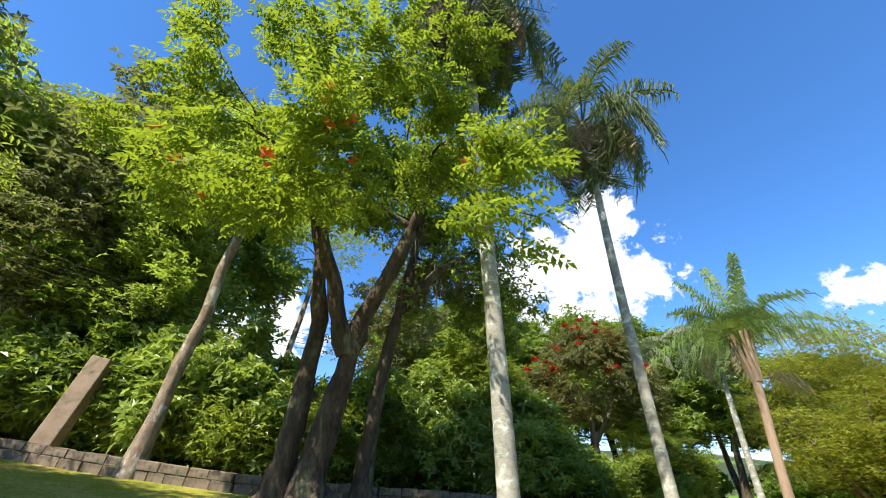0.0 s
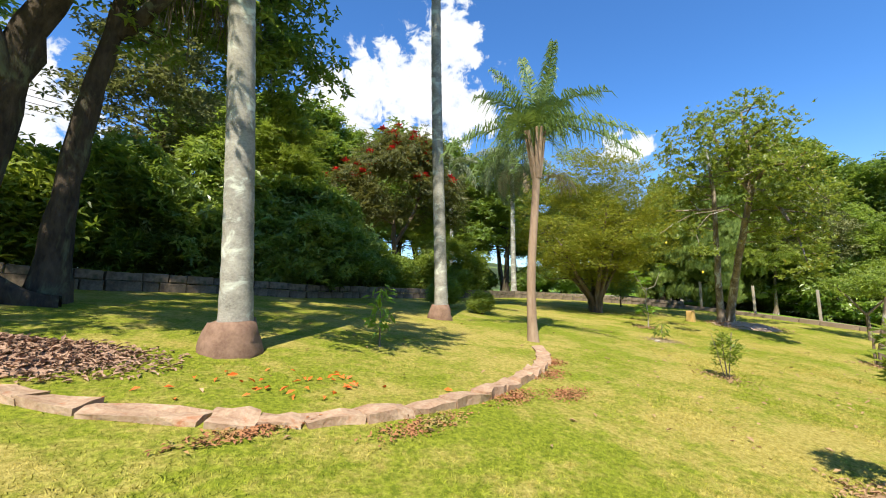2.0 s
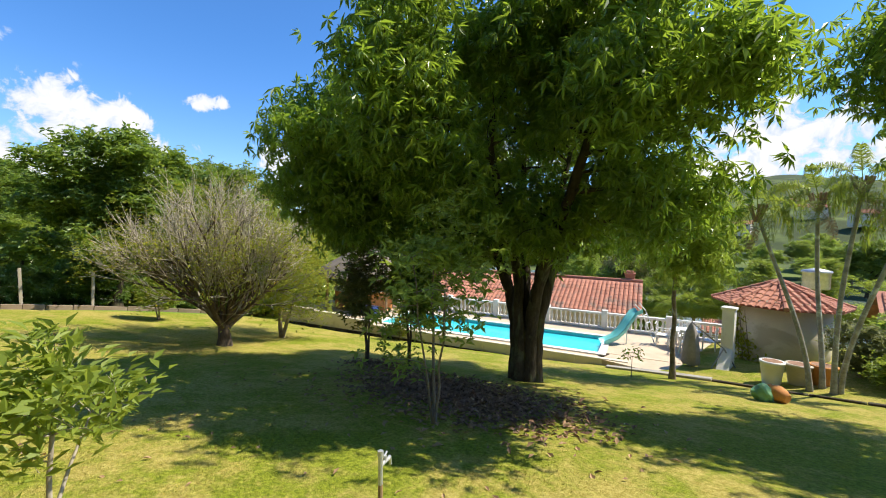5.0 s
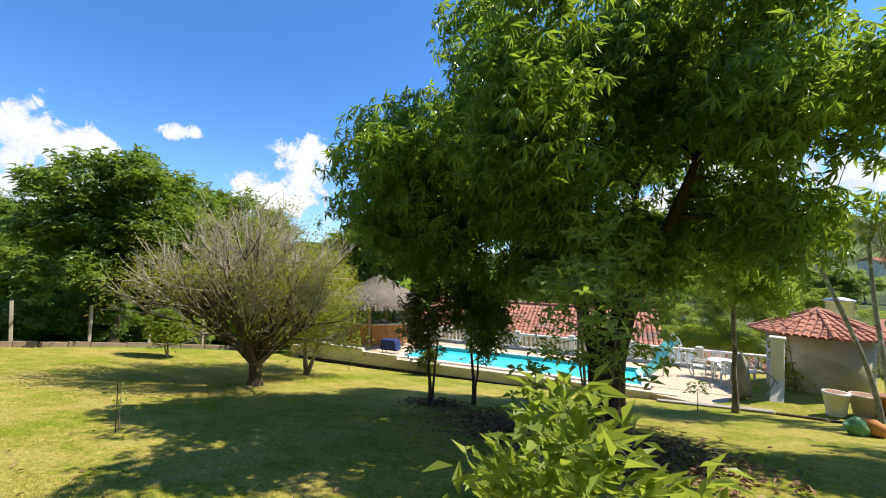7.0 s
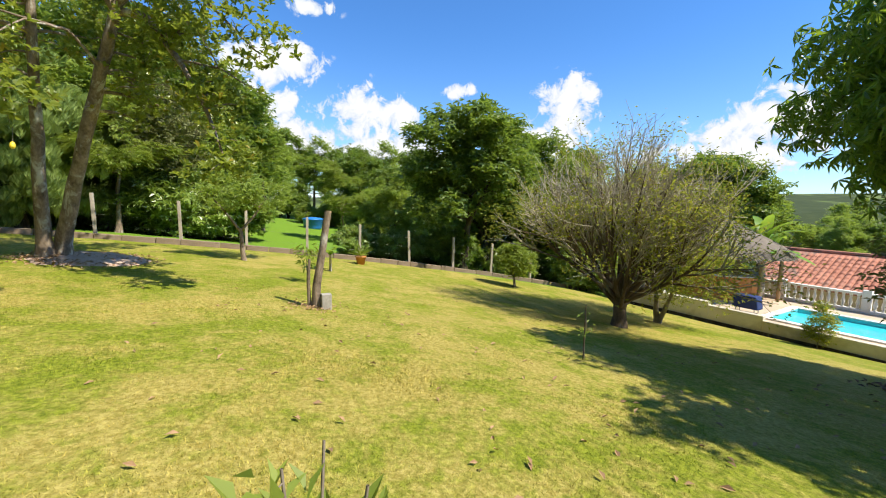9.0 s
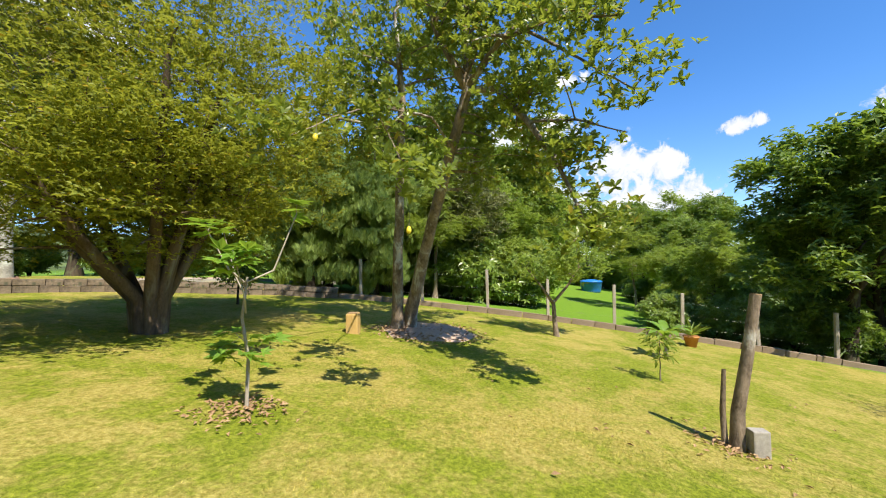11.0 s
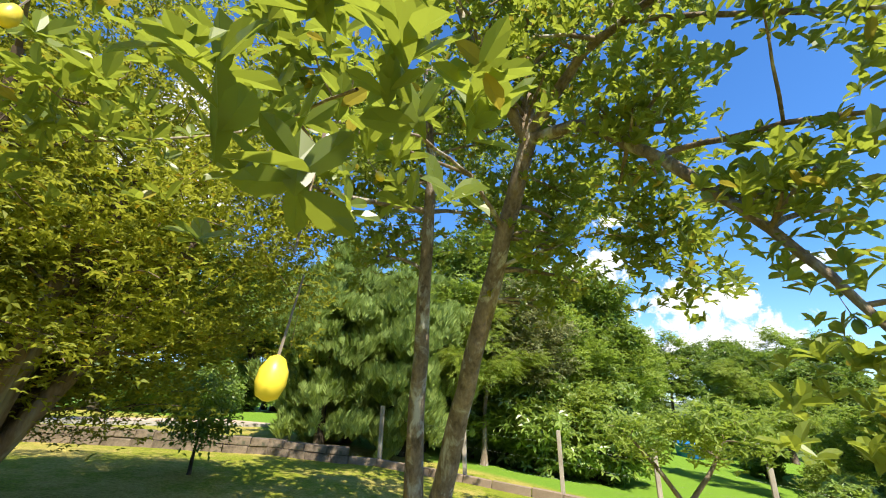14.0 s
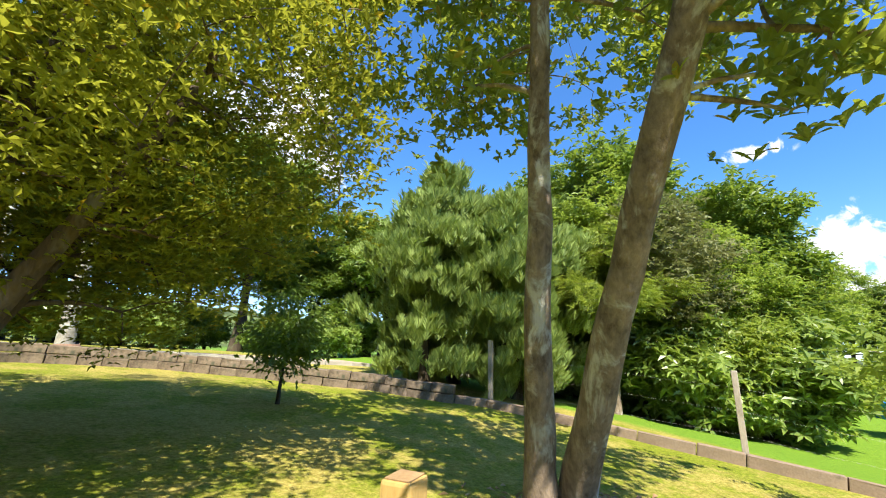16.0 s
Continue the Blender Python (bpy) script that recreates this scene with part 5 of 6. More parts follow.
plant("seedling", foot(10.88, 9.55), "small large-leaved seedling in a ring of dry cuttings", "seedling", [stem(0.4, 0.012, 0.007, (0.02, 0), seed=4)], [(0, 0, 0.34, 0.1, 0.1, 0.18)], 9, 4, 0.08, leaf_one(0.17, 0.06), "twig", "leaf_mid", 104, droop=0.55, twig=0.004, sides=4)
plant("seedling", foot(18.0, 7.3), "slender light-green seedling on the lawn", "seedling", [stem(0.75, 0.012, 0.006, seed=5)], [(0, 0, 0.65, 0.22, 0.22, 0.28)], 18, 6, 0.14, leaf_one(0.16, 0.06), "twig", "leaf_light", 105, droop=0.3, twig=0.004, sides=4)
plant("citrus_tree", foot(21.4, 9.45), "small citrus tree with a pale forked trunk", "tree", [stem(1.0, 0.07, 0.05, (0.05, 0.1), seed=6), ([(0.05, 0.1, 0.9), (0.2, -0.3, 1.4), (0.3, -0.6, 1.9)], [0.045, 0.035, 0.02]), ([(0.05, 0.1, 0.9), (-0.1, 0.4, 1.4), (-0.1, 0.8, 1.9)], [0.045, 0.035, 0.02])],
      [(0.2, 0.7, 2.0, 0.8, 0.7, 0.4), (0.2, -0.5, 2.1, 0.9, 0.8, 0.5)], 50, 16, 0.26, BROAD3, "bark_grey", "leaf_mid", 106, gap=0.35, twig=0.008)
plant("bush", foot(22.9, -0.3), "light-green leafy shrub near the fence", "bush", [stem(0.9, 0.03, 0.015, (0.1, 0), seed=8), stem(0.8, 0.03, 0.015, (-0.1, 0.2), seed=9)], [(0, 0, 1.1, 0.75, 0.75, 0.65)], 80, 16, 0.22, BROAD3, "twig", "leaf_light", 107, twig=0.006, sides=5, gap=0.2)
plant("bush", foot(18.55, 18.1), "upright dark leafy shrub by the boundary", "bush", [stem(1.0, 0.035, 0.02, (0.05, 0), seed=11)], [(0, 0, 1.2, 0.6, 0.6, 0.8)], 100, 18, 0.22, BROAD, "bark_dark", "leaf_deep", 108, twig=0.006, sides=5)
# fig tree with pale bare limbs
FIG = leaf_many(leaf_one(0.14, 0.06, 0.1), [((0, 0, 0), a, 8, s) for a, s in ((0, 1), (42, 0.85), (-42, 0.85), (85, 0.6), (-85, 0.6))])
plant("fig_tree", foot(12.7, 11.5), "young fig tree with pale bare limbs and large lobed leaves", "tree",
      [([(0, 0, -0.1), (0.03, 0, 0.5), (-0.02, 0.03, 0.9), (0.02, 0.0, 1.3)], [0.022, 0.017, 0.015, 0.012]), ([(0, 0.02, 1.25), (-0.12, 0.09, 1.38), (-0.15, 0.18, 1.55), (-0.26, 0.2, 1.75)], [0.011, 0.010, 0.008, 0.006]),
       ([(0.02, 0.0, 1.25), (0.2, -0.16, 1.36), (0.24, -0.26, 1.62), (0.36, -0.32, 1.95)], [0.011, 0.010, 0.008, 0.006]), ([(0, 0, 0.95), (-0.16, -0.16, 1.1), (-0.3, -0.2, 1.45)], [0.009, 0.008, 0.005]), ([(0, 0, 1.1), (0.06, 0.2, 1.3), (0.02, 0.3, 1.7)], [0.009, 0.008, 0.005])],
      [(-0.25, 0.2, 1.8, 0.2, 0.2, 0.1), (0.34, -0.32, 1.98, 0.22, 0.22, 0.12), (-0.3, -0.2, 1.5, 0.18, 0.2, 0.12), (0.1, 0.15, 0.6, 0.25, 0.25, 0.2), (0.02, 0.3, 1.75, 0.15, 0.15, 0.1)], 26, 3, 0.08, FIG, "bark_pale", "leaf_fig", 110, droop=0.1, spread=0.6, twig=0.0035, sides=6, size=(0.9, 1.5))

# ---- woods round the garden ----


def wood_kind(name, label, category, trunks, blobs, n, per, radius, pattern, bark, leaf, seed, **more):
    """One grown plant, kept to be copied."""
    return plant(name, (0, 0, -60), label, category, trunks, blobs, n, per, radius, pattern, bark, leaf, seed, sides=5, **more)[0]


BIG_BROAD = leaf_rosette(4, 0.30, 0.13, 10)
MID_BROAD = leaf_rosette(4, 0.20, 0.09, 10)
FEATHER = leaf_pinnate(0.5, 5, 0.20, 0.06)
NEEDLE = leaf_many(leaf_one(0.30, 0.066, 0.1), [((0, 0.06 * (i // 2), 0.03 * (i // 2)), (-1) ** i * (34 - 3 * i), 12 + 6 * (i % 3), 1 - 0.07 * i) for i in range(7)])
KINDS = {
    "dark": wood_kind("woodland_tree", "broad dark-green leafy tree in the surrounding woods", "tree", [stem(4.5, 0.24, 0.12, (0.3, 0.2), seed=1), ([(0.1, 0, 2.5), (1.2, 0.3, 4.5), (1.8, 0.5, 6)], [0.13, 0.1, 0.05])],
                      [(0, 0, 6.2, 3.4, 3.2, 2.8), (1.5, 0.5, 7.8, 2.2, 2.1, 1.7), (-1.8, 0.3, 5.0, 2.2, 2.0, 1.6), (0.5, -1.6, 4.4, 2.2, 2.0, 1.6)], 360, 20, 0.42, BIG_BROAD, "bark_dark", "leaf_deep", 201, gap=0.15, twig=0.02, puff=(46, 0.95), spread=0.9, droop=0.3, flat=0.9),
    "mid": wood_kind("woodland_tree", "rounded mid-green leafy tree in the surrounding woods", "tree", [stem(3.6, 0.2, 0.1, (-0.2, 0.3), seed=2)],
                     [(0, 0, 5.0, 2.8, 2.7, 2.4), (-1.0, 0.6, 6.6, 1.9, 1.8, 1.4), (1.4, 0, 4.0, 2.0, 1.8, 1.5)], 330, 20, 0.38, MID_BROAD, "bark_brown", "leaf_mid", 202, gap=0.2, twig=0.018, puff=(36, 0.85), spread=0.75, droop=0.2),
    "light": wood_kind("woodland_tree", "feathery light-green tree in the surrounding woods", "tree", [stem(4.0, 0.16, 0.08, (0.4, 0), seed=3)],
                       [(0, 0, 5.5, 2.6, 2.5, 2.0), (0.8, 0.4, 7.2, 1.7, 1.6, 1.3), (-1.3, 0, 4.2, 1.8, 1.7, 1.2)], 240, 16, 0.42, FEATHER, "bark_grey", "leaf_light", 203, gap=0.25, twig=0.018, puff=(30, 0.85), spread=0.7, flat=0.45, droop=0.1),
    "grey": wood_kind("woodland_tree", "thin grey-green half-bare tree in the surrounding woods", "tree", [stem(4.6, 0.15, 0.07, (0.3, 0.2), seed=4)],
                      [(0, 0, 5.6, 2.2, 2.1, 2.6), (0.6, 0, 7.6, 1.4, 1.4, 1.4)], 190, 16, 0.5, MID_BROAD, "bark_grey", "leaf_grey", 204, gap=0.35, twig=0.014),
    "bush": wood_kind("woodland_bush", "thick leafy green bush at the wood's edge", "bush", [stem(1.0, 0.06, 0.03, (0.3 * math.cos(i * 2), 0.3 * math.sin(i * 2)), seed=i) for i in range(4)],
                      [(0, 0, 1.4, 1.5, 1.4, 1.2), (0.6, 0.3, 2.2, 1.0, 1.0, 0.8), (-0.7, -0.4, 0.9, 1.1, 1.0, 0.8)], 190, 17, 0.32, leaf_rosette(5, 0.28, 0.12, 10), "bark_dark", "leaf_hedge", 205, gap=0.25, puff=(22, 0.6), droop=0.35),
    "bush2": wood_kind("woodland_bush", "loose light-green leafy bush at the wood's edge", "bush", [stem(0.9, 0.05, 0.025, (0.3 * math.cos(i * 2.2), 0.3 * math.sin(i * 2.2)), seed=i) for i in range(4)],
                       [(0, 0, 1.2, 1.3, 1.3, 1.0), (0.5, -0.4, 1.8, 0.9, 0.9, 0.7)], 140, 20, 0.4, leaf_rosette(4, 0.18, 0.075, 15), "twig", "leaf_light", 206, gap=0.35),
    "bush3": wood_kind("woodland_bush", "dense deep-green shrub at the wood's edge", "bush", [stem(1.0, 0.06, 0.03, (0.3 * math.cos(i * 2.4), 0.3 * math.sin(i * 2.4)), seed=i) for i in range(4)],
                       [(0, 0, 1.3, 1.4, 1.3, 1.1), (-0.5, 0.4, 2.0, 1.0, 0.9, 0.8)], 190, 17, 0.32, leaf_rosette(5, 0.26, 0.10, 20), "bark_dark", "leaf_deep", 207, gap=0.25, puff=(22, 0.55)),
    "conifer": wood_kind("conifer", "dense blue-green conifer by the boundary corner", "tree", [stem(5.2, 0.16, 0.05, (0.1, 0), seed=5)],
                         [(0, 0, 0.9, 2.0, 2.0, 0.7), (0, 0, 2.2, 2.3, 2.2, 1.7), (0.2, 0, 3.8, 1.8, 1.7, 1.5), (0.1, 0, 5.2, 1.1, 1.1, 1.2), (-0.9, 0.3, 3.0, 1.5, 1.4, 1.4)], 500, 20, 0.26, NEEDLE, "bark_dark", "leaf_conifer", 208, droop=-0.95, spread=0.6, gap=0.1, puff=(60, 0.62)),
}


def grow(kind, x, y, scale=1.0, tall=1.0, turn=None, sink=0.0, group="woods round the garden"):
    m = pose(x, y, land(x, y) - sink, 0, 0, random.uniform(0, 360) if turn is None else turn)
    ob = copy_thing(KINDS[kind], m)
    ob.scale = (scale, scale, scale * tall)
    tagged(ob, group=group)
    return ob


random.seed(7)
# thick hedge of bushes and trees behind the stone wall
for i in range(34):
    t = i / 33
    x = -14 + 17 * t
    y = (13.3 if x < -8 else 12.6 if x < -5 else 12.6 + (x + 5) * 0.55) + random.uniform(0.2, 2.2)
    grow(random.choice(("bush", "bush3", "bush", "bush2")), x, y, random.uniform(0.8, 1.35), random.uniform(0.9, 1.4))
# the light and grey trees at y < 4 are unseen, added to shade the left lawn
for x, y, k, s in [(-15, 14, "mid", 1.3), (-12, 15, "mid", 1.2), (-14.5, 12.6, "grey", 1.1), (-2.5, 19, "grey", 1.1), (0.5, 19.5, "mid", 0.9), (1.4, 18.2, "light", 0.7), (-12.6, 3.6, "light", 1.2), (-9.6, 2.6, "grey", 1.1),
                   (-18, 17, "dark", 1.6), (0, 27, "grey", 1.2), (-16, 24, "dark", 1.7), (-13, 14.5, "grey", 1.9), (-18, 11, "mid", 1.7)]:
    grow(k, x, y, s)
for x, y, k, s in [(3.3, 15.9, "bush3", 0.9), (2.4, 15.3, "bush", 0.8), (5.0, 18.2, "bush3", 0.9), (6.3, 18.9, "bush2", 0.8), (8.2, 20.6, "bush2", 0.9), (9.3, 19.2, "bush2", 0.55), (11.5, 23, "bush2", 1.0), (10.2, 22.6, "light", 0.55), (7.0, 14.8, "bush2", 0.42), (7.6, 13.3, "bush2", 0.3)]:
    grow(k, x, y, s)
# beyond the road
for i in range(30):
    x = -2 + 2.1 * i + random.uniform(-0.8, 0.8)
    y = 45 + 0.06 * i * random.uniform(0, 1) + random.uniform(-2, 4) - max(0, x - 25) * 0.35
    grow(random.choice(("dark", "mid", "light", "mid", "dark")), x, y, random.uniform(1.35, 2.0) if x < 32 else random.uniform(0.95, 1.4))
    grow(random.choice(("bush", "bush3")), x + 1, y - 3, random.uniform(0.9, 1.3))
# corner with conifers, and the wood beyond the fence
for x, y, k, s in [(29.6, 19.4, "bush3", 1.2), (31.0, 18.6, "bush", 1.1), (32.6, 18.0, "bush3", 1.2), (34.2, 16.8, "bush", 1.2), (35.6, 15.4, "bush3", 1.1), (32.0, 20.5, "bush", 1.3), (34.0, 19.0, "mid", 0.9), (23.6, 19.6, "conifer", 0.95), (25.4, 17.6, "conifer", 0.95), (25.8, 20.4, "conifer", 1.2), (27.8, 18.4, "conifer", 1.1), (27.4, 15.6, "light", 0.7), (29.0, 14.2, "grey", 0.8), (30, 17, "mid", 1.0), (31.5, 13.0, "mid", 0.75),
                   (34.5, 14.5, "dark", 1.0), (38, 12, "mid", 0.9), (36.5, 6.4, "light", 0.6), (40, 15, "dark", 1.1), (41, 4.0, "mid", 0.6), (46, 13, "mid", 0.9), (33, 19, "dark", 1.2), (36, 22, "mid", 1.3),
                   (44, 2, "dark", 0.7), (47, -2, "mid", 0.8), (39, -2.5, "light", 0.6), (50, 5, "dark", 0.8), (37, -5.5, "mid", 0.75), (35, -8, "dark", 0.7), (40, -9, "mid", 0.8), (46, -11, "dark", 1.0)]:
    grow(k, x, y, s)
for i in range(26):
    by = -9 + 25 * i / 25 + random.uniform(-1, 1)
    bx = random.uniform(34, 46) if abs(by - 8.8) > 2.2 else random.uniform(48, 52)
    grow(random.choice(("bush", "bush2", "bush3")), bx, by, random.uniform(0.5, 0.9))
for i in range(13):
    t = i / 29
    grow(random.choice(("bush", "bush3", "bush3", "bush2")), 29.5 + 5.5 * t + random.uniform(-0.8, 0.8), 15.5 - 7.5 * t + random.uniform(-0.6, 0.6), random.uniform(0.7, 1.2), random.uniform(0.8, 1.2))
for i in range(16):
    grow(random.choice(("bush3", "bush", "bush3")), 28.2 + random.uniform(-0.6, 2.4), 6.0 - 13.0 * i / 15, random.uniform(0.45, 0.8))
for x, y, k, s in [(58, 2, "mid", 1.2), (60, 6, "dark", 1.0), (59, 10, "mid", 1.1), (61, 14, "dark", 1.1), (57, 17, "light", 1.2), (64, -2, "dark", 1.2), (56, 12.5, "bush3", 1.3), (55, 7.0, "bush", 1.2), (57, 4.5, "bush3", 1.4)]:
    grow(k, x, y, s)
# big dark tree at the fence, with a second crown behind
grow("dark", 27.7, 0.5, 0.9, 0.95, 200)
grow("dark", 30.4, -1.8, 0.85, 0.9, 60)
grow("mid", 31.3, 3.8, 0.6, 0.95)
# below the terrace and along the valley
for i in range(24):
    u, w = random.uniform(14, 34), random.uniform(-1, 22)
    x, y = pool_xy(u, w)
    grow(random.choice(("mid", "light", "bush", "dark", "bush2")), x, y, random.uniform(0.6, 1.1))
for i in range(46):
    u, w = random.uniform(-24, 30), random.uniform(17, 44)
    x, y = pool_xy(u, w)
    grow(random.choice(("bush", "bush2", "light", "bush3")), x, y, random.uniform(0.5, 1.0))
for i in range(90):
    a, r = radians(random.uniform(95, 235)), random.uniform(125, 240)
    grow(random.choice(("dark", "mid", "light", "mid")), 10 + r * math.sin(a), r * math.cos(a), random.uniform(1.2, 2.2), 0.8, None, 0.5, "far woods")
for i in range(44):
    a, r = radians(random.uniform(112, 168)), random.uniform(58, 120)
    grow(random.choice(("dark", "mid", "light", "mid", "grey")), 8 + r * math.sin(a), 4 + r * math.cos(a), random.uniform(1.0, 1.7), 0.9, None, 0.3, "far woods")
for k in KINDS.values():
    for o in list(k.children_recursive):
        bpy.data.objects.remove(o)
    bpy.data.objects.remove(k)

lake = raw_mesh("water", [(-160, -46, -10.4), (180, -46, -10.4), (180, -118, -10.4), (-160, -118, -10.4)], [(0, 3, 2, 1)], "lake_water")
tagged(new("water", lake), "still grey-green lake in the valley", "water", kind="structure")

# ---- stone edging of the palm bed ----
EDGE = [(-0.6, 6.03), (0.15, 5.66), (0.96, 5.42), (1.63, 5.32), (2.53, 5.5), (3.5, 5.87), (4.6, 6.6), (5.35, 7.25), (5.85, 7.9), (6.2, 8.55)]


def build_edging():
    e = tagged(new("stone_edging"), "curved edging of rough reddish and pale stones round the palm bed", "edging", kind="structure")
    rng = random.Random(12)
    for (x0, y0), (x1, y1) in zip(EDGE, EDGE[1:]):
        d = math.hypot(x1 - x0, y1 - y0)
        n = max(1, round(d / rng.uniform(0.38, 0.75)))
        for i in range(n):
            t = (i + 0.5) / n
            x, y = x0 + (x1 - x0) * t, y0 + (y1 - y0) * t
            l = d / n * rng.uniform(0.9, 1.02)
            bm = bmesh.new()
            box(bm, (l * 1.04, rng.uniform(0.2, 0.3), rng.uniform(0.24, 0.30)))
            bmesh.ops.subdivide_edges(bm, edges=bm.edges, cuts=2, use_grid_fill=True)
            for v in bm.verts:
                v.co.z *= 1 - 0.06 * (abs(v.co.x) / (l / 2)) ** 4
                v.co += 0.05 * Vector((noise.noise(v.co * 5 + Vector((x, y, i))), noise.noise(v.co * 5 + Vector((y, x, 7))), noise.noise(v.co * 5 + Vector((i, x, y)))))
            ob = part("stone", bm, "edging_stone", e)
            ob.matrix_basis = pose(x, y, land(x, y) - rng.uniform(0.07, 0.10), rng.uniform(-4, 4), -math.degrees(math.atan2(land(x1, y1) - land(x0, y0), d)) + rng.uniform(-1.5, 1.5), math.degrees(math.atan2(y1 - y0, x1 - x0)) + rng.uniform(-3, 3))


build_edging()

# ---- garden things ----


def build_tap():
    x, y, z = foot(5.55, 1.62)
    e = base("garden_tap", (x, y, z), "garden tap on a short standpipe in the lawn", "tap")
    part("standpipe", rod(bmesh.new(), (0, 0, -0.1), (0.015, 0, 0.40), 0.019, 0.017, 10), "wood_plain", e, "brown-stained lower pipe")
    part("riser", rod(bmesh.new(), (0.015, 0, 0.40), (0.02, 0, 0.60), 0.017, 0.017, 10), "galvanised", e)
    bm = rod(bmesh.new(), (0.02, 0, 0.53), (0.06, -0.11, 0.53), 0.015, 0.013, 10)
    rod(bm, (0.06, -0.11, 0.54), (0.066, -0.125, 0.475), 0.013, 0.011, 10)
    rod(bm, (0.04, -0.055, 0.53), (0.04, -0.055, 0.575), 0.011, 0.011, 10)
    part("spout", bm, "galvanised", e)
    part("handle", rod(bmesh.new(), (0.02, -0.03, 0.58), (0.062, -0.085, 0.58), 0.008, 0.008, 8), "galvanised", e)
    part("cap", rod(bmesh.new(), (0.02, 0, 0.60), (0.02, 0, 0.635), 0.022, 0.02, 10), "galvanised", e)


build_tap()


def build_stump():
    x, y, z = foot(15.0, 6.9)
    v, f = tubes([([(0, 0, -0.1), (0.02, -0.02, 0.4), (0.02, -0.12, 1.0), (0.04, -0.22, 1.68)], [0.085, 0.07, 0.062, 0.057]), ([(0.04, 0.1, -0.1), (0.03, 0.12, 0.4), (0.02, 0.10, 0.85)], [0.035, 0.03, 0.022])], 10)
    e = base("dead_stump", (x, y, z), "bare sawn-off grey tree stump leaning on the lawn", "stump")
    attach("trunk", raw_mesh("trunk", v, f, "bark_grey", True), e)
    part("cut_face", rod(bmesh.new(), (0.04, -0.22, 1.66), (0.042, -0.222, 1.688), 0.056, 0.054, 12), "wood_plain", e, "sawn top")
    b = tagged(new("concrete_block", mesh_of("concrete_block", box(bmesh.new(), (0.14, 0.17, 0.32), pose(0, 0, 0.11), 0.015), "concrete")), "pale concrete block at the foot of the stump", "block")
    b.matrix_basis = pose(14.95, 6.72, land(14.95, 6.72), 0, 0, 15)


build_stump()

bx, by, bz = foot(17.25, 13.3)
e = base("wooden_block", (bx, by, bz), "short ochre wooden stump used as a seat", "stump", "", 20)
part("body", box(bmesh.new(), (0.30, 0.26, 0.52), pose(0, 0, 0.16), 0.03), "wood_ochre", e)
part("cut_face", box(bmesh.new(), (0.25, 0.21, 0.012), pose(0, 0, 0.427), 0.004), "wood_plain", e, "sawn top")

e = base("marker_rod", foot(12.75, 3.05), "thin iron rod with a small plant tag in the grass", "rod")
part("rod", rod(bmesh.new(), (0, 0, -0.1), (0.01, 0, 0.8), 0.008, 0.008, 6), "bark_dark", e)
plant("seedling", foot(12.8, 3.0), "spindly seedling tied to a thin rod", "seedling", [stem(0.6, 0.006, 0.004, seed=6)], [(0, 0, 0.5, 0.07, 0.07, 0.3)], 8, 3, 0.05, leaf_one(0.07, 0.03), "twig", "leaf_mid", 120, twig=0.003, sides=4)


def litter(name, x, y, rx, ry, n, size, mat, label, seed, mound=0.0, category="litter", turn=0.0):
    """Loose leaves or chips in a patch on the ground."""
    rng = np.random.default_rng(seed)
    d = rng.normal(0, 0.45, (n, 2))
    d = d[np.hypot(d[:, 0], d[:, 1]) < 1.2]
    c, s = math.cos(radians(turn)), math.sin(radians(turn))
    px, py = x + d[:, 0] * rx * c - d[:, 1] * ry * s, y + d[:, 0] * rx * s + d[:, 1] * ry * c
    rr = np.hypot(d[:, 0], d[:, 1])
    pz = np.array([land(a, b) for a, b in zip(px, py)]) + 0.02 + mound * np.clip(1 - rr, 0, 1) * rng.uniform(0.5, 1.0, len(px))
    v, f = scatter(leaf_one(size, size * 0.42, 0.3), np.stack([px, py, pz], -1), rng, None, 0.0, 0.7)
    return tagged(new(name, raw_mesh(name, v, f, mat)), label, category, kind="stuff")


def mound(name, x, y, rx, ry, h, mat, label, seed, category="mound"):
    n, vs, fs = 28, [], []
    for i in range(9):
        for j in range(n):
            t, th = i / 8, 2 * math.pi * j / n
            k = 1 + 0.18 * noise.noise(Vector((math.cos(th) * 2, math.sin(th) * 2, seed)))
            px, py = x + rx * k * t * math.cos(th), y + ry * k * t * math.sin(th)
            vs.append((px, py, land(px, py) - 0.03 + (h + 0.03) * (1 - t ** 2) * (1 + 0.3 * noise.noise(Vector((px * 4, py * 4, seed))))))
    for i in range(8):
        for j in range(n):
            a, b = i * n + j, i * n + (j + 1) % n
            fs.append((a, a + n, b + n, b))
    return tagged(new(name, raw_mesh(name, vs, fs, mat, True)), label, category)


mound("mulch", -1.1, 6.9, 1.25, 0.58, 0.15, "bark_chip", "flat heap of red-brown bark mulch on the grass", 3, "heap")
litter("bark_chips", -1.1, 6.9, 1.45, 0.72, 6500, 0.075, "bark_chip", "red-brown bark chips on the heap", 31, 0.2)
for x, y, rx, ry, k in [(2.6, 5.2, 0.6, 0.16, 11), (3.9, 5.85, 0.5, 0.2, 12), (5.0, 6.7, 0.5, 0.22, 13), (1.2, 5.15, 0.5, 0.12, 14), (5.6, 7.35, 0.4, 0.2, 15), (4.7, 5.9, 0.4, 0.2, 16)]:
    litter("bare_soil", x, y, rx, ry, 420, 0.045, "red_soil", "crumbs of bare red soil along the stone edging", k, 0.0, "soil", 25)
mound("mulch_ring", 5.8, 3.25, 0.5, 0.5, 0.05, "brown_leaf", "ring of dry leaf mulch round the sapling", 5, "mulch")
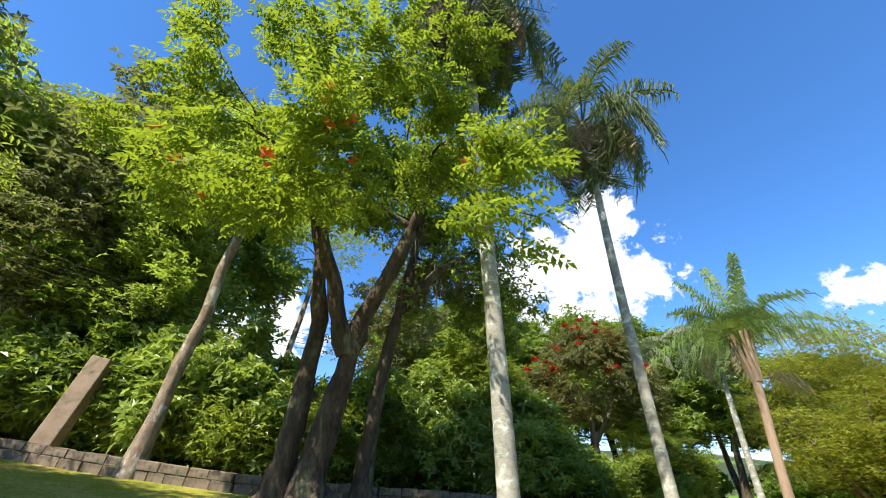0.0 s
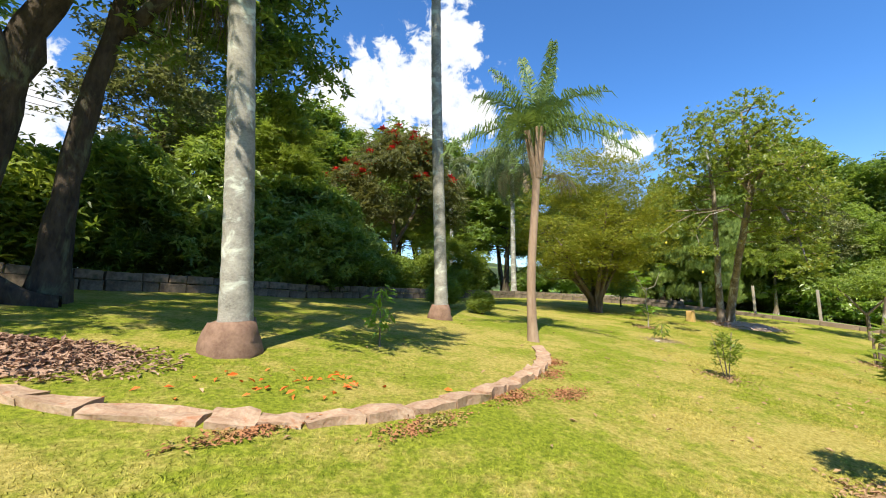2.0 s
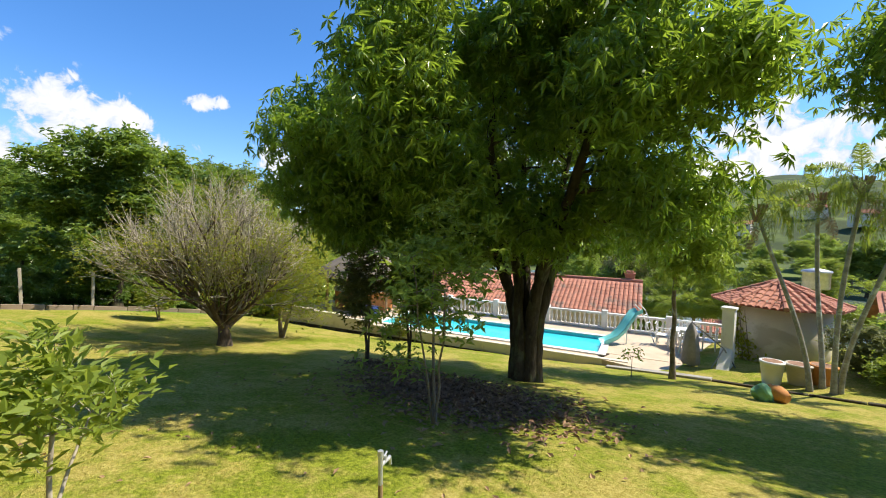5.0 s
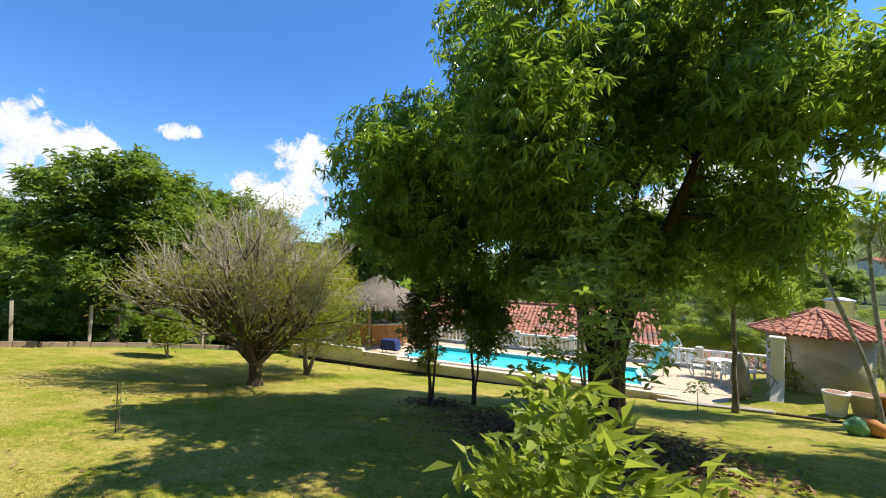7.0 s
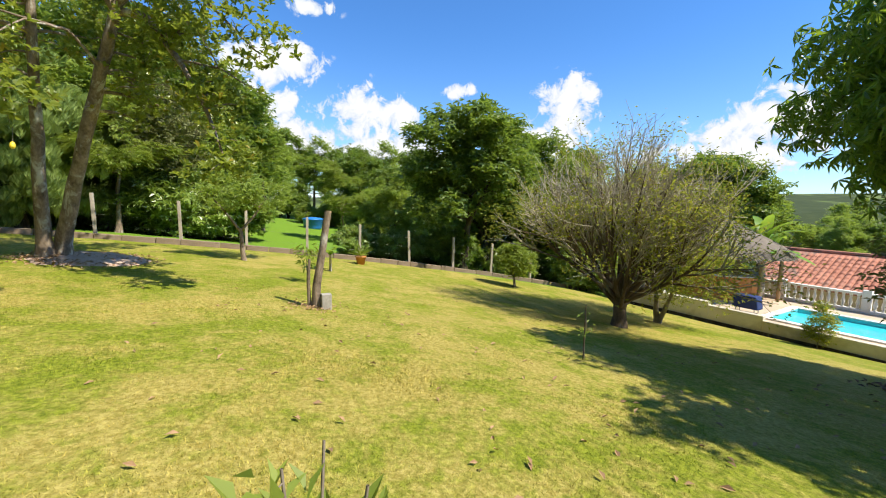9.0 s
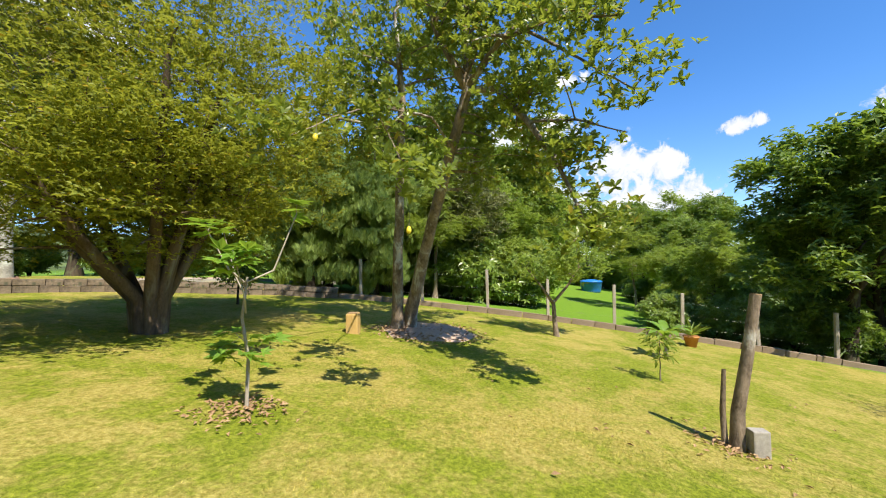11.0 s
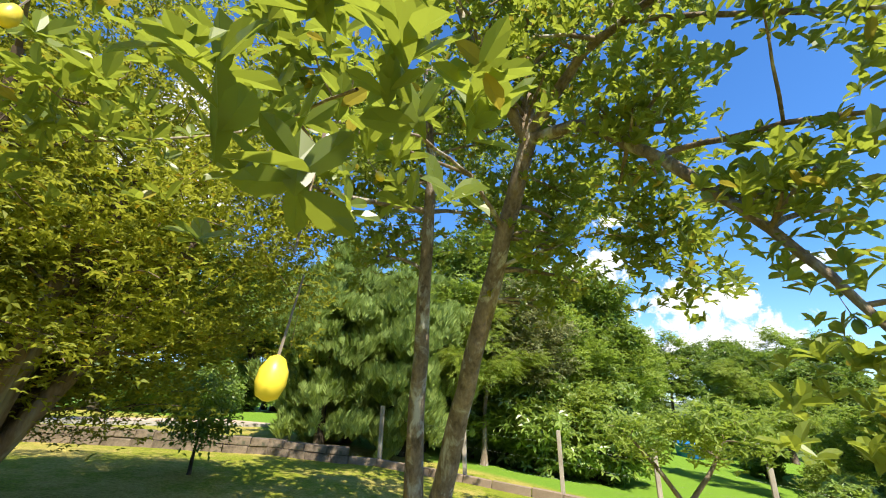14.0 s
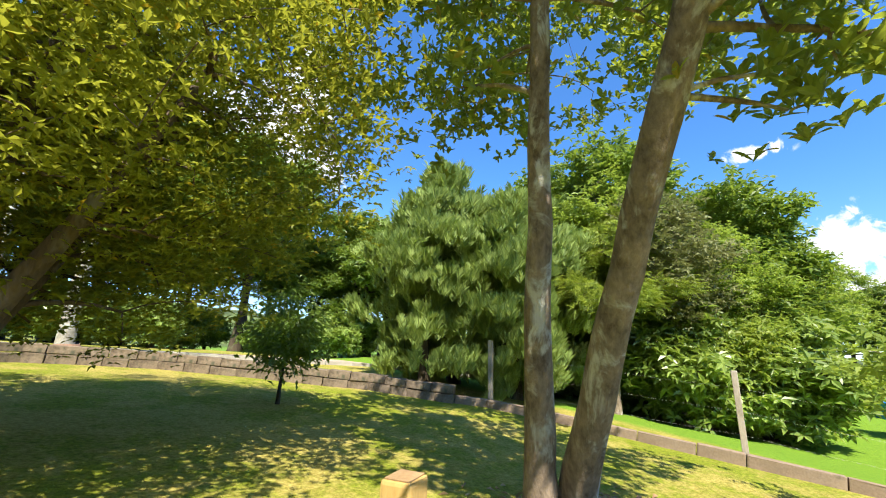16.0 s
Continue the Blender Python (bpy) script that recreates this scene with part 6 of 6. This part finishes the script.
litter("dry_leaves", 5.8, 3.25, 0.62, 0.62, 520, 0.07, "brown_leaf", "dry leaves round the sapling", 32, 0.04)
mound("soil_mound", 18.9, 12.2, 1.5, 1.2, 0.14, "dirt_road", "low mound of dry soil and leaf litter round the fruit tree", 6)
litter("dry_leaves", 18.8, 12.3, 1.6, 1.3, 900, 0.11, "brown_leaf", "dry leaves round the fruit tree", 33, 0.12)
litter("leaf_litter", 8.4, -2.2, 2.6, 1.5, 3600, 0.13, "mulch", "dark fallen leaves under the mango tree", 34, 0.03)
litter("leaf_litter", 8.4, -2.0, 3.6, 2.4, 900, 0.12, "brown_leaf", "dry fallen leaves scattered under the mango", 35, 0.01)
litter("leaf_litter", 11.9, -2.9, 1.0, 0.8, 420, 0.12, "mulch", "dark fallen leaves round a young tree", 36, 0.03)
mound("mulch_ring", 10.88, 9.55, 0.5, 0.42, 0.03, "leaf_dry", "ring of pale dry cuttings round a seedling", 9, "mulch")
litter("dry_leaves", 10.88, 9.55, 0.6, 0.5, 520, 0.045, "leaf_dry", "dry cuttings round a seedling", 37, 0.02)
litter("dry_leaves", 12.65, 11.5, 0.5, 0.5, 220, 0.07, "brown_leaf", "dry leaves round the fig tree", 38, 0.03)
litter("dry_leaves", 15.0, 6.9, 0.5, 0.5, 160, 0.07, "brown_leaf", "dry leaves round the dead stump", 39, 0.02)
litter("dry_leaves", 8.55, 6.45, 0.5, 0.5, 160, 0.06, "brown_leaf", "dry leaves round the small bush", 40, 0.02)
litter("dry_leaves", 10, 4, 9, 7, 420, 0.08, "brown_leaf", "single dry leaves strewn over the lawn", 41)
litter("fallen_flowers", 1.6, 6.2, 1.6, 0.8, 46, 0.09, "flower_orange", "fallen orange flowers on the grass", 42, 0.02)


def banana_leaf(length, width, bend):
    """A broad blade along +y that rises and bends over, folded along its rib."""
    vs, fs, n = [], [], 12
    for i in range(n + 1):
        t = i / n
        w = width / 2 * math.sin(math.pi * min(1.0, 0.06 + 0.94 * t)) ** 0.55 * (1.0 if i % 3 else 0.88)
        y, z = length * (t - 0.2 * bend * t * t), length * (0.25 * t - bend * t ** 2.4)
        vs += [(-w, y, z + 0.22 * w), (0, y, z), (w, y, z + 0.22 * w)]
    for i in range(n):
        a = 3 * i
        fs += [(a, a + 1, a + 4, a + 3), (a + 1, a + 2, a + 5, a + 4)]
    return raw_mesh("leaf", vs, fs, "leaf_fig", True)


def banana_clump(x, y, z):
    for i, (dx, dy, h) in enumerate([(0, 0, 2.3), (0.7, 0.4, 1.9), (-0.6, 0.6, 1.7)]):
        e = base("banana_plant", (x + dx, y + dy, z), "tall banana plant with broad bright green leaves behind the hut", "banana plant", "banana clump")
        part("stem", rod(bmesh.new(), (0, 0, -0.3), (0.05, 0, h), 0.16, 0.09, 12), "bark_pale", e)
        for k in range(9):
            attach("leaf", banana_leaf(1.9, 0.5, 0.5 + 0.12 * (k % 3)), e).matrix_basis = pose(0, 0, h - 0.05, 34 + 13 * (k % 4), 0, 137.5 * k + 40 * i)


banana_clump(21.9, -11.5, -2.9)


def pot_thing():
    x, y, z = foot(4.3, -8.05)
    e = base("clay_urn", (x, y, z), "tipped-over clay urn with a green bag beside it", "urn")
    m = pose(0, 0, 0.17, 80, 0, 60)
    part("urn", turned(bmesh.new(), [(0.09, -0.2), (0.15, -0.1), (0.18, 0.02), (0.15, 0.13), (0.10, 0.18), (0.13, 0.22)], 18, m), "terracotta", e)
    bm = bmesh.new()
    bmesh.ops.create_icosphere(bm, subdivisions=3, radius=0.2, matrix=pose(0.26, 0.1, 0.12))
    for v in bm.verts:
        v.co += 0.05 * v.normal * noise.noise(v.co * 8)
    s = part("bag", bm, "green_plastic", e, "crumpled green bag")
    return e


pot_thing()
p = base("potted_plant", foot(23.9, 5.8), "spiky green plant in a clay pot by the fence", "plant")
part("pot", turned(bmesh.new(), [(0.13, -0.05), (0.2, 0.28), (0.22, 0.28), (0.22, 0.32), (0.17, 0.32)], 18), "terracotta", p)
v, f = scatter(leaf_one(0.55, 0.07), np.tile([[0.0, 0.0, 0.33]], (22, 1)), np.random.default_rng(3), None, -0.7, 0.8)
attach("leaves", raw_mesh("leaves", v, f, "leaf_light"), p)
sl = tagged(new("stone_slab", mesh_of("stone_slab", box(bmesh.new(), (0.16, 0.11, 0.05), pose(0, 0, 0.012), 0.012), "bark_pale")), "small pale flat stone lying on the dry cuttings", "stone")
sl.matrix_basis = pose(10.49, 9.38, land(10.49, 9.38) + 0.012, 3, -4, 35)
b = base("blue_tank", foot(46, 9.2), "low round blue water tank in the meadow beyond the fence", "tank")
part("body", turned(bmesh.new(), [(0.70, -0.1), (0.76, 0.07), (0.82, 0.40), (0.84, 0.42), (0.86, 0.73), (0.89, 0.75), (0.89, 0.80)], 28), "blue_plastic", b)
part("lid", turned(bmesh.new(), [(0.905, 0.79), (0.905, 0.84), (0.78, 0.92), (0.25, 1.0), (0.03, 1.01)], 28), "blue_plastic", b)
for i, (x, y) in enumerate([(20.88, 6.85)]):
    p = base("young_banana", foot(x, y), "small bright yellow-green banana plant near the fence", "plant")
    part("stem", rod(bmesh.new(), (0, 0, -0.05), (0.02, 0, 0.55), 0.05, 0.03, 9), "bark_pale", p)
    for k in range(7):
        me = banana_leaf(0.75, 0.2, 0.55 + 0.08 * (k % 3))
        attach("leaf", me, p).matrix_basis = pose(0, 0, 0.5, 30 + 12 * (k % 3), 0, 137.5 * k)


def build_grass():
    """Blades of turf along the way walked."""
    rng = np.random.default_rng(77)
    n = 330000
    way = np.array([(0.8, 5.2), (2.6, 4.4), (4.6, 3.0), (5.6, 2.4), (7.4, 3.6), (9.0, 4.8), (10.6, 6.6), (12.4, 8.2), (14.6, 10.2), (16.5, 12.0)])
    t = rng.uniform(0, len(way) - 1, n)
    cx, cy = np.interp(t, np.arange(len(way)), way[:, 0]), np.interp(t, np.arange(len(way)), way[:, 1])
    px, py = cx + rng.normal(0, 1.9, n), cy + rng.normal(0, 1.9, n)
    q = lambda x, y: -0.27813 - 0.12553 * x + 0.13141 * y + 0.00166 * x * x + 0.00098 * x * y - 0.00207 * y * y - 0.2 * np.exp(-((x - 17.3) ** 2 + (y + 1.0) ** 2) / 14.0)
    pz = q(px, py) - 0.012
    h, w, yaw = rng.uniform(0.014, 0.036, n), rng.uniform(0.003, 0.0055, n), rng.uniform(0, 2 * np.pi, n)
    lx, ly = rng.normal(0, 0.022, n), rng.normal(0, 0.022, n)
    dx, dy = np.cos(yaw) * w, np.sin(yaw) * w
    v = np.stack([np.stack([px - dx, py - dy, pz], -1), np.stack([px + dx, py + dy, pz], -1), np.stack([px + lx, py + ly, pz + h], -1)], 1).reshape(-1, 3)
    f = np.arange(3 * n).reshape(-1, 3)
    tagged(new("grass", raw_mesh("grass", v, f, "grass_blade")), "short mown grass blades of the lawn", "grass", kind="stuff")


build_grass()

# ---- things round the pool ----


def build_slide():
    x, y = 9.25, -14.0
    e = base("pool_slide", (x, y, DECK), "curved turquoise pool slide with a white ladder", "slide")
    # chute from the platform down into the water: a trough swept along a curve
    path = [(0.0, 0.0, 1.25), (0.12, 0.18, 1.18), (0.25, 0.4, 0.85), (0.38, 0.65, 0.5), (0.55, 0.9, 0.24), (0.75, 1.15, 0.10), (0.9, 1.35, 0.02)]
    bm = bmesh.new()
    prev = None
    for i, p in enumerate(path):
        a, b = Vector(path[max(i - 1, 0)]), Vector(path[min(i + 1, len(path) - 1)])
        d = (b - a).normalized()
        s = d.cross(Vector((0, 0, 1))).normalized()
        n = s.cross(d)
        ring = []
        for j in range(13):
            th = math.pi * (1 + j / 12) if j < 7 else math.pi * (1 + (12 - j) / 12)
            th = math.pi + math.pi * (j if j < 7 else 12 - j) / 6
            r = 0.24 if j < 7 else 0.20
            ring.append(bm.verts.new(Vector(p) + s * r * math.cos(th) + n * (r * math.sin(th) + 0.18)))
        if prev:
            for j in range(12):
                bm.faces.new((prev[j], prev[j + 1], ring[j + 1], ring[j])).smooth = True
        else:
            bm.faces.new(ring)
        prev = ring
    bm.faces.new(prev[::-1])
    part("chute", bm, "slide_paint", e)
    for s in (-0.22, 0.22):
        part("ladder_rail", rod(rod(bmesh.new(), (-0.55, -0.45 + s, 0), (-0.08, -0.1 + s, 1.35), 0.02), (-0.08, -0.1 + s, 1.35), (0.1, 0.05 + s, 1.6), 0.02), "white_plastic", e)
    for i in range(4):
        t = 0.2 + 0.22 * i
        part("rung", rod(bmesh.new(), (-0.55 + 0.47 * t, -0.67 + 0.35 * t, 1.35 * t), (-0.55 + 0.47 * t, -0.23 + 0.35 * t, 1.35 * t), 0.018), "white_plastic", e)
    part("prop", rod(bmesh.new(), (0.3, 0.5, 0.0), (0.3, 0.5, 0.72), 0.025), "white_plastic", e)


build_slide()


def build_table():
    x, y = 7.75, -14.6
    e = base("garden_table", (x, y, DECK), "round white plastic garden table on the deck", "table")
    part("tabletop", turned(bmesh.new(), [(0.5, 0.70), (0.52, 0.715), (0.52, 0.735), (0.5, 0.745)], 28), "white_plastic", e)
    for i in range(4):
        th = math.pi / 4 + i * math.pi / 2
        part("leg", rod(bmesh.new(), (0.42 * math.cos(th), 0.42 * math.sin(th), 0), (0.32 * math.cos(th), 0.32 * math.sin(th), 0.71), 0.025, 0.03), "white_plastic", e)
    first = None
    for i, (dx, dy, turn) in enumerate([(0.75, 0.15, 100), (-0.25, 0.75, 190), (-0.75, -0.25, 280), (0.25, -0.75, 10)]):
        if first is None:
            c = base("garden_chair", (x + dx, y + dy, DECK), "white plastic garden chair by the table", "chair", "chairs round the garden table", turn)
            part("seat", box(bmesh.new(), (0.44, 0.44, 0.03), pose(0, 0, 0.43), 0.012), "white_plastic", c)
            bm = bmesh.new()
            for k in range(5):
                box(bm, (0.05, 0.02, 0.42), pose(-0.17 + 0.085 * k, -0.235, 0.66, -8), 0.006)
            box(bm, (0.46, 0.03, 0.07), pose(0, -0.27, 0.88, -8), 0.012)
            part("backrest", bm, "white_plastic", c)
            for sx in (-1, 1):
                part("armrest", box(bmesh.new(), (0.05, 0.44, 0.025), pose(sx * 0.235, 0.0, 0.64), 0.008), "white_plastic", c)
                for sy in (-1, 1):
                    part("leg", rod(bmesh.new(), (sx * 0.23, sy * 0.21, 0), (sx * 0.2, sy * 0.19, 0.63 if sy > 0 else 0.43), 0.022), "white_plastic", c)
            first = c
        else:
            copy_thing(first, pose(x + dx, y + dy, DECK, 0, 0, turn))


build_table()


def build_umbrella():
    x, y = 6.95, -12.1
    e = base("cantilever_umbrella", (x, y, DECK), "closed grey cantilever umbrella hanging from its bent arm", "umbrella")
    canopy = turned(bmesh.new(), [(0.20, 0.12), (0.24, 0.2), (0.21, 0.7), (0.16, 1.15), (0.07, 1.42), (0.02, 1.5)], 16)
    for v in canopy.verts:
        th = math.atan2(v.co.y, v.co.x)
        k = 1 + 0.22 * math.cos(8 * th)
        v.co.x, v.co.y = v.co.x * k, v.co.y * k
    part("canopy", canopy, "grey_cloth", e)
    part("pole", rod(bmesh.new(), (0, 0, 0), (0, 0, 1.55), 0.022), "wire", e)
    part("arm", rod(bmesh.new(), (0, 0, 1.52), (-0.85, -0.35, 0.75), 0.022), "wire", e)
    for dx, dy in ((-0.55, 0.05), (-1.25, -0.55)):
        part("leg", rod(bmesh.new(), (-0.85, -0.35, 0.75), (dx, dy, 0.0), 0.022), "wire", e)


build_umbrella()


def build_lounger():
    x, y = pool_xy(10.35, 0.25)
    e = base("sun_lounger", (x, y, DECK), "folded sun lounger under a navy cloth cover", "lounger", "", POOL_TURN)
    bm = bmesh.new()
    box(bm, (0.75, 0.5, 0.5), pose(0, 0, 0.42), 0.07)
    for v in bm.verts:
        v.co.x *= 1.15 - 0.35 * (v.co.z - 0.2)
        v.co.y += 0.15 * (v.co.z - 0.3)
    part("cover", bm, "navy_cloth", e)
    for sx in (-0.3, 0.3):
        for sy in (-0.18, 0.18):
            part("leg", rod(bmesh.new(), (sx, sy, 0), (sx, sy, 0.25), 0.02), "white_plastic", e)


build_lounger()


def flower_pot(x, y, r, h, mat, label):
    e = base("plant_pot", foot(x, y), label, "pot", "pots by the pavilion")
    part("body", turned(bmesh.new(), [(r * 0.72, -0.1), (r * 0.75, 0.0), (r, h * 0.9), (r * 1.06, h * 0.9), (r * 1.06, h), (r * 0.9, h)], 24), mat, e)
    part("soil", turned(bmesh.new(), [(r * 0.86, h * 0.85), (r * 0.86, h + 0.004)], 20), "mulch", e)


flower_pot(4.75, -11.25, 0.28, 0.62, "white_plastic", "large white plant pot beside the pavilion")
flower_pot(4.2, -11.5, 0.29, 0.55, "cream_wall", "large cream plant pot beside the pavilion")
flower_pot(3.72, -11.75, 0.30, 0.52, "terracotta", "bright orange clay pot beside the pavilion")
strip_wall("bed_kerb", [(6.0, -10.55), (4.9, -10.35), (3.9, -10.2), (2.9, -9.95), (1.2, -9.6), (-2, -9.4)], 0.07, 0.12, "bark_dark", "dark low kerb between lawn and pavilion bed", 0.15, "kerb")
strip_wall("path_kerb", [(9.0, -10.35), (8.0, -10.55), (7.0, -10.6), (6.0, -10.6)], 0.09, 0.25, "concrete", "pale concrete edge of the pool deck", 0.3, "kerb")

# paved strip between kerb and pool deck
bm = bmesh.new()
box(bm, (4.6, 6.4, 0.5), pose(7.1, -13.9, DECK - 0.262), 0.0)
tagged(new("pavement", mesh_of("pavement", bm, "deck")), "sand-coloured paving beside the pool", "paving", kind="structure")

# creeper on the pavilion, hedge and shrubs by it
def creeper():
    rng = np.random.default_rng(5)
    e = base("creeper", (5.05, -15.1, DECK), "green creeper climbing the pavilion wall", "climbing plant")
    n = 420
    th = math.radians(58) + rng.normal(0, 0.16, n)
    z = rng.uniform(-0.1, 2.0, n)
    th += 0.12 * np.sin(z * 3) - 0.1 * z
    r = 1.44 + rng.uniform(0, 0.08, n)
    p = np.stack([r * np.cos(th), r * np.sin(th), z], -1)
    v, f = scatter(leaf_one(0.15, 0.08), p, rng, None, 0.6, 1.0)
    attach("leaves", raw_mesh("leaves", v, f, "leaf_olive"), e)
    v, f = tubes([([(1.43 * math.cos(a), 1.43 * math.sin(a), -0.2), (1.43 * math.cos(a - 0.1), 1.43 * math.sin(a - 0.1), 1.0), (1.43 * math.cos(a - 0.2), 1.43 * math.sin(a - 0.2), 1.9)], [0.02, 0.014, 0.006]) for a in (0.95, 1.05, 1.2)], 5)
    attach("stem", raw_mesh("stem", v, f, "twig"), e)


creeper()
for i, (x, y, s, leaf, h) in enumerate([(2.2, -12.0, 0.6, "leaf_light", 0.75), (1.2, -12.2, 0.65, "leaf_mid", 0.8), (0.2, -12.4, 0.6, "leaf_light", 0.75), (3.0, -13.0, 0.7, "leaf_grey", 1.5), (2.0, -14.2, 0.8, "leaf_mid", 1.6), (-0.9, -12.0, 0.7, "leaf_mid", 0.9)]):
    plant("shrub", foot(x, y), "leafy green shrub in the bed by the pavilion", "shrub", [stem(h * 0.5, 0.03, 0.012, (0.05, 0), seed=i)], [(0, 0, h * 0.55, s, s, h * 0.5)], 70, 16, 0.2, BROAD3, "twig", leaf, 300 + i, twig=0.006, sides=4)
plant("shrub", (*pool_xy(7.95, -0.95), land(*pool_xy(7.95, -0.95))), "slim yellow-green shrub against the terrace wall", "shrub", [stem(0.9, 0.02, 0.01, seed=3)], [(0, 0, 0.8, 0.35, 0.35, 0.7)], 60, 14, 0.16, SMALL3, "twig", "leaf_olive", 310, twig=0.005, sides=4)

# roof tank and the neighbour's house below
t = base("water_tank", (4.3, -19.5, -3.0), "grey roof tank on a mast behind the pavilion", "tank")
part("mast", rod(bmesh.new(), (0, 0, -3.5), (0, 0, 2.6), 0.18), "concrete", t)
part("tank", turned(bmesh.new(), [(0.42, 2.55), (0.45, 2.6), (0.45, 3.2), (0.5, 3.22), (0.5, 3.3), (0.1, 3.4)], 20), "galvanised", t)


def small_house(x, y, z, turn, length, depth, wall, rise, label, overhang=0.5):
    e = base("house", (x, y, z), label, "house", "", turn)
    part("wall", box(bmesh.new(), (length, depth, wall + 3), pose(0, 0, (wall - 3) / 2)), "cream_wall", e)
    bm = bmesh.new()
    hl, hd = length / 2 + overhang, depth / 2 + overhang
    drop = rise * overhang / (depth / 2)
    for s in (-1, 1):
        vs = [bm.verts.new(p) for p in ((-hl, s * hd, wall - drop), (hl, s * hd, wall - drop), (hl, 0, wall + rise), (-hl, 0, wall + rise), (-hl, s * hd, wall - drop - 0.1), (hl, s * hd, wall - drop - 0.1), (hl, 0, wall + rise - 0.1), (-hl, 0, wall + rise - 0.1))]
        for q in ((0, 1, 2, 3), (7, 6, 5, 4), (0, 4, 5, 1), (1, 5, 6, 2), (2, 6, 7, 3), (3, 7, 4, 0)):
            bm.faces.new([vs[i] for i in q])
    for s in (-1, 1):
        vs = [bm.verts.new((s * length / 2, d, h)) for d, h in ((-depth / 2, wall), (depth / 2, wall), (0, wall + rise - 0.06))]
        bm.faces.new(vs)
    bmesh.ops.recalc_face_normals(bm, faces=bm.faces)
    part("roof", bm, "roof_tile", e)
    slope = math.hypot(depth / 2 + overhang, rise + drop)
    tiled_slope(e, (-hl, hd, wall - drop), (1, 0, 0), (0, -hd, rise + drop), 2 * hl, slope)
    for i in range(max(1, int(length / 3))):
        w = part("window", box(bmesh.new(), (1.1, 0.06, 1.0), pose(-length / 2 + 1.5 + 3 * i, depth / 2 + 0.02, wall - 1.1)), "bark_dark", e, "dark window opening")
        attach("window_frame", mesh_of("window_frame", box(bmesh.new(), (1.22, 0.04, 0.08), pose(-length / 2 + 1.5 + 3 * i, depth / 2 + 0.03, wall - 0.55)), "white_paint"), w)
    return e


small_house(-3.2, -30.0, -5.4, 4, 10.0, 7.0, 2.6, 1.7, "neighbouring house with cream walls and a red tile roof")
small_house(11.5, -52.0, -9.6, 10, 6.5, 4.0, 1.2, 0.9, "low boathouse with a red tile roof by the lake")
for i, (a, r, l) in enumerate([(172, 300, 12), (178, 330, 14), (182, 310, 10), (186, 290, 12), (176, 380, 12)]):
    hx, hy = 10 + r * math.sin(radians(a)), r * math.cos(radians(a))
    small_house(hx, hy, land(hx, hy), 20 * i, l, 8, 4.5, 2, "far white house with a red roof on the wooded hill")


# ---- power cables and hanging moss at the wood's edge ----
for i in range(4):
    a, b = Vector((-11.33, 8.18, 7.13 - 0.24 * i)), Vector((-5.93, 21.51, 8.59 - 0.24 * i))
    pts = [a.lerp(b, k / 12) - Vector((0, 0, 0.35 * 4 * (k / 12) * (1 - k / 12))) for k in range(13)]
    v, f = tubes([([tuple(p) for p in pts], [0.012] * 13)], 5)
    tagged(new("power_cable", raw_mesh("power_cable", v, f, "bark_dark", True)), "thin black power cable strung past the trees", "cable", "power cables")


def moss():
    rng = np.random.default_rng(15)
    e = base("hanging_moss", (1.0, 10.4, land(1.0, 10.4)), "grey-brown moss and dead vines hanging from the branches", "moss")
    for k, (x, y, z, n, l) in enumerate([(-0.9, 0.4, 7.0, 50, 1.5), (-1.5, 0.3, 6.4, 45, 1.3), (-2.0, 0.0, 7.4, 40, 1.2), (-0.3, 0.6, 6.6, 40, 1.4)]):
        paths = []
        for i in range(n):
            p = np.array([x + rng.normal(0, 0.25), y + rng.normal(0, 0.25), z + rng.normal(0, 0.25)])
            h = l * rng.uniform(0.4, 1.0)
            paths.append((np.array([p, p + (rng.normal(0, 0.04), rng.normal(0, 0.04), -h * 0.5), p + (rng.normal(0, 0.08), rng.normal(0, 0.08), -h)]), np.array([0.012, 0.01, 0.004])))
        v, f = tubes(paths, 4)
        tagged(attach("strand_tuft", raw_mesh("strand_tuft", v, f, "twig"), e), kind="stuff")


moss()
